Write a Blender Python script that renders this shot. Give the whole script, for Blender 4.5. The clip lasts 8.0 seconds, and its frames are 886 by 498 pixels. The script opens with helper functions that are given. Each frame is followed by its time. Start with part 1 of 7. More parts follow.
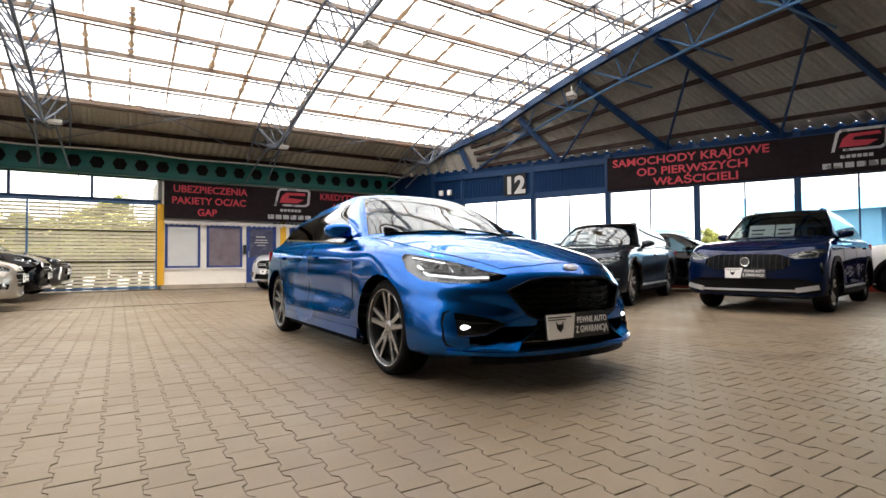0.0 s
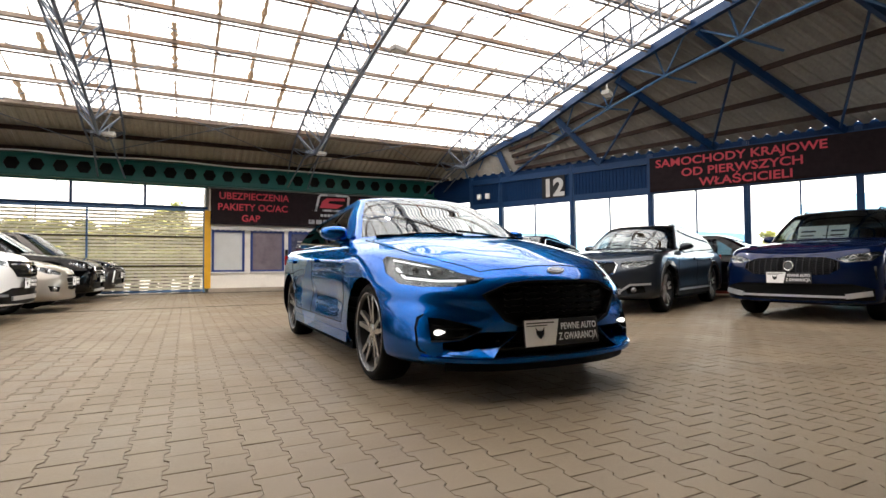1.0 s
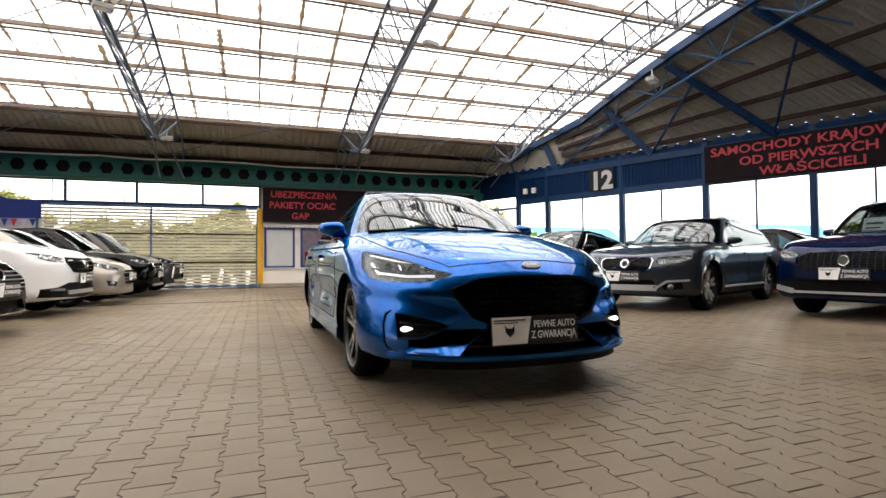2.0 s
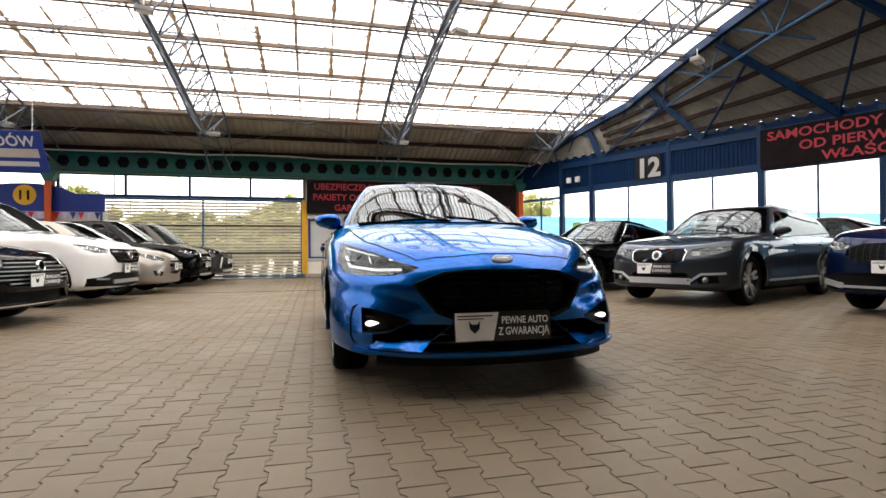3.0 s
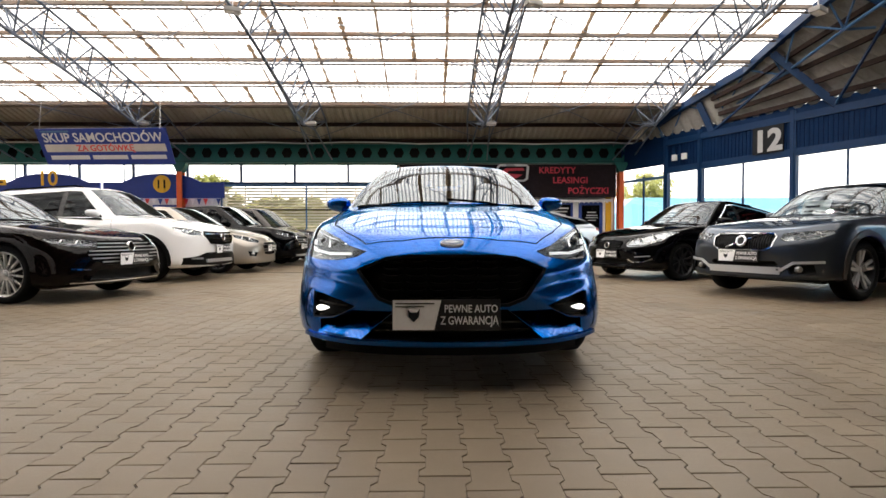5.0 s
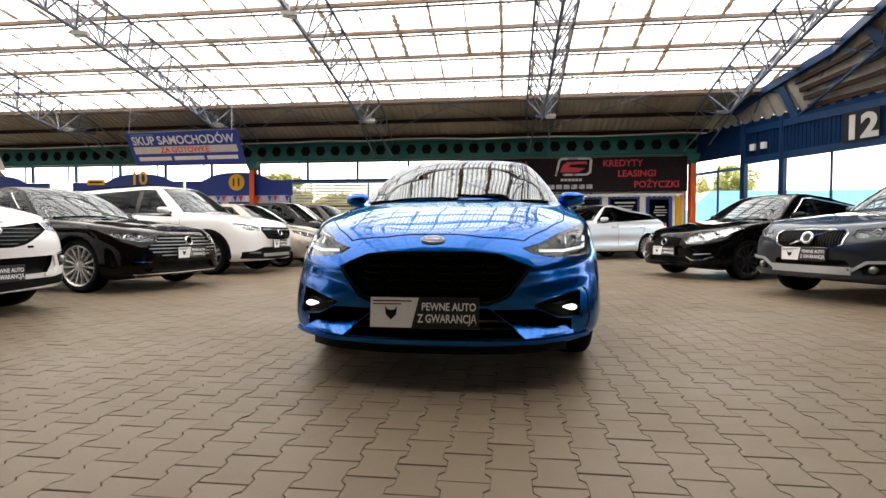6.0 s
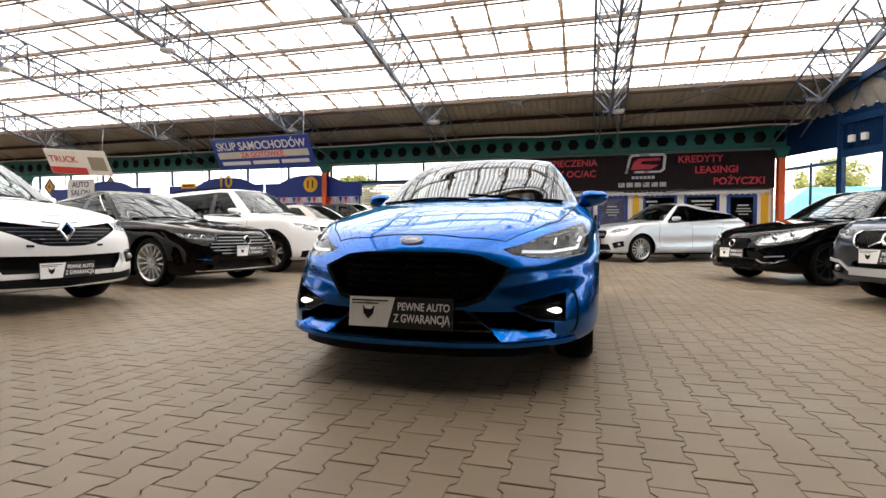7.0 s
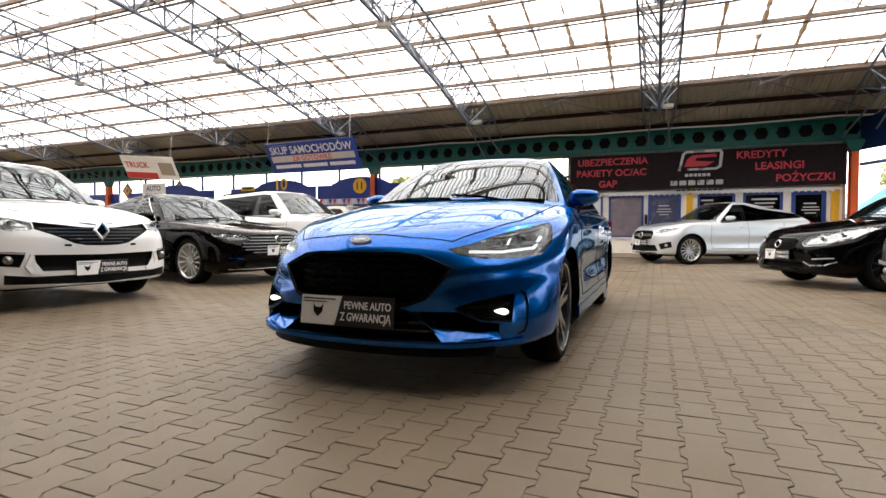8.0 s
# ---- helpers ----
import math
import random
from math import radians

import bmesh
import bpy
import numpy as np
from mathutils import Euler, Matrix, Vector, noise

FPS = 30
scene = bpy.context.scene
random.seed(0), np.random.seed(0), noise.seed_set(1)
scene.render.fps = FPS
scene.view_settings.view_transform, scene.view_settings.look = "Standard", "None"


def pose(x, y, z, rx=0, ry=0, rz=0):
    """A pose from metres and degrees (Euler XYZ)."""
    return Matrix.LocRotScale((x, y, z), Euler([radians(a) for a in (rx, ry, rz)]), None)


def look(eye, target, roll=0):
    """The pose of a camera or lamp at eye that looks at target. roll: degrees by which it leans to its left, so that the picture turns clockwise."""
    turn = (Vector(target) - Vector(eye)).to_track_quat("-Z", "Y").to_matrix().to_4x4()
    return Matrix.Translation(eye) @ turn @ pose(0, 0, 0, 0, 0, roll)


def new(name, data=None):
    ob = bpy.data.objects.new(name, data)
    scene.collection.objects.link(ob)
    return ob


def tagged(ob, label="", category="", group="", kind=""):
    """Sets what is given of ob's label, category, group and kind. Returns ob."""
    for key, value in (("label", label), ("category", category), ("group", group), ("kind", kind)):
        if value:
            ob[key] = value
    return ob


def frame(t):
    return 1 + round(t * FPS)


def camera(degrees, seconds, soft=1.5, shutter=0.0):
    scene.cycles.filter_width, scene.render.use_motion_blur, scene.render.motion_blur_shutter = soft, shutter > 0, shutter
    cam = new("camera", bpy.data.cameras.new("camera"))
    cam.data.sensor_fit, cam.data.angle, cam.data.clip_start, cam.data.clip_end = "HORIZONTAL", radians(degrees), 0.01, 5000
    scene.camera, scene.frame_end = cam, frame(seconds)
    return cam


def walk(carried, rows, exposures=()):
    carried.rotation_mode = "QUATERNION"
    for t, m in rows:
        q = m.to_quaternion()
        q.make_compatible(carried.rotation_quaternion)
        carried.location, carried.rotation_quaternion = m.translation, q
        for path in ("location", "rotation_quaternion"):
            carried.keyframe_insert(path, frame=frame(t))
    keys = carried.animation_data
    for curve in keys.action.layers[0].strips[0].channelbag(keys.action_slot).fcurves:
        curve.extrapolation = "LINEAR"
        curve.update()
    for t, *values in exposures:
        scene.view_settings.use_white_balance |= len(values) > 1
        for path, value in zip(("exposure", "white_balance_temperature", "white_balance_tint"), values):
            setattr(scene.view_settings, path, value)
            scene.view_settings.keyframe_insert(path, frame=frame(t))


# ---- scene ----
cam = camera(81.2, 8.0)
PATH = [
    (0, (1.593, 0.04, 0.773), (2.656, 1.733, 0.821), -0.4),
    (0.5, (1.823, -0.002, 0.762), (2.799, 1.743, 0.824), -0.4),
    (1, (2.03, -0.081, 0.758), (2.923, 1.707, 0.825), -0.4),
    (1.5, (2.283, -0.158, 0.745), (3.067, 1.68, 0.815), -0.5),
    (3, (3.02, -0.269, 0.76), (3.498, 1.673, 0.778), -0.4),
    (3.5, (3.261, -0.284, 0.745), (3.631, 1.681, 0.753), -0.4),
    (4, (3.471, -0.293, 0.765), (3.743, 1.688, 0.753), -0.3),
    (4.5, (3.689, -0.274, 0.758), (3.843, 1.72, 0.727), -0.2),
    (6, (4.363, -0.164, 0.766), (4.119, 1.82, 0.703), -0.0),
    (6.5, (4.6, -0.139, 0.756), (4.186, 1.817, 0.694), 0.0),
    (7, (4.844, -0.057, 0.769), (4.303, 1.867, 0.705), 0.1),
    (7.5, (5.117, 0.019, 0.779), (4.471, 1.911, 0.715), 0.2),
    (8, (5.379, 0.119, 0.768), (4.616, 1.966, 0.705), 0.1),
]
walk(cam, [(t, look(eye, target, roll)) for t, eye, target, roll in PATH], [(0.0, 1.76), (0.5, 1.68), (1.0, 1.60), (1.5, 1.50), (3.0, 1.40), (4.5, 1.38), (6.0, 1.44), (8.0, 1.48)])

# ---- light ----
world = bpy.data.worlds.new("sky")
scene.world = world
world.use_nodes = True
wn = world.node_tree.nodes
sky = wn.new("ShaderNodeTexSky")
sky.sky_type, sky.sun_disc = "NISHITA", False
sky.sun_elevation, sky.sun_rotation = radians(52), radians(200)
sky.air_density, sky.dust_density, sky.ozone_density = 0.7, 9.0, 0.3
world.node_tree.links.new(sky.outputs["Color"], wn["Background"].inputs["Color"])
wn["Background"].inputs["Strength"].default_value = 0.17
sun_data = bpy.data.lights.new("sun", "SUN")
sun_data.energy, sun_data.angle, sun_data.color = 2.6, radians(2), (1.0, 0.96, 0.9)
sun = new("sun", sun_data)
sun.matrix_world = look((0, 0, 40), (-8.4, -23.2, 40 - 31.6))

# ---- helpers for building ----
def part(name, bm, material, parent=None, label="", smooth=False):
    """Links a bmesh as one mesh object, under a thing or under a part."""
    me = bpy.data.meshes.new(name)
    bm.to_mesh(me)
    bm.free()
    return mesh_part(name, me, material, parent, label, smooth)


def mesh_part(name, me, material, parent=None, label="", smooth=False):
    if material and not me.materials:
        me.materials.append(material)
    if smooth:
        me.polygons.foreach_set("use_smooth", [True] * len(me.polygons))
    ob = new(name, me)
    if parent:
        ob.parent = parent
    if label:
        tagged(ob, label)
    return ob


def thing(name, label, category, group="", kind="", at=None):
    ob = new(name)
    ob.empty_display_size = 0.2
    if at is not None:
        ob.matrix_world = at
    return tagged(ob, label, category, group, kind)


def box(bm, x0, x1, y0, y1, z0, z1, m=None, bevel=0.0):
    vs = [Vector((x, y, z)) for x in (x0, x1) for y in (y0, y1) for z in (z0, z1)]
    vs = [bm.verts.new(m @ v if m else v) for v in vs]
    fs = [bm.faces.new([vs[i] for i in f]) for f in
          ((0, 1, 3, 2), (4, 6, 7, 5), (0, 4, 5, 1), (2, 3, 7, 6), (0, 2, 6, 4), (1, 5, 7, 3))]
    if bevel:
        es = list({e for f in fs for e in f.edges})
        bmesh.ops.bevel(bm, geom=es, offset=bevel, segments=2, affect="EDGES", profile=0.5)
    return bm


def boxes(*rows, m=None, bevel=0.0):
    bm = bmesh.new()
    for r in rows:
        box(bm, *r, m=m, bevel=bevel)
    return bm


def tube(bm, a, b, r, n=6, r2=None):
    a, b = Vector(a), Vector(b)
    d = (b - a).normalized()
    u = d.orthogonal().normalized()
    w = d.cross(u)
    rings = []
    for p, q in ((a, r), (b, r if r2 is None else r2)):
        rings.append([bm.verts.new(p + (u * math.cos(2 * math.pi * k / n) + w * math.sin(2 * math.pi * k / n)) * q) for k in range(n)])
    for k in range(n):
        bm.faces.new((rings[0][k], rings[0][(k + 1) % n], rings[1][(k + 1) % n], rings[1][k]))
    bm.faces.new(rings[0][::-1])
    bm.faces.new(rings[1])
    return bm


def beam(bm, a, b, w, h):
    """A square bar from a to b: w wide, h high."""
    a, b = Vector(a), Vector(b)
    d = (b - a).normalized()
    side = d.cross(Vector((0, 0, 1)))
    side = Vector((1, 0, 0)) if side.length < 1e-4 else side.normalized()
    up = side.cross(d)
    q = [[bm.verts.new(p + side * sx * w / 2 + up * sz * h / 2) for sx, sz in ((-1, -1), (1, -1), (1, 1), (-1, 1))] for p in (a, b)]
    for k in range(4):
        bm.faces.new((q[0][k], q[0][(k + 1) % 4], q[1][(k + 1) % 4], q[1][k]))
    bm.faces.new(q[0][::-1])
    bm.faces.new(q[1])
    return bm


def prism(bm, poly, y0, y1, m=None):
    """A polygon in x and z, drawn out along y."""
    n = len(poly)
    q = [[bm.verts.new((m @ Vector((x, y, z))) if m else (x, y, z)) for x, z in poly] for y in (y0, y1)]
    bm.faces.new(q[0])
    bm.faces.new(q[1][::-1])
    for k in range(n):
        bm.faces.new((q[0][(k + 1) % n], q[0][k], q[1][k], q[1][(k + 1) % n]))
    return bm


def lathe(bm, profile, n=40, m=None):
    """Turns rows of (x, radius) round the x axis."""
    rings = []
    for x, r in profile:
        ring = []
        for k in range(n):
            v = Vector((x, r * math.cos(2 * math.pi * k / n), r * math.sin(2 * math.pi * k / n)))
            ring.append(bm.verts.new(m @ v if m else v))
        rings.append(ring)
    for a, b in zip(rings, rings[1:]):
        for k in range(n):
            bm.faces.new((a[k], a[(k + 1) % n], b[(k + 1) % n], b[k]))
    return rings


def lettering(name, text, size, material, parent, m, label="", squeeze=1.0, align="LEFT", depth=0.002, bold=0.018):
    """Letters as a mesh; m takes the text's x to the right and y up to the world or the parent."""
    cu = bpy.data.curves.new(name, "FONT")
    cu.body, cu.size, cu.align_x, cu.extrude = text, size, align, depth
    cu.resolution_u, cu.offset = 3, size * bold
    ob = bpy.data.objects.new(name, cu)
    me = bpy.data.meshes.new_from_object(ob)
    bpy.data.objects.remove(ob)
    me.transform(m @ Matrix.Diagonal((squeeze, 1, 1, 1)))
    me.materials.clear()
    return mesh_part(name, me, material, parent, label)


# ---- materials ----
def mat(name, col, rough=0.5, metal=0.0, var=0.15, scale=3.0, fine=60.0, bump=0.0, bscale=80.0, coat=0.0, spec=0.5, rvar=0.1, dirt=None, dirt_scale=1.2, dirt_at=0.55, island=0.0, obj=0.0):
    ma = bpy.data.materials.new(name)
    ma.use_nodes = True
    nt = ma.node_tree
    no, li = nt.nodes, nt.links
    b = no["Principled BSDF"]
    tc = no.new("ShaderNodeTexCoord")
    n1, n2 = no.new("ShaderNodeTexNoise"), no.new("ShaderNodeTexNoise")
    n1.inputs["Scale"].default_value, n1.inputs["Detail"].default_value = scale, 6
    n2.inputs["Scale"].default_value, n2.inputs["Detail"].default_value = fine, 3
    for n in (n1, n2):
        li.new(tc.outputs["Object"], n.inputs["Vector"])
    add = no.new("ShaderNodeMath")
    add.operation = "ADD"
    li.new(n1.outputs["Fac"], add.inputs[0])
    li.new(n2.outputs["Fac"], add.inputs[1])
    last = add.outputs[0]
    if island or obj:
        src = no.new("ShaderNodeNewGeometry") if island else no.new("ShaderNodeObjectInfo")
        m2 = no.new("ShaderNodeMath")
        m2.operation, m2.inputs[1].default_value = "MULTIPLY_ADD", island or obj
        li.new(src.outputs["Random Per Island" if island else "Random"], m2.inputs[0])
        li.new(last, m2.inputs[2])
        last = m2.outputs[0]
    mr = no.new("ShaderNodeMapRange")
    mr.inputs["From Min"].default_value, mr.inputs["From Max"].default_value = 0.6, 1.4 + (island or obj)
    mr.inputs["To Min"].default_value, mr.inputs["To Max"].default_value = 1 - var, 1 + var
    li.new(last, mr.inputs["Value"])
    mul = no.new("ShaderNodeMix")
    mul.data_type, mul.blend_type, mul.inputs["Factor"].default_value = "RGBA", "MULTIPLY", 1.0
    mul.inputs["A"].default_value = (*col, 1)
    li.new(mr.outputs["Result"], mul.inputs["B"])
    out = mul.outputs["Result"]
    if dirt:
        n3 = no.new("ShaderNodeTexNoise")
        n3.inputs["Scale"].default_value, n3.inputs["Detail"].default_value = dirt_scale, 8
        li.new(tc.outputs["Object"], n3.inputs["Vector"])
        r3 = no.new("ShaderNodeMapRange")
        r3.inputs["From Min"].default_value, r3.inputs["From Max"].default_value = dirt_at, dirt_at + 0.2
        r3.inputs["To Max"].default_value = 0.7
        li.new(n3.outputs["Fac"], r3.inputs["Value"])
        mx = no.new("ShaderNodeMix")
        mx.data_type = "RGBA"
        mx.inputs["B"].default_value = (*dirt, 1)
        li.new(r3.outputs["Result"], mx.inputs["Factor"])
        li.new(out, mx.inputs["A"])
        out = mx.outputs["Result"]
    li.new(out, b.inputs["Base Color"])
    rr = no.new("ShaderNodeMapRange")
    rr.inputs["From Min"].default_value, rr.inputs["From Max"].default_value = 0.3, 0.7
    rr.inputs["To Min"].default_value, rr.inputs["To Max"].default_value = max(rough - rvar, 0.02), min(rough + rvar, 1)
    li.new(n1.outputs["Fac"], rr.inputs["Value"])
    li.new(rr.outputs["Result"], b.inputs["Roughness"])
    b.inputs["Metallic"].default_value, b.inputs["Specular IOR Level"].default_value = metal, spec
    b.inputs["Coat Weight"].default_value, b.inputs["Coat Roughness"].default_value = coat, 0.03
    if bump:
        n4, bu = no.new("ShaderNodeTexNoise"), no.new("ShaderNodeBump")
        n4.inputs["Scale"].default_value, n4.inputs["Detail"].default_value = bscale, 4
        li.new(tc.outputs["Object"], n4.inputs["Vector"])
        bu.inputs["Strength"].default_value, bu.inputs["Distance"].default_value = bump, 0.01
        li.new(n4.outputs["Fac"], bu.inputs["Height"])
        li.new(bu.outputs["Normal"], b.inputs["Normal"])
    return ma


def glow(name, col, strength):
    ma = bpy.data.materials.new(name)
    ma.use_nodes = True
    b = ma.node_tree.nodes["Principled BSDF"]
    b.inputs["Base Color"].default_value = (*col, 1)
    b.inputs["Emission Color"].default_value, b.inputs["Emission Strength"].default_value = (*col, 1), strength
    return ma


def pane(name, tint, gloss=1.5, haze=0.0, haze_col=(0.8, 0.8, 0.8)):
    """Thin glass: clear with a tint, and a mirror by the angle."""
    ma = bpy.data.materials.new(name)
    ma.use_nodes = True
    no, li = ma.node_tree.nodes, ma.node_tree.links
    no.remove(no["Principled BSDF"])
    tr, gl, mx, fr, pw, fc = (no.new(k) for k in ("ShaderNodeBsdfTransparent", "ShaderNodeBsdfGlossy", "ShaderNodeMixShader", "ShaderNodeLayerWeight", "ShaderNodeMath", "ShaderNodeMath"))
    tr.inputs["Color"].default_value = (*tint, 1)
    gl.inputs["Roughness"].default_value, gl.inputs["Color"].default_value = 0.01, (0.90, 0.96, 1.0, 1)
    f0 = ((gloss - 1) / (gloss + 1)) ** 2
    fr.inputs["Blend"].default_value = 0.5
    pw.operation, pw.inputs[1].default_value = "POWER", 5.0
    fc.operation, fc.inputs[1].default_value, fc.inputs[2].default_value = "MULTIPLY_ADD", 1 - f0, f0
    li.new(fr.outputs["Facing"], pw.inputs[0])
    li.new(pw.outputs[0], fc.inputs[0])
    li.new(fc.outputs[0], mx.inputs[0])
    base = tr.outputs[0]
    if haze:
        df, m2 = no.new("ShaderNodeBsdfTranslucent"), no.new("ShaderNodeMixShader")
        df.inputs["Color"].default_value = (*haze_col, 1)
        m2.inputs[0].default_value = haze
        li.new(base, m2.inputs[1])
        li.new(df.outputs[0], m2.inputs[2])
        base = m2.outputs[0]
    li.new(base, mx.inputs[1])
    li.new(gl.outputs[0], mx.inputs[2])
    li.new(mx.outputs[0], no["Material Output"].inputs["Surface"])
    return ma


M_PAVER = mat("paver_concrete", (0.150, 0.116, 0.078), 0.42, spec=0.36, var=0.16, scale=1.3, fine=160, bump=0.16, bscale=240, rvar=0.10, island=0.5, dirt=(0.180, 0.141, 0.097), dirt_scale=0.35, dirt_at=0.52)
M_PAVER_ONE = mat("paver_single", (0.150, 0.116, 0.078), 0.42, spec=0.36, var=0.16, scale=1.3, fine=160, bump=0.16, bscale=240, rvar=0.10, obj=0.5, dirt=(0.180, 0.141, 0.097), dirt_scale=0.35, dirt_at=0.52)
# warm sheen added to brighten the far floor at low view angles
for stone_mat in (M_PAVER, M_PAVER_ONE):
    b = stone_mat.node_tree.nodes["Principled BSDF"]
    b.inputs["Sheen Weight"].default_value, b.inputs["Sheen Roughness"].default_value = 0.22, 0.35
    b.inputs["Sheen Tint"].default_value = (1.0, 0.84, 0.62, 1)
    b.inputs["Specular Tint"].default_value = (1.0, 0.89, 0.73, 1)
M_JOINT = mat("joint_sand", (0.070, 0.054, 0.037), 0.95, var=0.3, scale=8, fine=200, bump=0.5)
M_BLUE = mat("blue_steel_paint", (0.004, 0.030, 0.095), 0.42, spec=0.25, var=0.2, scale=2, fine=30, bump=0.05)
M_LIGHTBLUE = mat("pale_blue_steel_paint", (0.05, 0.13, 0.27), 0.42, var=0.25, scale=2, fine=30)
M_NAVY = mat("navy_cladding", (0.004, 0.021, 0.070), 0.5, spec=0.08, var=0.25, scale=1.5, fine=20)
M_TEAL = mat("teal_beam_paint", (0.0, 0.105, 0.095), 0.45, var=0.25, scale=1.5, fine=25, dirt=(0.03, 0.06, 0.05), dirt_scale=0.8, dirt_at=0.6)
M_ORANGE = mat("orange_column_paint", (0.62, 0.10, 0.02), 0.5, var=0.2, scale=3, fine=40)
M_RED = mat("red_column_paint", (0.30, 0.03, 0.02), 0.5, var=0.2)
M_SHEET = mat("corrugated_sheet", (0.36, 0.325, 0.255), 0.5, metal=0.2, var=0.22, scale=0.8, fine=14, dirt=(0.24, 0.205, 0.155), dirt_scale=0.5, dirt_at=0.5)
M_LEANTO = mat("grey_lean_to_sheet", (0.34, 0.33, 0.30), 0.5, metal=0.2, var=0.22, scale=0.8, fine=14, dirt=(0.22, 0.20, 0.165), dirt_scale=0.5, dirt_at=0.55)
M_PURLIN = mat("brown_purlin", (0.032, 0.018, 0.014), 0.6, spec=0.15, var=0.25)
M_PURLIN_L = mat("pale_roof_rail", (0.21, 0.17, 0.14), 0.5, metal=0.3, var=0.3, scale=1.5, fine=12, dirt=(0.22, 0.11, 0.05), dirt_scale=1.1, dirt_at=0.5)
M_TRUSS = mat("grey_blue_truss_paint", (0.12, 0.145, 0.19), 0.45, metal=0.2, var=0.3, scale=2, fine=24)
M_STEEL = mat("galvanised_steel", (0.5, 0.5, 0.5), 0.35, metal=0.9, var=0.15)
M_CABLE = mat("white_conduit", (0.75, 0.75, 0.72), 0.5, var=0.08)
M_CREAM = mat("cream_slat_paint", (0.74, 0.70, 0.55), 0.5, var=0.16, scale=1.5, fine=18)
M_WALL = mat("white_office_wall", (0.82, 0.79, 0.73), 0.7, var=0.1, scale=1.5, fine=40, dirt=(0.5, 0.45, 0.37), dirt_scale=1.0, dirt_at=0.6)
M_YELLOW = mat("yellow_paint", (0.75, 0.42, 0.02), 0.5, var=0.12)
M_BRONZE = mat("bronze_grey_sign", (0.16, 0.12, 0.085), 0.5, var=0.2)
M_FRAMEBLUE = mat("blue_window_frame", (0.02, 0.05, 0.22), 0.4, var=0.12)
M_FILM = mat("violet_grey_window_film", (0.20, 0.17, 0.20), 0.25, var=0.25, scale=0.8, fine=6)
M_DOORFILM = mat("blue_grey_door_film", (0.07, 0.075, 0.13), 0.25, var=0.2)
M_SHUTTER = mat("pale_roller_blind", (0.6, 0.62, 0.62), 0.6, var=0.08)
M_BANNER = mat("dark_banner_cloth", (0.018, 0.013, 0.015), 0.7, spec=0.04, var=0.25, scale=1.2, fine=8, bump=0.1, bscale=4)
M_REDLET = mat("red_letters", (0.44, 0.020, 0.042), 0.5, var=0.12)
M_WHITELET = mat("white_letters", (0.45, 0.45, 0.45), 0.5, var=0.06)
M_SILVERLET = mat("silver_letters", (0.42, 0.43, 0.45), 0.3, metal=0.5, var=0.08)
M_ROYAL = mat("royal_blue_banner", (0.006, 0.030, 0.23), 0.45, var=0.15, scale=1.0, fine=10)
M_TRUCKRED = mat("red_banner", (0.6, 0.04, 0.04), 0.5, var=0.12)
# band and letters of the back-lit sign: its shade is mixed into the whites
M_BEIGEBAND = mat("shaded_cream_band", (0.50, 0.47, 0.44), 0.6, var=0.15)
M_GREYLET = mat("shaded_white_letters", (0.62, 0.62, 0.64), 0.6, var=0.1)
M_SIGNWHITE = mat("white_banner", (0.84, 0.84, 0.83), 0.5, var=0.1)
M_GREYBOARD = mat("grey_sign_board", (0.022, 0.023, 0.026), 0.6, spec=0.06, var=0.2)
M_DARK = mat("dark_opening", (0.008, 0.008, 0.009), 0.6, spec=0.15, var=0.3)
M_ASPHALT = mat("outside_paving", (0.20, 0.19, 0.16), 0.9, var=0.2, scale=0.5, fine=8)
M_LEAF = mat("leaves", (0.24, 0.25, 0.045), 0.6, var=0.45, scale=1.0, fine=9, island=0.9)
M_BARK = mat("bark", (0.10, 0.07, 0.05), 0.9, var=0.3, bump=0.5, bscale=30)
M_OUTBLUE = mat("blue_outside_fascia", (0.18, 0.44, 0.64), 0.6, var=0.12)
M_OUTWHITE = mat("white_outside_wall", (0.7, 0.7, 0.7), 0.7, var=0.1)
M_GLASS = pane("window_glass", (0.93, 0.96, 0.96))
M_SHOPGLASS = pane("dim_office_glass", (0.22, 0.22, 0.27), 1.6)
M_ROOFPANE = pane("milky_roof_panel", (0.88, 0.875, 0.84), 1.15, 0.92, (0.88, 0.87, 0.83))
# the sheets are flat: the shading of ribs is painted in as grey-blue stripes
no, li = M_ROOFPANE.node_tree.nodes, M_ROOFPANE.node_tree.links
ribs, rib_shade, tc, tone = no.new("ShaderNodeTexWave"), no.new("ShaderNodeMath"), no.new("ShaderNodeTexCoord"), no.new("ShaderNodeMix")
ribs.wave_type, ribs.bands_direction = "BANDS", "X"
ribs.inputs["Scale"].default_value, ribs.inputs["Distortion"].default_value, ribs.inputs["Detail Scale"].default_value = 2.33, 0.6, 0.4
rib_shade.operation, rib_shade.inputs[1].default_value = "POWER", 1.9
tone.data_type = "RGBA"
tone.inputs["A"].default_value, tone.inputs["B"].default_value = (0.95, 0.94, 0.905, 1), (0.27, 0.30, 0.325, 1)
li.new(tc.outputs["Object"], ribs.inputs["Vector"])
li.new(ribs.outputs["Fac"], rib_shade.inputs[0])
li.new(rib_shade.outputs[0], tone.inputs["Factor"])
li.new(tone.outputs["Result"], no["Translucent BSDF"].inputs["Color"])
M_HAZE_GLOW = glow("glowing_white_backdrop", (1.0, 1.0, 0.98), 0.42)
M_STAIN = pane("rusty_panel_overlap", (0.10, 0.075, 0.05), 1.1, 0.85, (0.13, 0.092, 0.06))
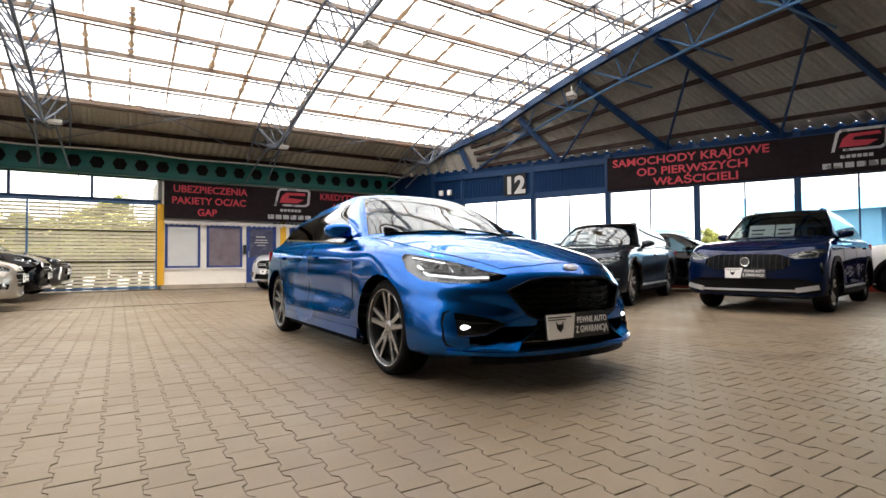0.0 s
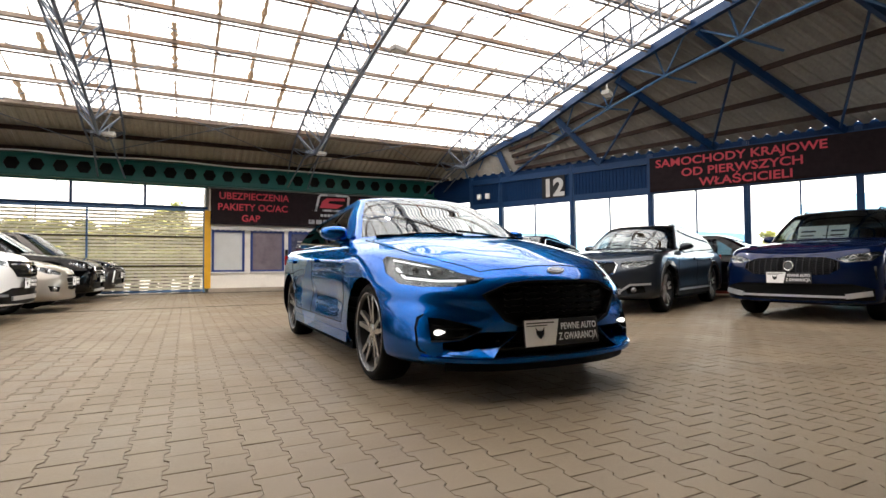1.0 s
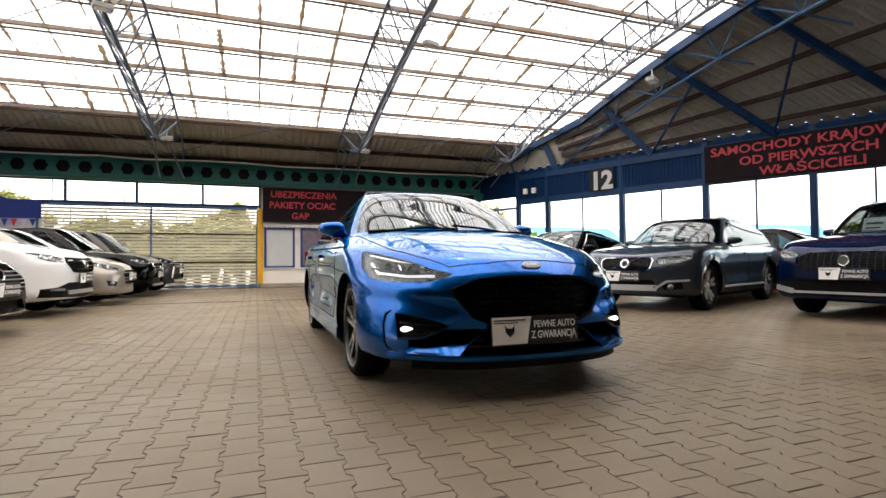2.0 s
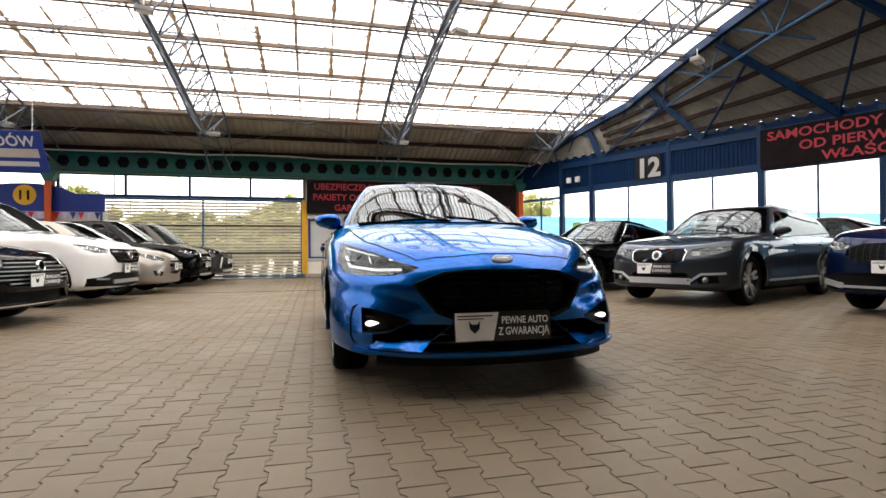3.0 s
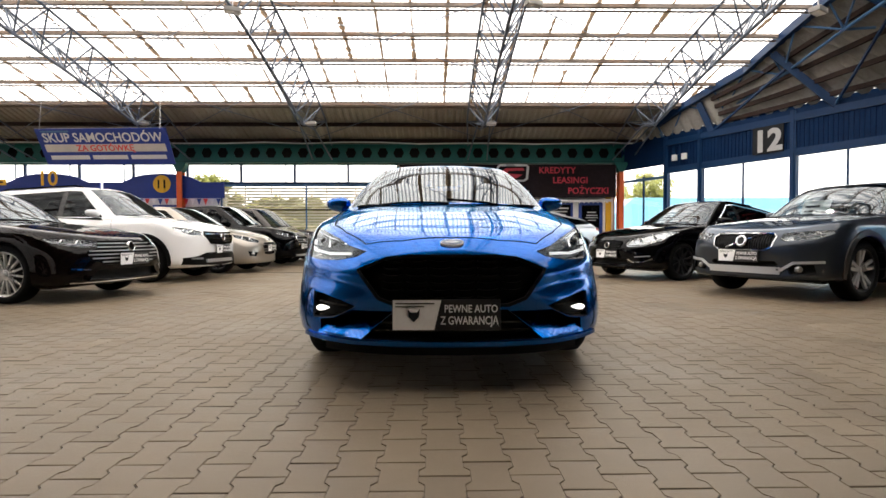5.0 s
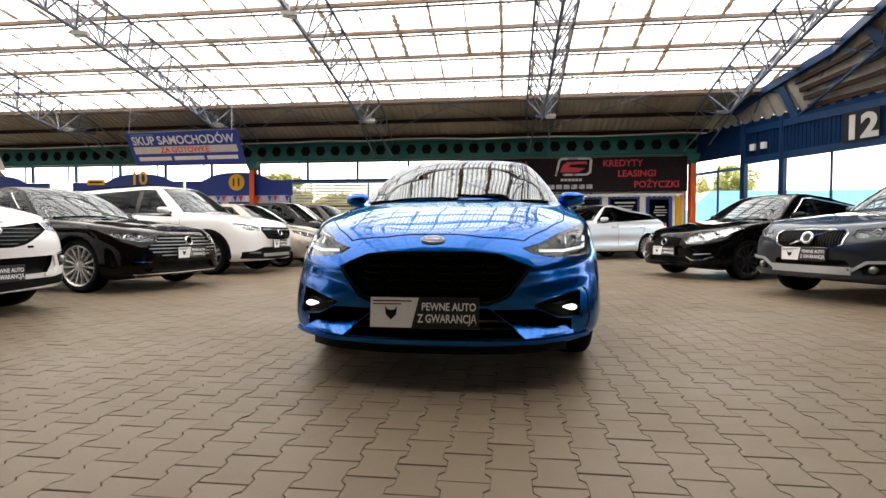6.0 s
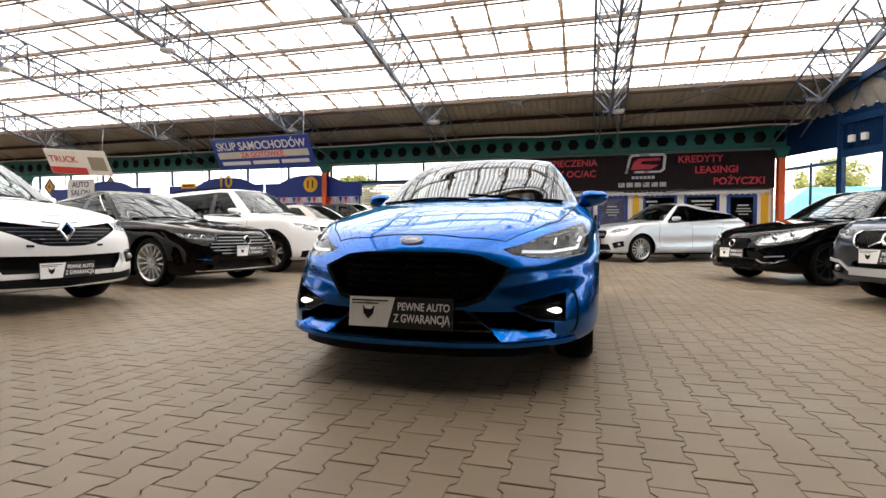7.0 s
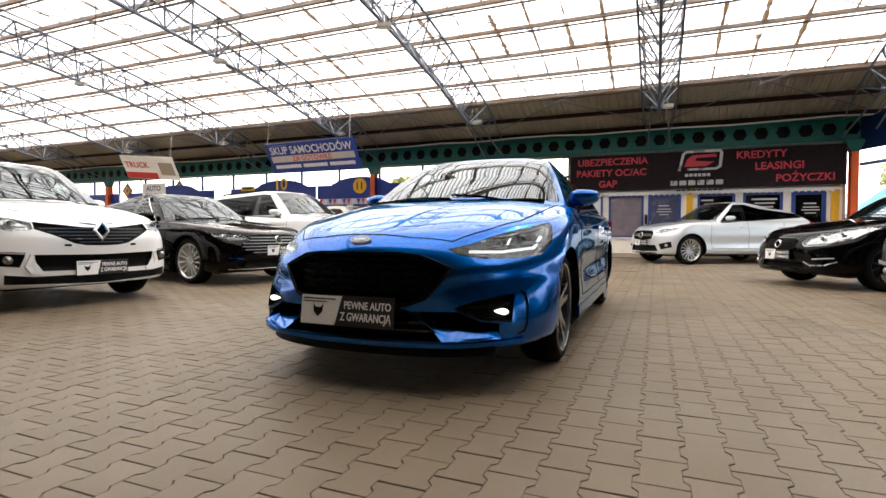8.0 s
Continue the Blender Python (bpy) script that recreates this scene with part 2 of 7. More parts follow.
M_LAMP = mat("lamp_housing", (0.35, 0.34, 0.32), 0.4, var=0.1)

# ---- the hall ----
YW = 17.8            # far wall
EAVE_Y, STRIP_Y, RIDGE_Y = 17.75, 15.3, 3.46
X_LEFT, X_GIRDER = -46.0, 12.2
WALL_O, WALL_TURN = (10.4, 17.8), math.degrees(math.atan2(-1.0, 0.46))
WALL = pose(WALL_O[0], WALL_O[1], 0, 0, 0, WALL_TURN)   # x runs along the glazed wall, y points out of the hall


def roof_z(y):
    """Height of the vaulted roof."""
    d = 15.2 - (y if y >= RIDGE_Y else 2 * RIDGE_Y - y)
    return 4.87 + 0.27 * d - 0.0115 * d * d if d > 0 else 4.87 + 0.36 * d


def girder_x(y):
    return X_GIRDER if y < 13.5 else X_GIRDER - (y - 13.5) * 0.40


def wall_x(y):
    return 12.6 - 0.46 * (y - 13)


# floor, outside ground
bm = boxes((X_LEFT, 24, -11.5, YW + 0.5, -0.2, -0.0055))
part("floor", bm, M_JOINT).color = (1, 1, 1, 1)
tagged(bpy.data.objects["floor"], "brown-grey paved hall floor with dark sand joints", "floor", kind="structure")
bm = bmesh.new()
bmesh.ops.create_grid(bm, x_segments=2, y_segments=2, size=900)
bmesh.ops.translate(bm, verts=bm.verts, vec=(0, 0, -0.22))
tagged(part("ground", bm, M_ASPHALT), "pale paved yard outside the hall", "ground", kind="structure")

# milky roof panels, in rows between the rails
PURLIN_Y = [15.37 - 1.1 * k for k in range(24)]
# the milky rows stop here so that less light falls from the front
PURLIN_Y = [y for y in PURLIN_Y if y > 0.0]
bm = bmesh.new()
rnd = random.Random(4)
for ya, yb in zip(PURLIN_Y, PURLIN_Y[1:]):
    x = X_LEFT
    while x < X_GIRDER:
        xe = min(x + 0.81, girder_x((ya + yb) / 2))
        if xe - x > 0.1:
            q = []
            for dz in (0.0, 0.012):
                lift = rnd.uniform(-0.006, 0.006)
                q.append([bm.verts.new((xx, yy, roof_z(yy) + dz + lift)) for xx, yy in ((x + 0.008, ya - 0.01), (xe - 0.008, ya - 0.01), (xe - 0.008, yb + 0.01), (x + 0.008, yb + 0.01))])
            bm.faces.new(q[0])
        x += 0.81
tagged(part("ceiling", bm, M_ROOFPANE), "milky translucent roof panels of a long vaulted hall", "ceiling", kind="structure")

# seams between the panels: thin bars with rusty, dirty overlaps of uneven width
bm, b2 = bmesh.new(), bmesh.new()
for ya, yb in zip(PURLIN_Y, PURLIN_Y[1:]):
    x = X_LEFT + 0.81
    while x < X_GIRDER - 0.2:
        beam(bm, (x, ya, roof_z(ya) - 0.012), (x + rnd.uniform(-0.01, 0.01), yb, roof_z(yb) - 0.012), 0.012, 0.014)
        rows, n, lean0 = [], 9, rnd.uniform(-0.02, 0.04)
        full, wide = rnd.choice((0.55, 0.8, 1.0, 1.0)), rnd.choice((0.02, 0.03, 0.045, 0.06))
        for k in range(n):
            yy = ya + (yb - ya) * full * k / (n - 1)
            c, w = x + lean0 * k / n, wide * rnd.uniform(0.35, 1.3)
            rows.append([b2.verts.new((c + sx * w, yy, roof_z(yy) - 0.022)) for sx in (-1, 1)])
        for q0, q1 in zip(rows, rows[1:]):
            b2.faces.new((q0[0], q0[1], q1[1], q1[0]))
        x += 0.81
tagged(part("ceiling_seams", bm, M_PURLIN_L), "thin seams between the milky roof panels", "ceiling", kind="structure")
tagged(part("ceiling_overlaps", b2, M_STAIN), "ragged rust-brown overlaps between the roof panels", "ceiling", kind="structure")

# roof rails along the hall: pairs of thin tubes and a flat top
for k, y in enumerate(PURLIN_Y):
    bm = bmesh.new()
    z = roof_z(y)
    box(bm, X_LEFT, girder_x(y) - 0.02, y - 0.04, y + 0.04, z - 0.105, z - 0.022)
    box(bm, X_LEFT, girder_x(y) - 0.02, y + 0.07, y + 0.10, z - 0.16, z - 0.125)
    tagged(part("roof_rail", bm, M_PURLIN_L), "pale rust-streaked roof rail under milky panels", "roof rail", "roof rails", "structure")


def corrugated(bm, corner, along, down, length, reach, pitch=0.2, depth=0.04):
    """A trapezoid sheet: ribs run along 'down'."""
    corner, along, down = Vector(corner), Vector(along), Vector(down)
    up = along.cross(down).normalized()
    up = up if up.z > 0 else -up
    prev = None
    n = int(length / pitch)
    for k in range(n):
        for f, h in ((0.0, 0), (0.35, 0), (0.5, 1), (0.85, 1)):
            p = corner + along * (k + f) * pitch + up * h * depth
            cur = (bm.verts.new(p), bm.verts.new(p + down * reach))
            if prev:
                bm.faces.new((prev[0], cur[0], cur[1], prev[1]))
            prev = cur
    return bm


# opaque strip over the eave, in two runs of sheet
for y0, y1 in ((15.34, 16.5), (16.42, 17.95)):
    z0, z1 = roof_z(y0), roof_z(y1)
    d = Vector((0, y1 - y0, z1 - z0))
    bm = corrugated(bmesh.new(), (X_LEFT, y0, z0), (1, 0, 0), d.normalized(), 57.8, d.length)
    tagged(part("ceiling_strip", bm, M_SHEET), "unseen corrugated roof sheet that holds back light from the front over the eave", "ceiling", kind="structure")
bm = boxes((X_LEFT, 11.3, 16.36, 16.46, roof_z(16.4) - 0.13, roof_z(16.4) - 0.02), (X_LEFT, 11.0, 17.3, 17.4, roof_z(17.35) - 0.16, roof_z(17.35) - 0.02))
tagged(part("eave_purlin", bm, M_PURLIN), "dark brown purlin under the eave sheet", "purlin", kind="structure")

# opaque roof behind the camera: unseen, added to hold back light from there
ys = [PURLIN_Y[-1] - 0.04] + [PURLIN_Y[-1] - 1.6 * k for k in range(1, 9)]
for y0, y1 in zip(ys, ys[1:]):
    d = Vector((0, y1 - y0, roof_z(y1) - roof_z(y0)))
    bm = corrugated(bmesh.new(), (X_LEFT, y0, roof_z(y0)), (1, 0, 0), d.normalized(), 58.2, d.length + 0.04)
    tagged(part("ceiling_strip", bm, M_SHEET), "unseen corrugated roof sheet that holds back light from the front", "ceiling", kind="structure")

# lean-to sheet between the edge girder and the glazed wall
EAVE_Z = 3.93
bm = bmesh.new()
prev = None
k = 0
y = 17.0
while y > -11:
    for f, h in ((0.0, 0), (0.17, 0.03), (0.33, 0.09), (0.5, 0.12), (0.67, 0.09), (0.83, 0.03)):
        yy = y - f * 0.27
        g = Vector((girder_x(yy) + 0.05, yy, roof_z(yy) - 0.05 + h))
        yw = yy - 1.2 * min(1.0, max(0.0, (16.5 - yy) / 6))
        e = Vector((max(wall_x(yw) + 0.18, g.x + 0.05), yw, EAVE_Z + h))
        cur = [bm.verts.new(g.lerp(e, t)) for t in (0, 0.5, 1)]
        if prev:
            for a in range(2):
                bm.faces.new((prev[a], cur[a], cur[a + 1], prev[a + 1]))
        prev = cur
    y -= 0.27
tagged(part("ceiling_lean_to", bm, M_LEANTO), "grey-beige corrugated sheet of the lean-to roof", "ceiling", kind="structure")


def lean(y, t, drop=0.0):
    """A point of the lean-to: t = 0 at the girder, 1 at the glazed wall."""
    g = Vector((girder_x(y) + 0.05, y, roof_z(y) - 0.05))
    yw = y - 1.2 * min(1.0, max(0.0, (16.5 - y) / 6))
    e = Vector((max(wall_x(yw) + 0.05, g.x + 0.05), yw, EAVE_Z))
    p = g.lerp(e, t)
    p.z -= drop
    return p


for t in (0.2, 0.42, 0.64, 0.86):
    bm = bmesh.new()
    ys = [14.6 - 1.3 * i for i in range(20)]
    for a, b in zip(ys, ys[1:]):
        beam(bm, lean(a, t, 0.07), lean(b, t, 0.07), 0.07, 0.11)
    tagged(part("lean_to_purlin", bm, M_PURLIN), "dark brown purlin under the lean-to sheet", "purlin", "lean-to purlins", "structure")
for s in range(9):
    y = 14.9 - 2.45 * s
    bm = beam(bmesh.new(), lean(y, 0.0, 0.22), lean(y, 1.0, 0.16), 0.10, 0.17)
    if s < 8:
        beam(bm, lean(y, 0.95, 0.2), lean(y - 2.45, 0.25, 0.2), 0.05, 0.05)
    tagged(part("lean_to_rafter", bm, M_BLUE), "dark blue steel rafter of the lean-to roof", "rafter", "lean-to rafters", "structure")

# edge girder: blue lattice with a heavy upper chord
girder = thing("edge_girder", "blue lattice girder along the edge of the milky roof", "girder", kind="structure")
ys = [16.3 - 0.95 * i for i in range(28)]
top = [Vector((girder_x(y) - 0.02, y, roof_z(y) - 0.12)) for y in ys]
low = [Vector((girder_x(y) + 0.35, y, roof_z(y) - 0.75)) for y in ys]
bm = bmesh.new()
for a, b in zip(top, top[1:]):
    beam(bm, a, b, 0.13, 0.2)
    beam(bm, a + Vector((0.16, 0, 0.02)), b + Vector((0.16, 0, 0.02)), 0.05, 0.08)
part("upper_chord", bm, M_BLUE, girder)
bm = bmesh.new()
for a, b in zip(low[::2], low[2::2]):
    tube(bm, a, b, 0.035, 8)
part("lower_chord", bm, M_LIGHTBLUE, girder)
for i in range(0, len(ys) - 2, 2):
    part("strut", tube(tube(bmesh.new(), top[i], low[i], 0.025, 6), low[i], top[i + 1] if i + 1 < len(top) else top[i], 0.025, 6), M_LIGHTBLUE, girder)
    part("strut", tube(tube(bmesh.new(), low[i], Vector(lean(ys[i], 0.32, 0.2)), 0.028, 6), top[i + 1], low[i + 2], 0.025, 6), M_LIGHTBLUE, girder)

# lattice trusses across the hall
def truss(xc):
    tr = thing("roof_truss", "grey-blue three-chord lattice roof truss of thin steel tubes", "roof truss", "roof trusses", "structure")
    ys = [16.0 - 0.72 * i for i in range(35)]
    hi = lambda y: roof_z(y) - 0.20
    lo = lambda y: hi(y) - min(0.72, 0.05 + 0.5 * max(0.0, 16.2 - y))
    left = [Vector((xc - 0.45, y, hi(y))) for y in ys]
    right = [Vector((xc + 0.45, y, hi(y))) for y in ys]
    mid = [Vector((xc, y + 0.36, lo(y + 0.36))) for y in ys]
    for name, chain, r in (("upper_chord", left, 0.030), ("upper_chord", right, 0.030), ("lower_chord", mid, 0.038)):
        bm = bmesh.new()
        for a, b in zip(chain, chain[1:]):
            tube(bm, a, b, r, 7)
        part(name, bm, M_TRUSS, tr)
    bm, b2, b3 = bmesh.new(), bmesh.new(), bmesh.new()
    for i in range(len(ys) - 1):
        for chain, bb in ((left, bm), (right, b2)):
            tube(bb, mid[i], chain[i], 0.020, 5)
            tube(bb, chain[i], mid[i + 1], 0.020, 5)
        if i % 2 == 0:
            tube(b3, left[i], right[i], 0.017, 5)
            tube(b3, right[i], left[i + 1], 0.010, 5)
    for bb in (bm, b2, b3):
        part("lacing", bb, M_TRUSS, tr)
    for sx in (-0.33, 0.33):
        part("leg", tube(tube(bmesh.new(), (xc + sx, 17.55, 3.42), (xc + sx * 0.55, 15.2, lo(15.2) + 0.02), 0.024, 7), (xc + sx, 17.5, 3.9), (xc + sx * 1.35, 16.0, hi(16.0)), 0.024, 7), M_TRUSS, tr)
    part("foot_plate", boxes((xc - 0.22, xc + 0.22, 15.28, 15.34, lo(15.3) + 0.02, lo(15.3) + 0.06)), M_TRUSS, tr)
    return tr


for xc in (10.4, 5.4, 0.1, -4.7, -9.9, -15.1, -20.3, -25.5, -30.7, -35.9, -41.1):
    truss(xc)

# bracing wires between trusses
for xa, xb in ((0.1, 5.4), (5.4, 10.4), (-4.7, 0.1), (-9.9, -4.7), (-15.1, -9.9)):
    bm = bmesh.new()
    for y0, y1 in ((16.9, 13.6), (13.6, 10.3), (10.3, 7.0)):
        tube(bm, (xa, y0, roof_z(y0) - 0.22), (xb, y1, roof_z(y1) - 0.22), 0.012, 5)
        tube(bm, (xb, y0, roof_z(y0) - 0.22), (xa, y1, roof_z(y1) - 0.22), 0.012, 5)
    tagged(part("bracing_wire", bm, M_TRUSS), "thin crossed steel bracing rods under the roof", "bracing", "roof bracing", "structure")

# small lamps on the trusses
def roof_lamp(p, turn):
    la = thing("roof_lamp", "small grey floodlight fixed to a roof truss", "lamp", "roof lamps", at=pose(*p, 0, 0, turn))
    part("housing", boxes((-0.15, 0.15, -0.09, 0.09, -0.05, 0.04), bevel=0.012), M_LAMP, la)
    part("glass", boxes((-0.12, 0.12, -0.07, 0.07, -0.056, -0.05)), M_SIGNWHITE, la)
    part("bracket", tube(bmesh.new(), (0, 0, 0.04), (0, 0, 0.22), 0.012), M_STEEL, la)


for p, turn in (((5.72, 9.2, 5.0), 20), ((0.15, 9.6, 5.02), 20), ((-4.6, 9.9, 4.98), 15), ((0.3, 15.1, 4.12), 0), ((5.6, 15.1, 4.12), 0), ((-4.6, 15.1, 4.12), 0), ((-9.8, 15.1, 4.12), 0), ((-15.0, 15.1, 4.12), 0), ((10.35, 8.4, 4.55), 30), ((-9.8, 9.9, 4.98), 15), ((-15, 9.9, 4.98), 15)):
    roof_lamp(p, turn)

# castellated beam along the far eave
BEAM_LO, BEAM_HI, CELL = 3.34, 3.98, 0.545
castellated = thing("castellated_beam", "teal green steel beam with a row of hexagonal holes", "beam", kind="structure")
bm = bmesh.new()
zc, hh = (BEAM_LO + BEAM_HI) / 2, (BEAM_HI - BEAM_LO) / 2 - 0.03
cells = int((10.6 - X_LEFT) / CELL)
for k in range(cells):
    x = 10.6 - CELL * (k + 0.5)
    hexa = [(0.185, 0), (0.10, 0.165), (-0.10, 0.165), (-0.185, 0), (-0.10, -0.165), (0.10, -0.165)]
    rect = [(CELL / 2, 0), (CELL / 2, hh), (-CELL / 2, hh), (-CELL / 2, 0), (-CELL / 2, -hh), (CELL / 2, -hh)]
    rows = []
    for y in (17.60, 17.62):
        rows.append(([bm.verts.new((x + a, y, zc + b)) for a, b in hexa], [bm.verts.new((x + a, y, zc + b)) for a, b in rect]))
    for h, r in rows:
        for i in range(6):
            bm.faces.new((h[i], h[(i + 1) % 6], r[(i + 1) % 6], r[i]))
    for i in range(6):
        bm.faces.new((rows[0][0][i], rows[0][0][(i + 1) % 6], rows[1][0][(i + 1) % 6], rows[1][0][i]))
part("web", bm, M_TEAL, castellated)
part("flange", boxes((X_LEFT, 10.6, 17.50, 17.72, BEAM_LO - 0.03, BEAM_LO + 0.005)), M_TEAL, castellated)
part("flange", boxes((X_LEFT, 10.6, 17.50, 17.72, BEAM_HI - 0.03, BEAM_HI + 0.005)), M_TEAL, castellated)
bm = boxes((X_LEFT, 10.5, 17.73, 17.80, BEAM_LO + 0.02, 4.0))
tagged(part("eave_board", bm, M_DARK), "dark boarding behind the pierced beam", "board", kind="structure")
bm = bmesh.new()
x, rnd2 = X_LEFT, random.Random(9)
z = 3.94
while x < 10.4:
    xn, zn = x + 1.3, 3.94 + rnd2.uniform(-0.035, 0.03)
    tube(bm, (x, 17.27, z), (xn, 17.27, zn), 0.022, 6)
    x, z = xn, zn
tagged(part("conduit", bm, M_CABLE), "white sagging cable conduit along the top of the beam", "cable", kind="structure")

for x, m2 in ((10.35, M_ORANGE), (-4.72, M_ORANGE), (-19.8, M_ORANGE), (-34.9, M_ORANGE)):
    col = thing("column", "orange-red painted steel column with a teal head", "column", "orange columns", "structure")
    bm = boxes((x - 0.085, x + 0.085, 17.45, 17.47, 0, 3.0), (x - 0.085, x + 0.085, 17.71, 17.73, 0, 3.0), (x - 0.012, x + 0.012, 17.47, 17.71, 0, 3.0))
    part("shaft", bm, m2, col)
    part("head", prism(bmesh.new(), [(x - 0.09, 3.0), (x + 0.09, 3.0), (x + 0.24, 3.31), (x - 0.24, 3.31)], 17.46, 17.72), M_TEAL, col)
    part("foot", boxes((x - 0.22, x + 0.22, 17.40, 17.78, 0, 0.03)), m2, col)

# window band above the gate and the stalls
band = thing("window_band", "long strip of bright windows with blue frames under the beam", "window", kind="structure")
part("rail", boxes((-3.42, 2.66, 17.74, 17.82, 2.60, 2.68)), M_BLUE, band)
part("rail", boxes((X_LEFT, 2.66, 17.74, 17.82, 3.27, 3.33)), M_TEAL, band)
x = 2.78
while x > X_LEFT:
    part("post", boxes((x - 0.035, x + 0.035, 17.74, 17.82, 2.68, 3.27)), M_BLUE, band)
    part("mullion", boxes((x - 0.335, x - 0.31, 17.76, 17.80, 2.68, 3.27)), M_BLUE, band)
    gl = part("pane", boxes((x - 1.80, x - 0.04, 17.785, 17.79, 2.68, 3.27)), M_GLASS, band)
    gl.visible_shadow = False
    x -= 1.84

# slatted gate
gate = thing("slatted_gate", "cream slatted steel gate in a blue frame", "gate", kind="structure")
part("frame_rail", boxes((-3.42, 2.58, 17.72, 17.78, 2.52, 2.595)), M_LIGHTBLUE, gate)
part("frame_rail", boxes((-3.42, 2.58, 17.72, 17.78, 0.03, 0.09)), M_LIGHTBLUE, gate)
for x, w in ((-3.4, 0.05), (-0.5, 0.045), (2.56, 0.05)):
    part("frame_post", boxes((x - w / 2, x + w / 2, 17.70, 17.78, 0.0, 2.6)), M_LIGHTBLUE, gate)
for z in (0.83, 1.72):
    part("cross_rail", boxes((-3.37, 2.53, 17.70, 17.735, z - 0.02, z + 0.02)), M_PURLIN, gate)
for x in (-2.6, -1.7, 0.2, 1.2, 1.95):
    part("upright", boxes((x - 0.014, x + 0.014, 17.755, 17.775, 0.09, 2.52)), M_PURLIN, gate)
n = 24
for k in range(n):
    z = 0.11 + (2.40 / n) * k
    for x0, x1 in ((-3.37, -0.53), (-0.47, 2.53)):
        bm = bmesh.new()
        prism(bm, [(x0, z), (x1, z), (x1, z + 0.072), (x0, z + 0.072)], 17.74, 17.752)
        part("slat", bm, M_CREAM, gate)

# sales office in the far wall
office = thing("sales_office", "low white sales office with blue windows and yellow pillars", "office", kind="structure")
part("wall", boxes((2.70, 10.15, 17.72, 17.80, 0.12, 0.62), (2.70, 10.15, 17.72, 17.80, 1.97, 3.25), (2.70, 2.78, 17.72, 17.80, 0.62, 1.97), (3.75, 3.93, 17.72, 17.80, 0.62, 1.97),
                   (4.99, 5.12, 17.72, 17.80, 0.62, 1.97), (6.06, 6.52, 17.72, 17.80, 0.62, 1.97), (7.53, 7.73, 17.72, 17.80, 0.62, 1.97), (8.74, 8.94, 17.72, 17.80, 0.62, 1.97), (9.77, 10.15, 17.72, 17.80, 0.62, 1.97)), M_WALL, office)
part("plinth", boxes((2.68, 10.2, 17.40, 17.79, 0.0, 0.119)), mat("plinth_stone", (0.34, 0.29, 0.23), 0.8, var=0.3), office)
part("step", boxes((5.0, 6.2, 17.1, 17.39, 0.0, 0.10), (8.8, 9.9, 17.1, 17.39, 0.0, 0.10)), mat("step_stone", (0.40, 0.36, 0.30), 0.8, var=0.25), office)
for x in (2.66, 6.30, 9.97):
    part("pillar", boxes((x - 0.09, x + 0.09, 17.64, 17.715, 0.12, 2.55), (x - 0.03, x + 0.03, 17.62, 17.645, 0.12, 2.55)), M_YELLOW, office)
part("gutter", boxes((2.75, 10.1, 17.60, 17.715, 1.99, 2.08)), M_SIGNWHITE, office)
bm = bmesh.new()
x = 2.8
while x < 10.0:
    prism(bm, [(x, 2.0), (x + 0.13, 2.0), (x + 0.065, 1.93)], 17.605, 17.612)
    x += 0.16
part("scallop", bm, M_SIGNWHITE, office)


def office_window(x0, x1, z0, z1, filling, name="window"):
    bm = boxes((x0, x1, 17.69, 17.76, z0, z0 + 0.07), (x0, x1, 17.69, 17.76, z1 - 0.07, z1), (x0, x0 + 0.07, 17.69, 17.76, z0 + 0.07, z1 - 0.07), (x1 - 0.07, x1, 17.69, 17.76, z0 + 0.07, z1 - 0.07))
    fr = part(name, bm, M_FRAMEBLUE, office)
    part("pane", boxes((x0 + 0.07, x1 - 0.07, 17.725, 17.735, z0 + 0.07, z1 - 0.07)), filling, fr)
    part("sill", boxes((x0 - 0.03, x1 + 0.03, 17.66, 17.69, z0 - 0.03, z0 + 0.01)), M_SIGNWHITE, fr)
    return fr


office_window(2.78, 3.75, 0.62, 1.96, M_SHUTTER)
office_window(3.93, 4.99, 0.62, 1.96, M_FILM)
w3 = office_window(6.52, 7.53, 0.62, 1.96, M_SHOPGLASS)
w4 = office_window(7.73, 8.74, 0.62, 1.96, M_SHOPGLASS)
for fr, x0, x1 in ((w3, 6.62, 6.95), (w4, 7.95, 8.6)):
    bm = boxes((x0, x1, 17.715, 17.722, 1.74, 1.79), (x0 + 0.08, x1 - 0.06, 17.715, 17.722, 1.63, 1.67), (x0, x1 - 0.1, 17.715, 17.722, 1.52, 1.56))
    part("sticker_line", bm, M_WHITELET, fr)


def office_door(x0, x1, film, name):
    fr = part(name, boxes((x0, x1, 17.67, 17.73, 0.13, 0.95), (x0, x1, 17.67, 17.73, 1.87, 1.97), (x0, x0 + 0.1, 17.67, 17.73, 0.95, 1.87), (x1 - 0.1, x1, 17.67, 17.73, 0.95, 1.87)), M_FRAMEBLUE, office)
    part("pane", boxes((x0 + 0.1, x1 - 0.1, 17.70, 17.71, 0.95, 1.87)), film, fr)
    part("handle", tube(bmesh.new(), (x0 + 0.06, 17.63, 0.95), (x0 + 0.06, 17.63, 1.15), 0.012), M_STEEL, fr)
    bm = boxes((x0 + 0.3, x0 + 0.6, 17.69, 17.697, 1.60, 1.64), (x0 + 0.28, x0 + 0.66, 17.69, 17.697, 1.50, 1.53), (x0 + 0.25, x0 + 0.68, 17.69, 17.697, 1.42, 1.45), (x0 + 0.33, x0 + 0.6, 17.69, 17.697, 1.33, 1.36))
    part("sticker_line", bm, M_WHITELET, fr)


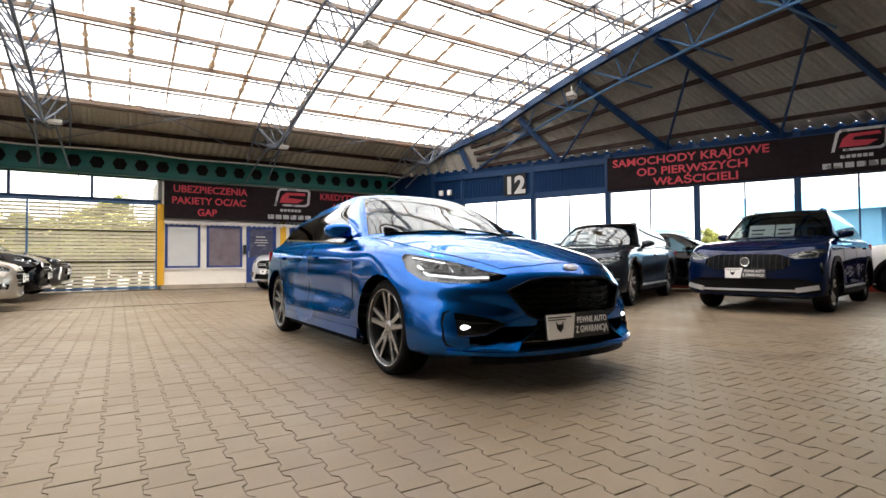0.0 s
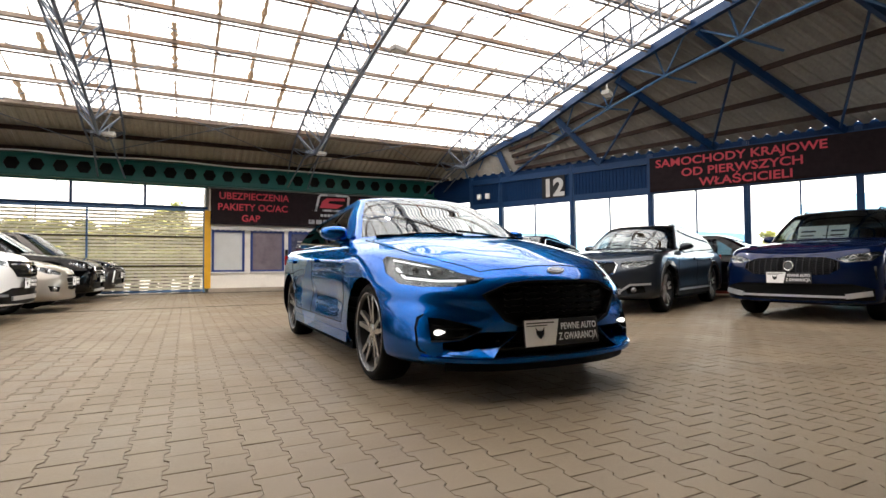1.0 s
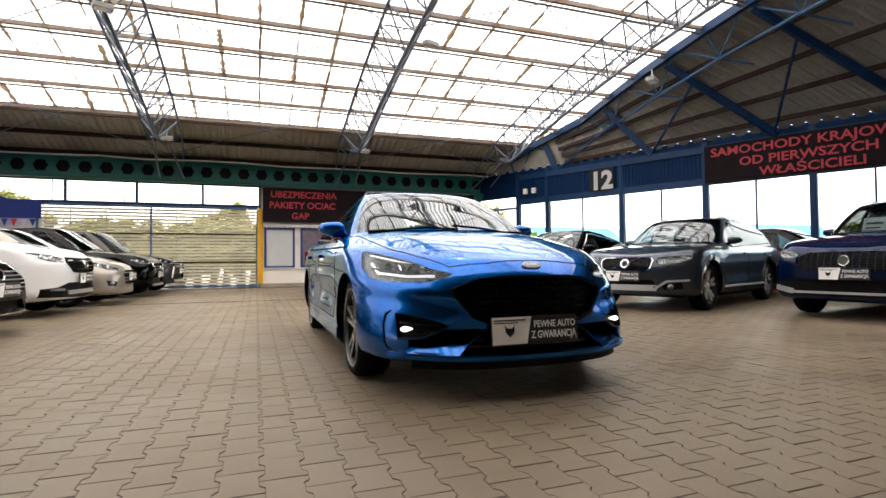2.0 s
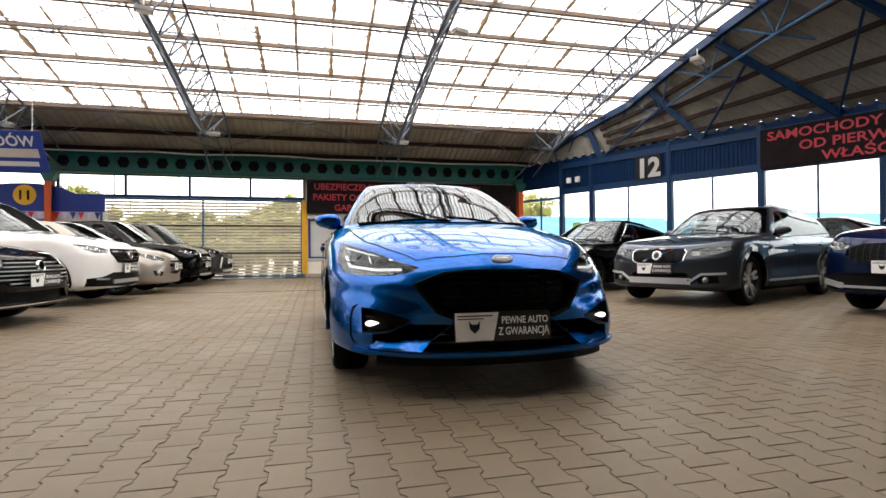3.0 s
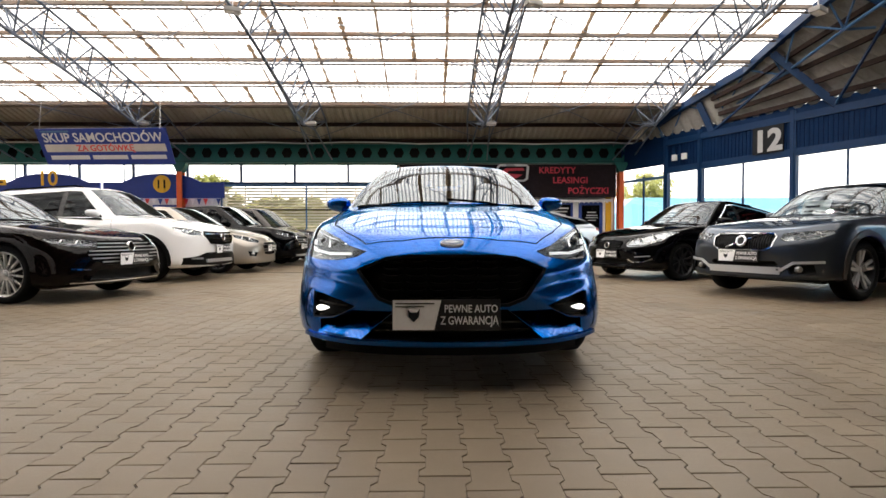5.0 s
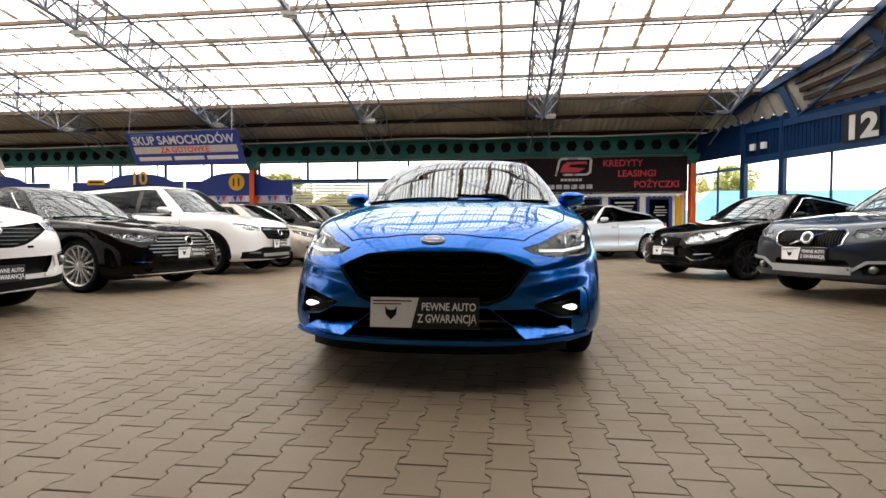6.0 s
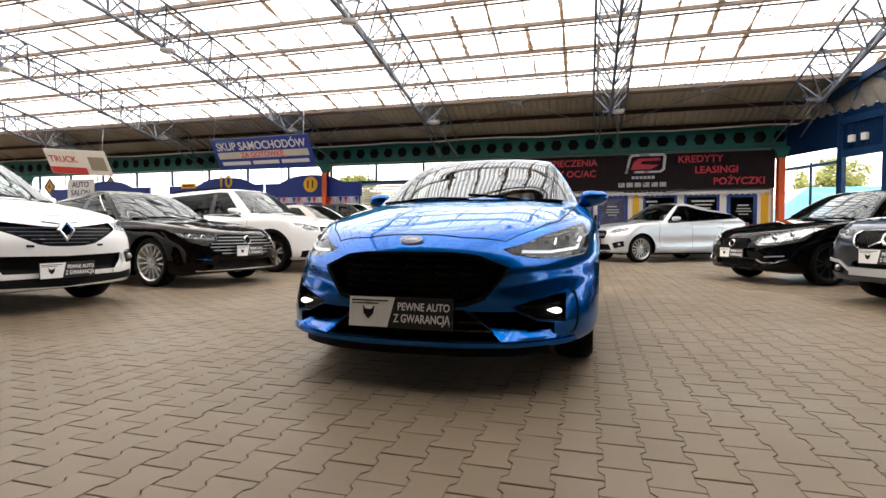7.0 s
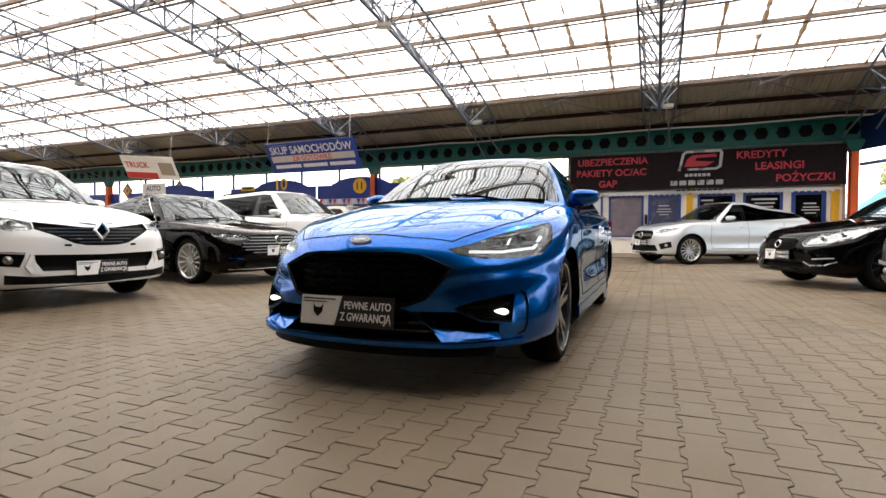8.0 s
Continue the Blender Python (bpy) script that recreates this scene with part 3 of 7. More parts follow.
office_door(5.12, 6.06, M_DOORFILM, "door")
office_door(8.94, 9.77, M_SHOPGLASS, "door")
part("letter_box", boxes((5.02, 5.10, 17.62, 17.715, 1.05, 1.35), bevel=0.008), M_GREYBOARD, office)
bm = boxes((2.7, 10.15, 20.2, 20.3, 0, 3.3), (2.7, 10.15, 17.8, 20.2, -0.01, 0.02), (2.6, 2.7, 17.82, 20.3, 0, 3.3), (10.15, 10.25, 17.82, 20.3, 0, 3.3), (2.6, 10.25, 17.82, 20.3, 3.3, 3.36))
tagged(part("office_room", bm, mat("office_room_wall", (0.3, 0.28, 0.25), 0.8)), "dim plain room behind the office windows", "room", kind="structure")


# banners
def logo(parent, x0, z0, s, m):
    """A plain badge shape: a slanted open frame with a red wedge, and two rows of bars for a name."""
    T = lambda pts: [(x0 + a * s, z0 + b * s) for a, b in pts]
    part("emblem", prism(bmesh.new(), T([(0.06, 0.0), (0.12, 0.0), (0.20, 0.36), (0.27, 0.42), (0.92, 0.42), (0.92, 0.37), (0.29, 0.37), (0.25, 0.34), (0.17, 0.0)]), -0.012, -0.004, m), M_SILVERLET, parent)
    part("emblem", prism(bmesh.new(), T([(0.92, 0.42), (0.98, 0.36), (0.95, 0.06), (0.86, 0.0), (0.30, 0.0), (0.30, 0.045), (0.84, 0.045), (0.90, 0.09), (0.92, 0.37)]), -0.012, -0.004, m), M_SILVERLET, parent)
    part("emblem", prism(bmesh.new(), T([(0.24, 0.08), (0.66, 0.08), (0.82, 0.17), (0.44, 0.20), (0.48, 0.26), (0.86, 0.27), (0.84, 0.33), (0.40, 0.32), (0.30, 0.24)]), -0.012, -0.004, m), M_REDLET, parent)
    for row, (za, zb, xa, xb, n) in enumerate(((-0.13, -0.07, 0.26, 0.76, 6), (-0.31, -0.21, -0.02, 1.02, 6), (-0.43, -0.40, 0.1, 1.0, 9))):
        w = (xb - xa) / n
        for i in range(n):
            part("name_bar", prism(bmesh.new(), T([(xa + i * w, za), (xa + (i + 0.78) * w, za), (xa + (i + 0.78) * w, zb), (xa + i * w, zb)]), -0.010, -0.003, m), M_SILVERLET if row < 2 else M_GREYBOARD, parent)


def cloth(bm, x0, x1, z0, z1, m, wave=0.02, nx=40):
    """A hung cloth with a slight uneven wave and a thickness."""
    q = [[[bm.verts.new(m @ Vector((x0 + (x1 - x0) * i / nx, yy + wave * math.sin(i * 0.9) * (0.4 + 0.6 * j / 3), z0 + (z1 - z0) * j / 3))) for j in range(4)] for i in range(nx + 1)] for yy in (0.0, 0.02)]
    for i in range(nx):
        for j in range(3):
            bm.faces.new((q[0][i][j], q[0][i + 1][j], q[0][i + 1][j + 1], q[0][i][j + 1]))
            bm.faces.new((q[1][i][j + 1], q[1][i + 1][j + 1], q[1][i + 1][j], q[1][i][j]))
    return bm


def flat(x, y, z):
    """Text on a wall that faces the hall."""
    return pose(x, y, z, 90, 0, 0)


ban = thing("banner", "long black banner with red lettering over the office", "banner", at=pose(0, 17.48, 0))
part("cloth", cloth(bmesh.new(), 2.73, 10.17, 2.12, 3.24, pose(0, 0, 0), 0.008), M_BANNER, ban)
for text, x, z, w in (("UBEZPIECZENIA", 2.97, 2.93, 1.0), ("PAKIETY OC/AC", 2.93, 2.58, 1.0), ("GAP", 3.63, 2.23, 1.0), ("KREDYTY", 7.50, 2.95, 1.0), ("LEASINGI", 7.98, 2.61, 1.0), ("POŻYCZKI", 8.50, 2.25, 1.0)):
    lettering("lettering", text, 0.30, M_REDLET, ban, flat(x, -0.012, z), squeeze=0.98)
logo(ban, 5.78, 2.66, 1.42, pose(0, 0, 0))

# hung signs on the left
sign = thing("hanging_sign", "tilted blue sign hung from the roof, white lettering", "sign", at=pose(-5.25, 14.4, 3.30, 28, 0, -3))
part("board", boxes((-1.85, 1.85, 0, 0.03, -0.52, 0.52), bevel=0.005), M_ROYAL, sign)
part("stripe", boxes((-1.72, 1.72, -0.006, -0.002, -0.14, 0.08)), M_BEIGEBAND, sign)
lettering("lettering", "SKUP SAMOCHODÓW", 0.36, M_GREYLET, sign, flat(0, -0.006, 0.15), squeeze=0.92, align="CENTER")
lettering("lettering", "ZA GOTÓWKĘ", 0.24, M_TRUCKRED, sign, flat(0, -0.010, -0.11), squeeze=1.0, align="CENTER")
for i, (a, b) in enumerate(((-1.66, -0.55), (-0.45, 0.55), (0.65, 1.66))):
    part("number_bar", boxes((a, b, -0.006, -0.002, -0.36, -0.24)), M_GREYLET, sign)
part("small_bar", boxes((-1.7, -0.9, -0.006, -0.002, 0.42, 0.47)), M_LIGHTBLUE, sign)
for sx in (-1, 1):
    part("hanger", tube(bmesh.new(), (sx * 1.7, 0, 0.5), sign.matrix_world.inverted() @ Vector((-5.25 + sx * 1.6, 14.27, roof_z(14.27) - 0.09)), 0.008), M_STEEL, sign)

sign = thing("hanging_sign", "tilted white and red banner hung from the roof", "sign", at=pose(-14.0, 15.3, 3.42, 30, 4, 6) @ Matrix.Scale(0.84, 4))
part("board", boxes((-1.6, 1.6, 0, 0.03, -0.6, 0.6), bevel=0.005), M_SIGNWHITE, sign)
part("field", boxes((-1.58, 0.35, -0.005, -0.001, -0.58, -0.25)), M_TRUCKRED, sign)
lettering("lettering", "TRUCK", 0.42, M_TRUCKRED, sign, flat(-1.45, -0.006, 0.0), squeeze=1.05)
part("picture", boxes((0.6, 1.45, -0.005, -0.001, -0.35, 0.3)), M_SHEET, sign)
for sx in (-1, 1):
    part("hanger", tube(bmesh.new(), (sx * 1.5, 0, 0.58), sign.matrix_world.inverted() @ Vector((-14.0 + sx * 1.2, 15.37, roof_z(15.37) - 0.09)), 0.008), M_STEEL, sign)

# blue stalls outside the strip of windows
def stall(x0, x1, arch_x, number):
    st = thing("stall", "low sales stall with a blue arched fascia", "stall", "blue stalls")
    part("wall", boxes((x0, x1, 17.83, 17.93, 0, 2.15)), M_OUTWHITE, st)
    n = int((x1 - x0) / 1.4)
    for i in range(n):
        a = x0 + 0.2 + i * 1.4
        fr = part("window", boxes((a, a + 1.1, 17.79, 17.83, 0.8, 1.9)), M_FRAMEBLUE, st)
        part("pane", boxes((a + 0.08, a + 1.02, 17.78, 17.788, 0.88, 1.82)), M_DARK, fr)
    poly = [(x0, 2.12), (x1, 2.12), (x1, 2.66), (arch_x + 1.35, 2.66)]
    poly += [(arch_x + 1.2 * math.cos(a), 2.66 + 0.30 * math.sin(a)) for a in [math.pi * k / 10 for k in range(1, 10)]]
    poly += [(arch_x - 1.35, 2.66), (x0, 2.66)]
    part("fascia", prism(bmesh.new(), poly, 17.66, 17.735), M_ROYAL, st)
    if number:
        if number == "11":
            bm = bmesh.new()
            lathe(bm, [(0, 0.0001), (0, 0.30), (0.02, 0.30)], 24, pose(arch_x, 17.65, 2.60, 0, 0, 90))
            part("disc", bm, M_YELLOW, st)
            lettering("number", number, 0.40, M_DARK, st, flat(arch_x, 17.625, 2.46), align="CENTER")
        else:
            lettering("number", number, 0.70, M_YELLOW, st, flat(arch_x, 17.645, 2.56), align="CENTER")
    cols = (M_TRUCKRED, M_SIGNWHITE, M_FRAMEBLUE)
    x, k = x0 + 0.1, 0
    while x < x1 - 0.2:
        part("pennant", prism(bmesh.new(), [(x, 2.10), (x + 0.16, 2.10), (x + 0.08, 1.88)], 17.65, 17.655), cols[k % 3], st)
        x += 0.22
        k += 1
    return st


stall(-7.4, -3.3, -5.40, "11")
stall(-12.0, -7.5, -9.25, "10")
sg = thing("yard_sign", "small yellow sign board on the blue fascia", "sign", at=pose(-11.0, 17.62, 0))
part("board", boxes((-0.36, 0.36, 0, 0.03, 2.56, 2.76), bevel=0.004), M_YELLOW, sg)
part("print_line", boxes((-0.28, 0.28, -0.004, 0, 2.63, 2.69)), M_GREYBOARD, sg)
stall(-18.5, -13.0, -15.3, "")
stall(-27.0, -19.2, -23.0, "")
sg = thing("yard_sign", "white sign with dark lettering on a post", "sign", at=pose(-16.7, 17.6, 0))
part("board", boxes((-0.75, 0.75, 0, 0.04, 2.28, 3.08)), M_SIGNWHITE, sg)
lettering("lettering", "AUTO", 0.34, M_FRAMEBLUE, sg, flat(0, -0.006, 2.73), align="CENTER")
lettering("lettering", "SALON", 0.34, M_FRAMEBLUE, sg, flat(0, -0.006, 2.38), align="CENTER")
part("post", tube(bmesh.new(), (0, 0.05, 0), (0, 0.05, 2.3), 0.04), M_STEEL, sg)
for x in (-15.2, -18.7):
    sg = thing("diamond_sign", "bronze-grey diamond sign with a yellow mark on a thin post", "sign", "diamond signs", at=pose(x, 17.75, 0))
    part("board", prism(bmesh.new(), [(0, 2.40), (0.36, 2.80), (0, 3.20), (-0.36, 2.80)], 0, 0.03), M_BRONZE, sg)
    part("mark", prism(bmesh.new(), [(0, 2.55), (0.20, 2.80), (0, 3.05), (-0.20, 2.80)], -0.008, 0), M_YELLOW, sg)
    part("mark", prism(bmesh.new(), [(0, 2.66), (0.11, 2.80), (0, 2.94), (-0.11, 2.80)], -0.014, -0.008), M_BRONZE, sg)
    part("post", tube(bmesh.new(), (0, 0.05, 0), (0, 0.05, 2.5), 0.03), M_STEEL, sg)

# glazed wall on the slant
gw = thing("glazed_wall", "long glazed wall with blue steel posts and navy cladding above", "wall", kind="structure", at=WALL)
POSTS = [1.98, 3.2, 5.83, 8.2, 10.58, 12.83, 15.2, 17.55, 19.9, 22.25, 24.6, 26.95, 29.3, 31.65]
for s in POSTS:
    part("post", boxes((s - 0.075, s + 0.075, -0.03, 0.11, 0, 3.9), (s - 0.03, s + 0.03, -0.05, -0.028, 0, 3.9)), M_BLUE, gw)
for a, b in zip([0.15] + POSTS, POSTS):
    c = (a + b) / 2
    if b - a > 1.5:
        part("mullion", boxes((c - 0.02, c + 0.02, 0.0, 0.05, 0.42, 2.76)), M_BLUE, gw)
    gl = part("pane", boxes((a + 0.07, b - 0.07, 0.025, 0.033, 0.42, 2.76)), M_GLASS, gw)
    gl.visible_shadow = False
    part("plinth", boxes((a, b, 0.0, 0.10, 0, 0.40)), M_RED, gw)
    part("rail", boxes((a + 0.07, b - 0.07, -0.01, 0.08, 0.38, 0.44)), M_BLUE, gw)
    if a < 1:
        part("rail", boxes((a + 0.07, b - 0.07, -0.01, 0.08, 2.62, 2.70)), M_LIGHTBLUE, gw)
        part("corner_board", boxes((a - 0.1, b - 0.08, 0.0, 0.06, 3.05, 3.93)), M_NAVY, gw)
        continue
    part("transom", boxes((a + 0.07, b - 0.07, -0.02, 0.10, 2.76, 2.95)), M_BLUE, gw)
    bm = bmesh.new()
    x = a + 0.075
    while x < b - 0.1:
        box(bm, x, min(x + 0.07, b - 0.075), 0.0, 0.03, 2.95, 3.62)
        box(bm, min(x + 0.07, b - 0.08), min(x + 0.105, b - 0.075), 0.015, 0.03, 2.95, 3.62)
        x += 0.105
    part("cladding", bm, M_NAVY, gw)
part("head_beam", boxes((1.9, 32, -0.04, 0.12, 3.62, 3.80)), M_BLUE, gw)
part("eave_beam", boxes((1.9, 32, 0.0, 0.20, 3.801, 3.93)), M_NAVY, gw)
part("tie_rail", boxes((2.05, 3.13, -0.02, 0.0, 1.30, 1.36)), M_LIGHTBLUE, gw)

bd = thing("number_board", "dark square board with a large white 12", "sign", at=WALL @ pose(5.22, -0.06, 0))
part("board", boxes((-0.40, 0.40, 0, 0.03, 2.92, 3.62), bevel=0.004), M_GREYBOARD, bd)
lettering("number", "12", 0.76, M_WHITELET, bd, flat(0, -0.006, 2.99), align="CENTER", bold=0.04)
ban = thing("banner", "long black banner with red lettering on the glazed wall", "banner", at=WALL @ pose(0, -0.09, 0))
part("cloth", cloth(bmesh.new(), 8.22, 16.2, 2.80, 3.76, pose(0, 0, 0), 0.01), M_BANNER, ban)
for text, x, z in (("SAMOCHODY KRAJOWE", 8.38, 3.47), ("OD PIERWSZYCH", 9.05, 3.16), ("WŁAŚCICIELI", 9.50, 2.86)):
    lettering("lettering", text, 0.30, M_REDLET, ban, flat(x, -0.014, z), squeeze=1.16)
logo(ban, 13.35, 3.30, 1.25, pose(0, -0.004, 0))
bx = thing("wall_lamp", "two small white lamp boxes on navy cladding", "lamp", at=WALL @ pose(2.35, -0.06, 3.2))
part("box", boxes((-0.07, 0.07, -0.05, 0.05, -0.09, 0.09), bevel=0.01), M_SIGNWHITE, bx)
part("box", boxes((0.28, 0.42, -0.05, 0.05, -0.09, 0.09), bevel=0.01), M_SIGNWHITE, bx)
gs = thing("exit_sign", "small yellow-green sign on a window", "sign", at=WALL @ pose(2.62, 0.0, 1.70))
part("board", boxes((-0.16, 0.16, -0.01, 0.0, -0.07, 0.07)), mat("green_sign", (0.25, 0.55, 0.05), 0.5), gs)

# plain walls that close the hall
bm = boxes((X_LEFT - 0.2, X_LEFT, -11, YW, 0, 1.0), (X_LEFT - 0.2, X_LEFT, -11, YW, 3.2, 6.6))
tagged(part("wall_west", bm, M_WALL), "plain pale end wall", "wall", kind="structure")
# south wall is unseen and made up; its grey limits bounce onto car fronts
bm = boxes((X_LEFT, 24, -11.2, -11.0, 0, 4.3))
tagged(part("wall_south", bm, M_LEANTO), "unseen plain grey closing wall that sets the bounce light", "wall", kind="structure")

# outside: blue roofed buildings and trees
def house(x0, x1, y0, y1, h, label, wall_paint=None):
    ho = thing("outside_building", label, "building", "outside buildings")
    part("wall", boxes((x0, x1, y0, y1, -0.2, h)), wall_paint or M_OUTWHITE, ho)
    part("roof", prism(bmesh.new(), [(x0 - 0.5, h), (x1 + 0.5, h), (x1 - 0.8, h + 1.1), (x0 + 0.8, h + 1.1)], y0 - 0.6, y1 + 0.4), M_OUTBLUE, ho)
    part("fascia", boxes((x0 - 0.5, x1 + 0.5, y0 - 0.65, y0 - 0.6, h - 0.55, h + 0.25)), M_OUTBLUE, ho)
    n = int((x1 - x0) / 2.2)
    for i in range(n):
        a = x0 + 0.5 + i * 2.2
        fr = part("window", boxes((a, a + 1.5, y0 - 0.06, y0, 0.5, 2.0)), M_FRAMEBLUE, ho)
        part("pane", boxes((a + 0.1, a + 1.4, y0 - 0.07, y0 - 0.061, 0.6, 1.9)), M_DARK, fr)
    return ho


house(12.5, 22, 24.5, 30, 1.5, "low white outside building with a pale blue roof")
house(23, 34, 21.0, 27, 1.6, "low white outside building with a pale blue roof")
house(30, 44, 9.0, 15, 3.0, "light blue outside building with a pale blue roof", M_OUTBLUE)
house(26, 40, 0.0, 6, 3.2, "light blue outside building with a pale blue roof", M_OUTBLUE)


def tree(x, y, h, seed):
    rt = random.Random(seed)
    tr = thing("tree", "leafy yellow-green tree outside the hall", "tree", "outside trees", at=pose(x, y, -0.2))
    bm = tube(bmesh.new(), (0, 0, 0), (0.1, 0, h * 0.5), 0.16, 8, 0.09)
    for k in range(6):
        a = k * 1.05
        tube(bm, (0.08, 0, h * 0.35 + 0.12 * k), (math.cos(a) * h * 0.25, math.sin(a) * h * 0.25, h * 0.65), 0.05, 6, 0.02)
    part("trunk", bm, M_BARK, tr)
    verts, faces = [], []
    for c in range(46):
        a, b, r = rt.uniform(0, 6.28), rt.uniform(-0.9, 1.2), h * 0.33 * rt.uniform(0.35, 1.0)
        ce = Vector((math.cos(a) * math.cos(b) * r, math.sin(a) * math.cos(b) * r, h * 0.62 + math.sin(b) * r * 1.05))
        for _ in range(170):
            p = ce + Vector((rt.gauss(0, 0.22), rt.gauss(0, 0.22), rt.gauss(0, 0.2))) * h * 0.16
            u = Vector((rt.gauss(0, 1), rt.gauss(0, 1), rt.gauss(0, 0.6))).normalized() * rt.uniform(0.06, 0.11)
            w = u.orthogonal().normalized() * rt.uniform(0.04, 0.07)
            i = len(verts)
            verts += [p - u, p + w, p + u, p - w]
            faces.append((i, i + 1, i + 2, i + 3))
    me = bpy.data.meshes.new("crown")
    me.from_pydata([tuple(v) for v in verts], [], faces)
    tagged(mesh_part("crown", me, M_LEAF, tr), kind="stuff")


for i, (x, y, h) in enumerate(((-4.6, 22.4, 2.8), (-3.5, 21.6, 2.7), (-2.5, 22.3, 2.85), (-1.5, 21.5, 2.7), (-0.5, 22.2, 2.8), (0.4, 21.6, 2.6), (1.4, 22.4, 2.8), (2.4, 21.7, 2.7), (3.4, 22.6, 2.8), (-4.0, 20.6, 1.7), (-3.0, 20.9, 1.6), (-2.0, 20.6, 1.75), (-1.0, 20.9, 1.6), (0.0, 20.6, 1.7), (1.0, 20.9, 1.65), (2.0, 20.6, 1.75), (3.0, 20.9, 1.6), (-8, 27, 4.6), (1, 30, 4.5), (19, 36, 6.0), (40, 22.5, 3.6))):
    tree(x, y, h, 20 + i)

# glowing planes far outside, added to stand in for the white hazy sky
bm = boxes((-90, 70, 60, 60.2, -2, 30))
tagged(part("backdrop", bm, M_HAZE_GLOW), "plain glowing white backdrop beyond the hall", "sky", kind="structure")
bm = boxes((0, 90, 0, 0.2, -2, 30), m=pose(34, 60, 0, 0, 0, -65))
tagged(part("backdrop", bm, M_HAZE_GLOW), "plain glowing white backdrop beyond the glazed wall", "sky", kind="structure")
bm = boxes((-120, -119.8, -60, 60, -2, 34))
tagged(part("backdrop", bm, M_HAZE_GLOW), "plain glowing white backdrop beyond the end wall", "sky", kind="structure")
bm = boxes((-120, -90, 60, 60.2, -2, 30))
tagged(part("backdrop", bm, M_HAZE_GLOW), "plain glowing white backdrop beyond the yard", "sky", kind="structure")
# filler board is made up: it keeps sky glare out of the rib gaps
bm = beam(bmesh.new(), (wall_x(17.0) + 0.24, 17.0, EAVE_Z - 0.03), (wall_x(-11) + 0.24, -11, EAVE_Z - 0.03), 0.05, 0.284)
tagged(part("eave_filler", bm, M_NAVY), "added dark board that blocks glare through the ribs over the glazed wall", "board", kind="structure")

# ---- cars ----
from mathutils.bvhtree import BVHTree


def paint(name, col, ior=1.7, rough=0.35, metal=0.6):
    ma = mat(name, col, rough, metal=metal, var=0.05, scale=1.0, fine=900, coat=1.0, rvar=0.03, spec=0.0)
    ma.node_tree.nodes["Principled BSDF"].inputs["Coat Roughness"].default_value = 0.0
    ma.node_tree.nodes["Principled BSDF"].inputs["Coat IOR"].default_value = ior
    top = max(col)
    ma.node_tree.nodes["Principled BSDF"].inputs["Specular Tint"].default_value = (*[0.05 + 0.95 * v / top for v in col], 1)
    return ma


M_PBLUE = paint("metallic_blue_paint", (0.0, 0.082, 0.35), metal=1.0, rough=0.25, ior=1.40)
M_PBLUE.node_tree.nodes["Principled BSDF"].inputs["Specular Tint"].default_value = (0.0, 0.60, 1.0, 1)
M_PGREY = paint("grey_metallic_paint", (0.040, 0.048, 0.060), metal=0.8, rough=0.34, ior=1.40)
M_PNAVY = paint("dark_blue_paint", (0.0015, 0.008, 0.036), metal=0.4, rough=0.45, ior=1.32)
M_PBLACK = paint("black_paint", (0.0015, 0.0015, 0.002), metal=0.0, ior=1.30)
M_PSILVER = paint("silver_paint", (0.68, 0.71, 0.75), metal=0.55, rough=0.38, ior=1.5)
M_PWHITE = paint("white_paint", (0.85, 0.86, 0.87), metal=0.0, rough=0.3, ior=1.5)
M_PBROWN = paint("dark_brown_black_paint", (0.0030, 0.0018, 0.0016), metal=0.0, ior=1.30)
M_PBEIGE = paint("warm_silver_paint", (0.36, 0.33, 0.29), metal=0.7, ior=1.5)
M_PDGREY = paint("graphite_paint", (0.050, 0.045, 0.043), metal=0.6, rough=0.4, ior=1.5)
M_PLASTIC = mat("black_bumper_plastic", (0.004, 0.004, 0.004), 0.55, spec=0.10, var=0.2, fine=200, bump=0.08, bscale=600)
M_GLOSSBLACK = mat("gloss_black_trim", (0.003, 0.003, 0.003), 0.15, var=0.1, coat=0.2, spec=0.3)
M_TYRE = mat("tyre_rubber", (0.005, 0.005, 0.005), 0.75, spec=0.1, var=0.25, fine=120, bump=0.2, bscale=200)
M_RIM = mat("machined_alloy", (0.58, 0.57, 0.55), 0.30, metal=0.7, var=0.08)
M_RIMDARK = mat("dark_alloy", (0.025, 0.026, 0.028), 0.35, metal=0.6, var=0.1)
M_RIMGREY = mat("grey_machined_alloy", (0.33, 0.335, 0.345), 0.24, metal=0.9, var=0.15, fine=30)
M_CHROME = mat("chrome", (0.78, 0.79, 0.80), 0.10, metal=1.0, var=0.03, rvar=0.03)
M_SKID = mat("satin_silver_trim", (0.55, 0.56, 0.57), 0.35, metal=0.7, var=0.08)
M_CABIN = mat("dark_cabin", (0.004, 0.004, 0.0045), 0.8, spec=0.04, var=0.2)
M_CGLASS = pane("car_glass", (0.42, 0.47, 0.48), 1.95)
M_CSIDE = pane("clear_side_glass", (0.30, 0.32, 0.31), 1.3)
M_CTINT = pane("tinted_car_glass", (0.03, 0.033, 0.036), 1.25)
M_LENS = pane("clear_lamp_lens", (0.92, 0.94, 0.95), 1.45)
M_LAMPIN = mat("lamp_reflector", (0.115, 0.117, 0.120), 0.16, metal=0.92, var=0.6, scale=14, fine=60, bump=0.7, bscale=30)
M_LED = glow("daylight_led", (1.0, 1.0, 1.0), 0.28)
M_FOGLIT = glow("lit_fog_lamp", (1.0, 0.97, 0.88), 0.9)
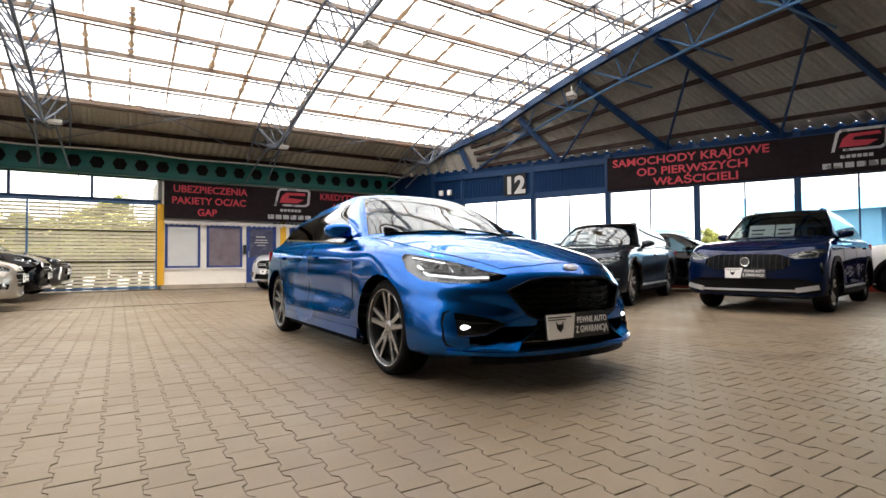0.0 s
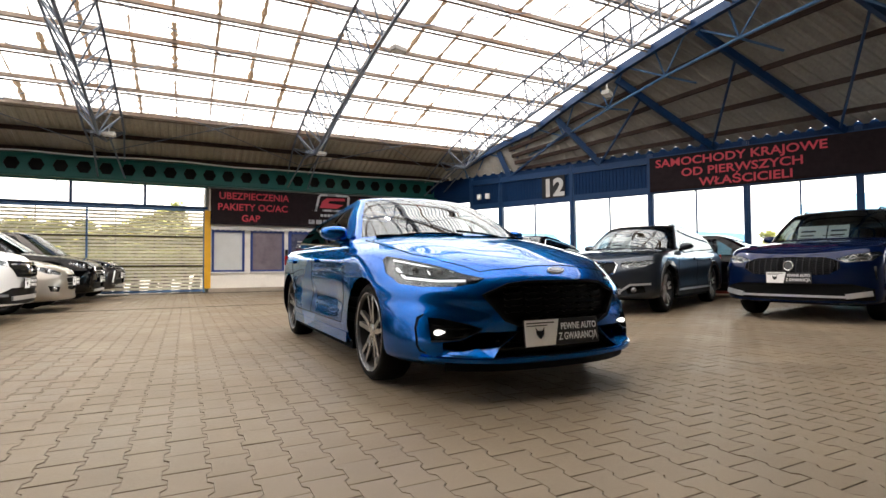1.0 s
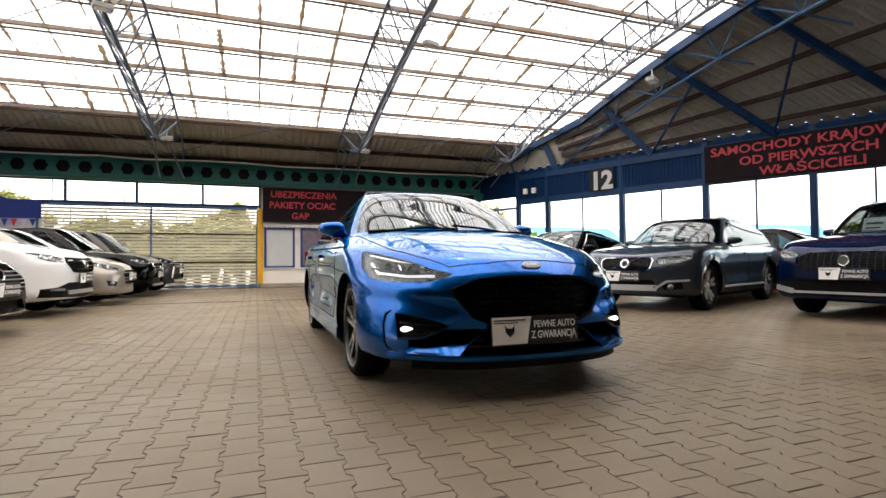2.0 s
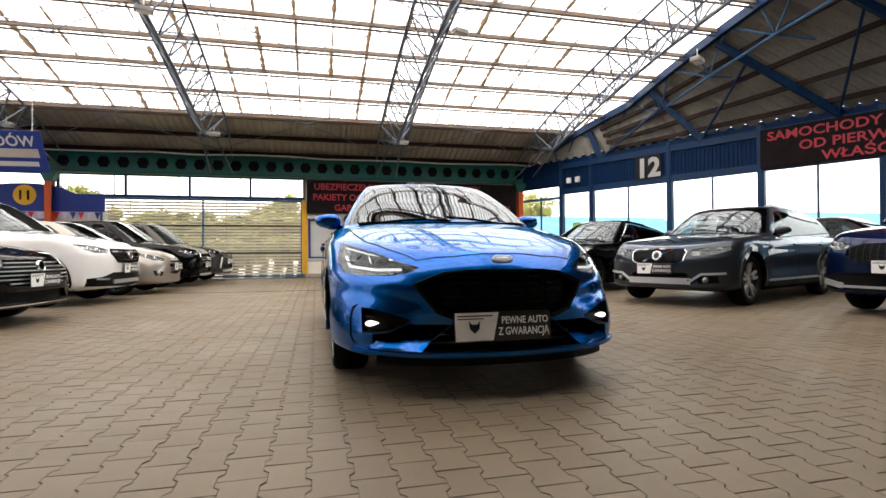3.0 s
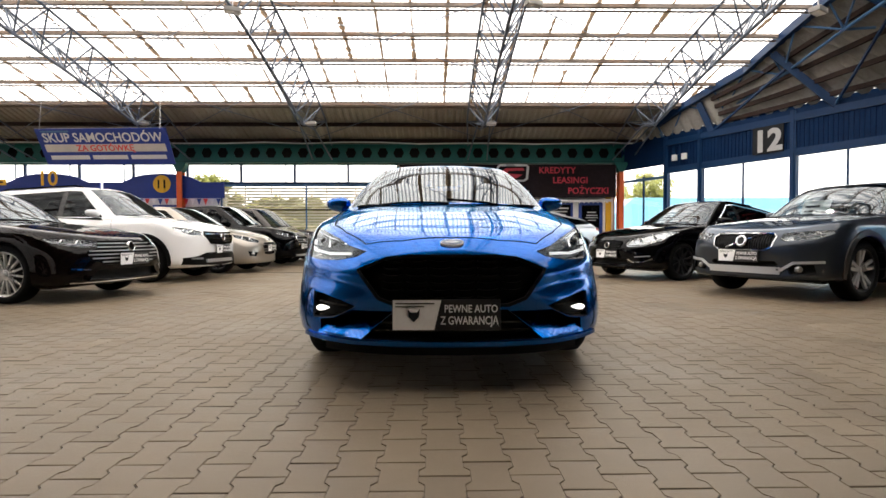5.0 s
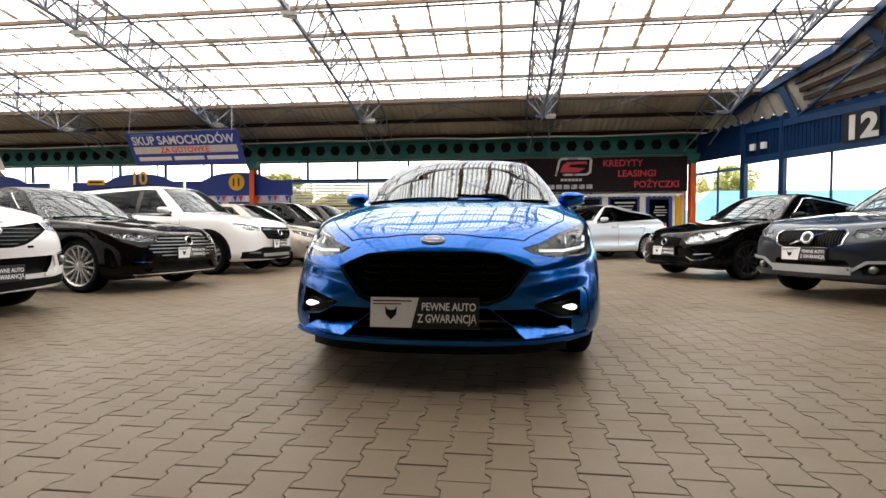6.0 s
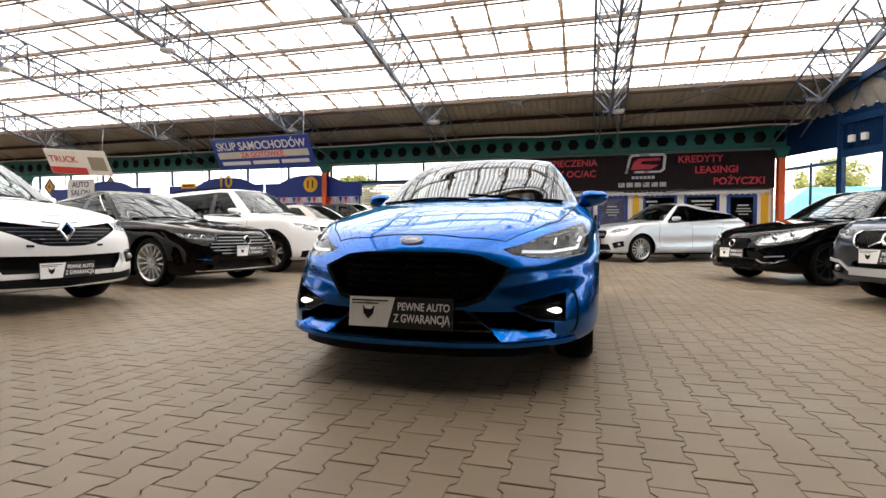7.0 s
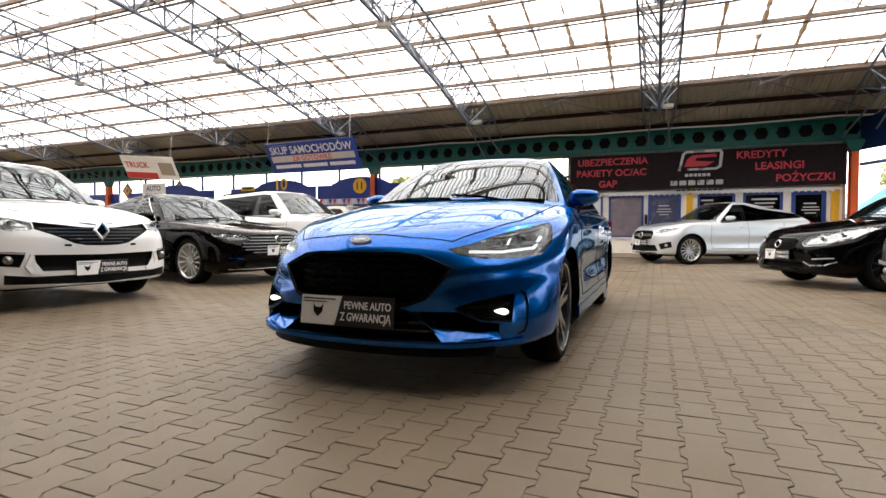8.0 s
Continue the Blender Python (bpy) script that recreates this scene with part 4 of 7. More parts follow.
M_LAMPDARK = mat("dark_lamp_housing", (0.13, 0.132, 0.135), 0.18, metal=0.8, var=0.5, scale=12, fine=50, bump=0.6, bscale=28)
M_LAMPLIGHT = mat("bright_lamp_housing", (0.52, 0.525, 0.53), 0.22, metal=0.75, var=0.5, scale=12, fine=50, bump=0.5, bscale=28)
M_FOGOFF = mat("clear_fog_lamp", (0.30, 0.30, 0.30), 0.2, metal=0.6, var=0.1)
M_PLATEW = mat("white_plate", (0.93, 0.93, 0.93), 0.4, var=0.05)
M_PLATED = mat("black_plate", (0.014, 0.013, 0.015), 0.35, var=0.1)
M_SEAM = mat("panel_gap", (0.004, 0.004, 0.005), 0.9, var=0.1)
M_PAPER = mat("price_card", (0.84, 0.88, 0.85), 0.6, var=0.08)
M_BADGE = mat("silvery_badge_field", (0.80, 0.83, 0.88), 0.3, metal=0.0, var=0.3, scale=40, fine=120)
M_BADGEIN = mat("blue_grey_badge_field", (0.34, 0.40, 0.52), 0.3, var=0.2, scale=40, fine=120)
M_TAIL = mat("red_tail_lamp", (0.35, 0.01, 0.01), 0.15, var=0.1, coat=0.5)


def outline(ring, nf, sides, nr):
    """Half of a plan outline, from the front's middle along one side to the rear's middle."""
    yf, yr, w, lf, lr, ef, er, zf, z0, z1, zr = ring
    pts = []
    for i in range(nf):
        q = math.sin(math.pi / 2 * i / nf)
        pts.append((w * q, yf + lf * (1 - (1 - q ** ef) ** (1 / ef)), zf + (z0 - zf) * q ** 2.5))
    for f in sides:
        pts.append((w, yf + lf + (yr - lr - yf - lf) * f, z0 + (z1 - z0) * f))
    for i in range(nr - 1, -1, -1):
        q = math.sin(math.pi / 2 * i / nr)
        pts.append((w * q, yr - lr * (1 - (1 - q ** er) ** (1 / er)), zr + (z1 - zr) * q ** 2.5))
    return np.array(pts)


def spline(p0, p1, p2, p3, t, k=0.5):
    m1, m2 = k * (p2 - p0), k * (p3 - p1)
    return (2 * t**3 - 3 * t**2 + 1) * p1 + (t**3 - 2 * t**2 + t) * m1 + (3 * t**2 - 2 * t**3) * p2 + (t**3 - t**2) * m2


BASE = dict(L=4.5, W=0.92, H=1.5, gc=0.19, hood=0.76, cowl=1.25, cowlz=1.0, belt=0.98, beltr=1.02, wst=2.05, rgb=4.2, rgt=3.8, deck=0.97, roofw=0.540, topw=0.0,
            nose=0.0, lf=0.72, ef=2.4, wb=2.7, fo=0.92, r=0.33, arch=0.05, fine=1.0, rise=0.03, pillar=0.07, sculpt=False, gap=None, edge=0.22, glass=((0.05, 0.47), (0.51, 0.83), (0.86, 0.97)), cut=0.0)


def rings_of(s):
    L, W, H, gc, hn, hc, be, br = s["L"], s["W"], s["H"], s["gc"], s["hood"], s["cowlz"], s["belt"], s["beltr"]
    cy, wt, gb, gt, dk, rw, lf, ef = s["cowl"], s["wst"], s["rgb"], s["rgt"], s["deck"], s["roofw"], s["lf"], s["ef"]
    h1 = gc + (hn - gc)
    return [
        (0.24, L - 0.20, W * 0.86, lf * 0.78, 0.4, ef + 0.5, 2.5, gc + 0.025, gc, gc, gc + 0.06),
        (0.045 + s["nose"], L - 0.09, W * 0.955, lf * 0.90, 0.42, ef + 0.4, 2.6, gc + 0.03, gc + 0.04, gc + 0.02, gc + 0.10),
        (0.05, L - 0.03, W * 1.0, lf * 0.88, 0.45, ef + 0.6, 2.6, gc + 0.13, gc + 0.15, gc + 0.14, gc + 0.20),
        (0.012, L, W * 1.005, lf * 0.96, 0.45, ef + 0.1, 2.6, hn - 0.30, hn - 0.25, be - 0.46, be - 0.40),
        (0.02, L - 0.01, W, lf * 1.05, 0.45, ef - 0.1, 2.6, hn - 0.165, hn - 0.11, be - 0.28, be - 0.26),
        (0.10, L - 0.03, W * 0.982, lf * 1.15, 0.44, ef - 0.2, 2.5, hn - 0.06, hn + 0.03, be - 0.10, dk - 0.10),
        (s["edge"], L - 0.06, W * 0.945, lf * 1.16, 0.42, ef - 0.2, 2.4, hn, hn + 0.09, be - 0.03, dk - 0.015),
        (s["edge"] + (cy - s["edge"]) * 0.45, (L - 0.10 + gb) / 2, W * 0.925, lf * 1.05, 0.40, ef - 0.1, 2.4, hn + (hc - hn) * 0.60, hn + (hc - hn) * 0.66 + 0.01, be - 0.005, (dk + br) / 2 + 0.005),
        (cy, gb, W * 0.86, 0.32, 0.26, 2.2, 2.6, hc, hc - 0.035, be + s["rise"], br),
        (cy + (wt - cy) * 0.50, gb + (gt - gb) * 0.45, (W * 0.86 + rw + 0.06) / 2 + 0.002, 0.235, 0.20, 2.35, 2.6, hc + (H - 0.045 - hc) * 0.522, be + (H - be) * 0.50, be + (H - be) * 0.48, br + (H - br) * 0.48),
        (wt, gt, rw + 0.06, 0.14, 0.14, 2.5, 2.6, H - 0.045, H - 0.070, H - 0.105 - s["cut"], H - 0.09 - s["cut"]),
        (wt + 0.28, gt - 0.10, rw * 0.96, 0.14, 0.12, 2.8, 2.6, H - 0.018, H - 0.030, H - 0.06 - s["cut"] * 0.8, H - 0.07 - s["cut"]),
        (wt + 0.50, gt - 0.12, 0.0, 0.1, 0.1, 2.2, 2.6, H - 0.008, H - 0.0, H - 0.04 - s["cut"] * 0.8, H - 0.06 - s["cut"]),
    ]


REG_WS, REG_RW, REG_S0, REG_TRIM, REG_USER = 1, 2, 3, 8, 10


def body_mesh(s):
    """The whole shell as one bmesh, with a region number on each face."""
    rings = rings_of(s)
    nf, nr = int(26 * s["fine"]), int(12 * s["fine"])
    marks = sorted({round(f, 4) for ab in s["glass"] for f in ab} | {i / int(34 * s["fine"]) for i in range(int(34 * s["fine"]) + 1)})
    rows = [outline(r, nf, marks, nr) for r in rings]
    subs = [2, 2, 5, 6, 5, 4, 3, 4, 6, 6, 3, 2]
    vs, level = [], []
    for i in range(len(rows) - 1):
        p0, p1, p2, p3 = rows[max(i - 1, 0)], rows[i], rows[i + 1], rows[min(i + 2, len(rows) - 1)]
        if i == 7:
            p3 = p2 + (p2 - p1)
        if i == 8:
            p0 = p1 - (p2 - p1)
        n = max(2, int(subs[i] * s["fine"] + 0.5))
        ts = [j / n for j in range(n)]
        if i == 8:
            ts = sorted(set(ts) | {0.07})
        if i == 9:
            ts = sorted(set(ts) | {0.97})
        for t in ts:
            vs.append(spline(p0, p1, p2, p3, t))
            level.append(i + t)
    vs.append(rows[-1])
    level.append(len(rows) - 1)
    grid = np.array(vs)
    na = grid.shape[1]
    grid[:, 0, 0] = grid[:, -1, 0] = 0.0
    x, y, z = grid[..., 0], grid[..., 1], grid[..., 2]
    lv = np.array(level)[:, None] + 0 * x
    # even out the bonnet so that it mirrors the roof in long smooth lines
    top = ((lv > 6.0) & (lv < 7.95) & (y < s["cowl"] + 0.2))[1:-1, 1:-1]
    for _ in range(18 if s["sculpt"] else 4):
        mean = (grid[:-2, 1:-1] + grid[2:, 1:-1] + grid[1:-1, :-2] + grid[1:-1, 2:]) / 4
        grid[1:-1, 1:-1] = np.where(top[..., None], 0.4 * grid[1:-1, 1:-1] + 0.6 * mean, grid[1:-1, 1:-1])
        edge = (lv[1:-1, 0] > 6.0) & (lv[1:-1, 0] < 7.95)
        grid[1:-1, 0, 1:] = np.where(edge[:, None], (grid[:-2, 0, 1:] + grid[2:, 0, 1:] + 2 * grid[1:-1, 1, 1:]) / 4, grid[1:-1, 0, 1:])
    # sculpted bonnet edges, shoulder line and door hollow
    on = (lv > 5.8) & (lv < 8) & (y < s["cowl"] + 0.25)
    ridge = s["W"] * (0.36 + 0.24 * np.clip((y - 0.2) / 1.2, 0, 1.2))
    grid[..., 2] += on * 0.0045 * np.exp(-((x - ridge) / 0.14) ** 2) * np.clip((y - 0.12) / 0.3, 0, 1)
    flank = (x > s["W"] * 0.86) & (y > s["fo"] + 0.3) & (y < s["fo"] + s["wb"] - 0.25) & (lv < 8)
    soft = np.clip((y - s["fo"] - 0.3) / 0.4, 0, 1) * np.clip((s["fo"] + s["wb"] - 0.25 - y) / 0.4, 0, 1)
    rise = 0.05 * (y - s["fo"]) / s["wb"]
    grid[..., 0] += flank * soft * (0.010 * np.exp(-((z - s["belt"] + 0.16 - rise) / 0.03) ** 2) - 0.030 * np.exp(-((z - 0.50 - rise) / 0.11) ** 2) + 0.006 * np.exp(-((z - 0.31) / 0.04) ** 2))
    if s["sculpt"]:
        # creases of the front: a shelf under the lamps, a hollow below it, a blade under the fog lamps
        front = (y < 1.0) & (lv < 6) & (np.arange(grid.shape[1])[None, :] < nf)
        out = np.clip((x - 0.34) / 0.16, 0, 1)
        bump = lambda zc, w: np.exp(-((z - zc) / w) ** 2)
        dy = -0.007 * bump(0.575 + 0.16 * (x - 0.45), 0.034) + 0.009 * bump(0.505 + 0.12 * (x - 0.45), 0.036) - 0.014 * bump(0.245, 0.022)
        grid[..., 1] += front * out * dy
    bm = bmesh.new()
    reg = bm.faces.layers.int.new("region")
    for sx in (1, -1):
        vv = [[bm.verts.new((sx * p[0], p[1], p[2])) for p in row] for row in grid]
        for i in range(len(grid) - 1):
            lv = (level[i] + level[i + 1]) / 2
            for a in range(na - 1):
                q = [vv[i][a], vv[i][a + 1], vv[i + 1][a + 1], vv[i + 1][a]]
                f = bm.faces.new(q if sx > 0 else q[::-1])
                f.smooth = True
                if 8.07 < lv < 9.97:
                    if a < int(nf * 0.85):
                        f[reg] = REG_WS
                    elif a >= na - 1 - int(nr * 0.75):
                        f[reg] = REG_RW
    bmesh.ops.remove_doubles(bm, verts=bm.verts, dist=0.0008)
    bad = [f for f in bm.faces if f.calc_area() < 1e-9]
    bmesh.ops.delete(bm, geom=bad, context="FACES_ONLY")
    bmesh.ops.recalc_face_normals(bm, faces=bm.faces)
    if sum(f.normal.z for f in bm.faces if f.calc_center_median().z > s["H"] * 0.85) < 0:
        bmesh.ops.reverse_faces(bm, faces=bm.faces)
    return bm, reg


def inside(poly, x, z):
    r, j = False, len(poly) - 1
    for i in range(len(poly)):
        (xi, zi), (xj, zj) = poly[i], poly[j]
        if (zi > z) != (zj > z) and x < (xj - xi) * (z - zi) / (zj - zi) + xi:
            r = not r
        j = i
    return r


def cut_front(bm, reg, poly, number, ymax=1.1):
    """Cuts a polygon in x and z into the front, seen from ahead, and gives its faces a number."""
    xs, zs = [p[0] for p in poly], [p[1] for p in poly]
    lo, hi = (min(xs) - 0.06, min(zs) - 0.06), (max(xs) + 0.06, max(zs) + 0.06)

    def near():
        out = []
        for f in bm.faces:
            c = f.calc_center_median()
            if c.y < ymax and lo[0] < c.x < hi[0] and lo[1] < c.z < hi[1] and f.normal.y < 0.25:
                out.append(f)
        return out
    for (xa, za), (xb, zb) in zip(poly, poly[1:] + poly[:1]):
        fs = near()
        geom = list({v for f in fs for v in f.verts}) + list({e for f in fs for e in f.edges}) + fs
        no = Vector((zb - za, 0, xa - xb)).normalized()
        bmesh.ops.bisect_plane(bm, geom=geom, plane_co=(xa, 0, za), plane_no=no, dist=1e-5)
    for f in near():
        c = f.calc_center_median()
        if inside(poly, c.x, c.z):
            f[reg] = number


def cut_side(bm, reg, poly, number, wide):
    """Cuts a polygon in y and z into both flanks and gives its faces a number."""
    ys, zs = [p[0] for p in poly], [p[1] for p in poly]

    def near(margin):
        out = []
        for f in bm.faces:
            c = f.calc_center_median()
            if abs(c.x) > wide and min(ys) - margin < c.y < max(ys) + margin and min(zs) - margin < c.z < max(zs) + margin and abs(f.normal.x) > 0.35 and f[reg] != REG_WS and f[reg] != REG_RW:
                out.append(f)
        return out
    for (ya, za), (yb, zb) in zip(poly, poly[1:] + poly[:1]):
        fs = near(0.08)
        geom = list({v for f in fs for v in f.verts}) + list({e for f in fs for e in f.edges}) + fs
        bmesh.ops.bisect_plane(bm, geom=geom, plane_co=(0, ya, za), plane_no=Vector((0, zb - za, ya - yb)).normalized(), dist=1e-5)
    for f in near(0.0):
        c = f.calc_center_median()
        if inside(poly, c.y, c.z):
            f[reg] = number


def side_windows(bm, reg, s, door, rear):
    """One outline for the side glass of each flank with a black rim, parted by the door pillars."""
    top, cut = s["H"] - 0.125, s["cut"]
    pillar = s["pillar"]
    line = [(s["cowl"] + 0.50 - pillar, s["belt"] - 0.015), (s["wst"] + 0.27 - pillar, top), (s["wst"] + 0.42, top + 0.012), (s["rgt"] - 0.42, top - 0.012 - cut * 0.9), (s["rgt"] - 0.20, top - 0.035 - cut), (s["rgb"] - 0.33, s["beltr"] + 0.075), (s["rgb"] - 0.37, s["beltr"] + 0.01)]
    cy, cz = sum(p[0] for p in line) / len(line), sum(p[1] for p in line) / len(line)
    cut_side(bm, reg, [(cy + (y - cy) * 1.022, cz + (z - cz) * 1.085) for y, z in line], REG_TRIM, s["roofw"] * 0.8)
    cut_side(bm, reg, line, REG_S0, s["roofw"] * 0.8)
    bounds = [(door - 0.045, door + 0.045)]
    if len(s["glass"]) > 2:
        bounds.append((rear - 0.02, rear + 0.02))
    for pair in bounds:
        for y in pair:
            fs = [f for f in bm.faces if f[reg] == REG_S0]
            geom = list({v for f in fs for v in f.verts}) + list({e for f in fs for e in f.edges}) + fs
            bmesh.ops.bisect_plane(bm, geom=geom, plane_co=(0, y, 0), plane_no=(0, 1, 0), dist=1e-5)
    for f in bm.faces:
        if f[reg] == REG_S0:
            y = f.calc_center_median().y
            k = sum(y > b for a, b in bounds)
            f[reg] = REG_TRIM if any(a < y < b for a, b in bounds) else REG_S0 + k


def cut_arch(bm, reg, yc, zc, rad, wide):
    """Takes the wheel opening out of both sides."""
    def near():
        out = []
        for f in bm.faces:
            c = f.calc_center_median()
            if abs(c.x) > wide and abs(c.y - yc) < rad * 1.3 and abs(c.z - zc) < rad * 1.3:
                out.append(f)
        return out
    n = 26
    for k in range(n):
        a = 2 * math.pi * (k + 0.5) / n
        if math.sin(a) < -0.75:
            continue
        fs = near()
        geom = list({v for f in fs for v in f.verts}) + list({e for f in fs for e in f.edges}) + fs
        bmesh.ops.bisect_plane(bm, geom=geom, plane_co=(0, yc + rad * math.cos(a), zc + rad * math.sin(a)), plane_no=(0, math.cos(a), math.sin(a)), dist=1e-5)
    gone = []
    for f in near():
        c = f.calc_center_median()
        if math.hypot(c.y - yc, c.z - zc) < rad * 0.995:
            gone.append(f)
    bmesh.ops.delete(bm, geom=gone, context="FACES")


def pick(bm, reg, number, shift=(0, 0, 0), walls=0.0):
    """Copies the faces of a region into a bmesh of their own; walls: how deep a rim is drawn inwards round a shifted copy."""
    out, seen = bmesh.new(), {}
    sh = Vector(shift)
    edges = {}
    for f in bm.faces:
        if f[reg] != number:
            continue
        q = []
        for v in f.verts:
            if v not in seen:
                seen[v] = out.verts.new(v.co + sh)
            q.append(seen[v])
        nf = out.faces.new(q)
        nf.smooth = True
        for a, b in zip(f.verts, list(f.verts)[1:] + list(f.verts)[:1]):
            edges[(a, b)] = edges.get((a, b), 0) + 1
    if walls:
        rim = {}
        for (a, b) in edges:
            if (b, a) not in edges:
                for v in (a, b):
                    if v not in rim:
                        rim[v] = out.verts.new(v.co)
                out.faces.new((rim[a], rim[b], seen[b], seen[a]))
    return out


def islands(bm):
    """Splits a bmesh into its separate pieces."""
    left, out = set(bm.faces), []
    while left:
        todo, piece = [left.pop()], []
        while todo:
            f = todo.pop()
            piece.append(f)
            for e in f.edges:
                for g in e.link_faces:
                    if g in left:
                        left.remove(g)
                        todo.append(g)
        b2, seen = bmesh.new(), {}
        for f in piece:
            for v in f.verts:
                if v not in seen:
                    seen[v] = b2.verts.new(v.co)
            b2.faces.new([seen[v] for v in f.verts]).smooth = True
        out.append(b2)
    bm.free()
    return out


def front_point(bvh, x, z, out=0.0):
    hit = bvh.ray_cast(Vector((x, -3, z)), Vector((0, 1, 0)))
    return Vector((x, (hit[0].y if hit[0] else 0.3) - out, z))


def side_point(bvh, y, z, sx, out=0.0):
    hit = bvh.ray_cast(Vector((sx * 3, y, z)), Vector((-sx, 0, 0)))
    return Vector((hit[0].x + sx * out if hit[0] else sx * 0.9, y, z))


def sweep(bm, pts, w, d, normal_dir):
    """A bar with an oblong section along points that lie on a surface."""
    n = len(pts)
    prev = None
    for i, p in enumerate(pts):
        t = (pts[min(i + 1, n - 1)] - pts[max(i - 1, 0)]).normalized()
        nn = Vector(normal_dir)
        nn = (nn - t * nn.dot(t)).normalized()
        s = t.cross(nn)
        q = [bm.verts.new(p + s * a * w / 2 + nn * b * d / 2) for a, b in ((-1, -1), (1, -1), (1, 1), (-1, 1))]
        if prev:
            for k in range(4):
                bm.faces.new((prev[k], prev[(k + 1) % 4], q[(k + 1) % 4], q[k]))
        else:
            bm.faces.new(q[::-1])
        prev = q
    bm.faces.new(prev)
    return bm


def bar_on_front(bvh, pts, w, d, out=0.0, steps=8):
    line = []
    for (xa, za), (xb, zb) in zip(pts, pts[1:]):
        for k in range(steps):
            f = k / steps
            line.append(front_point(bvh, xa + (xb - xa) * f, za + (zb - za) * f, out))
    line.append(front_point(bvh, *pts[-1], out))
    return sweep(bmesh.new(), line, w, d, (0, -1, 0))


def patch_on_front(bvh, corners, sx):
    """A slab with its corners given as x, z and a step out of the front: a fan of quads from its middle, with a thickness."""
    bm = bmesh.new()
    pts = [front_point(bvh, sx * x, z, out) for x, z, out in corners]
    mid = sum(pts, Vector()) / len(pts)
    n = len(pts)
    for p, q in ((pts[k], pts[(k + 1) % n]) for k in range(n)):
        front = [bm.verts.new(v) for v in (mid, p, q)]
        back = [bm.verts.new(v + Vector((0, 0.03, -0.004))) for v in (mid, p, q)]
        bm.faces.new(front)
        bm.faces.new(back[::-1])
        bm.faces.new((front[1], back[1], back[2], front[2]))
    bmesh.ops.remove_doubles(bm, verts=bm.verts, dist=0.0005)
    bmesh.ops.recalc_face_normals(bm, faces=bm.faces)
    return bm


def bar_on_side(bvh, pts, w, d, sx, out=0.0, steps=8):
    line = []
    for (ya, za), (yb, zb) in zip(pts, pts[1:]):
        for k in range(steps):
            f = k / steps
            line.append(side_point(bvh, ya + (yb - ya) * f, za + (zb - za) * f, sx, out))
    line.append(side_point(bvh, *pts[-1], sx, out))
    return sweep(bmesh.new(), line, w, d, (sx, 0, 0))


def bar_on_top(bvh, pts, w, d, out=0.0, steps=10):
    line = []
    for (xa, ya), (xb, yb) in zip(pts, pts[1:]):
        for k in range(steps + 1):
            f = k / steps
            x, y = xa + (xb - xa) * f, ya + (yb - ya) * f
            hit = bvh.ray_cast(Vector((x, y, 3)), Vector((0, 0, -1)))
            line.append(Vector((x, y, (hit[0].z if hit[0] else 1) + out)))
    return sweep(bmesh.new(), line, w, d, (0, 0, 1))


WHEELS = {}


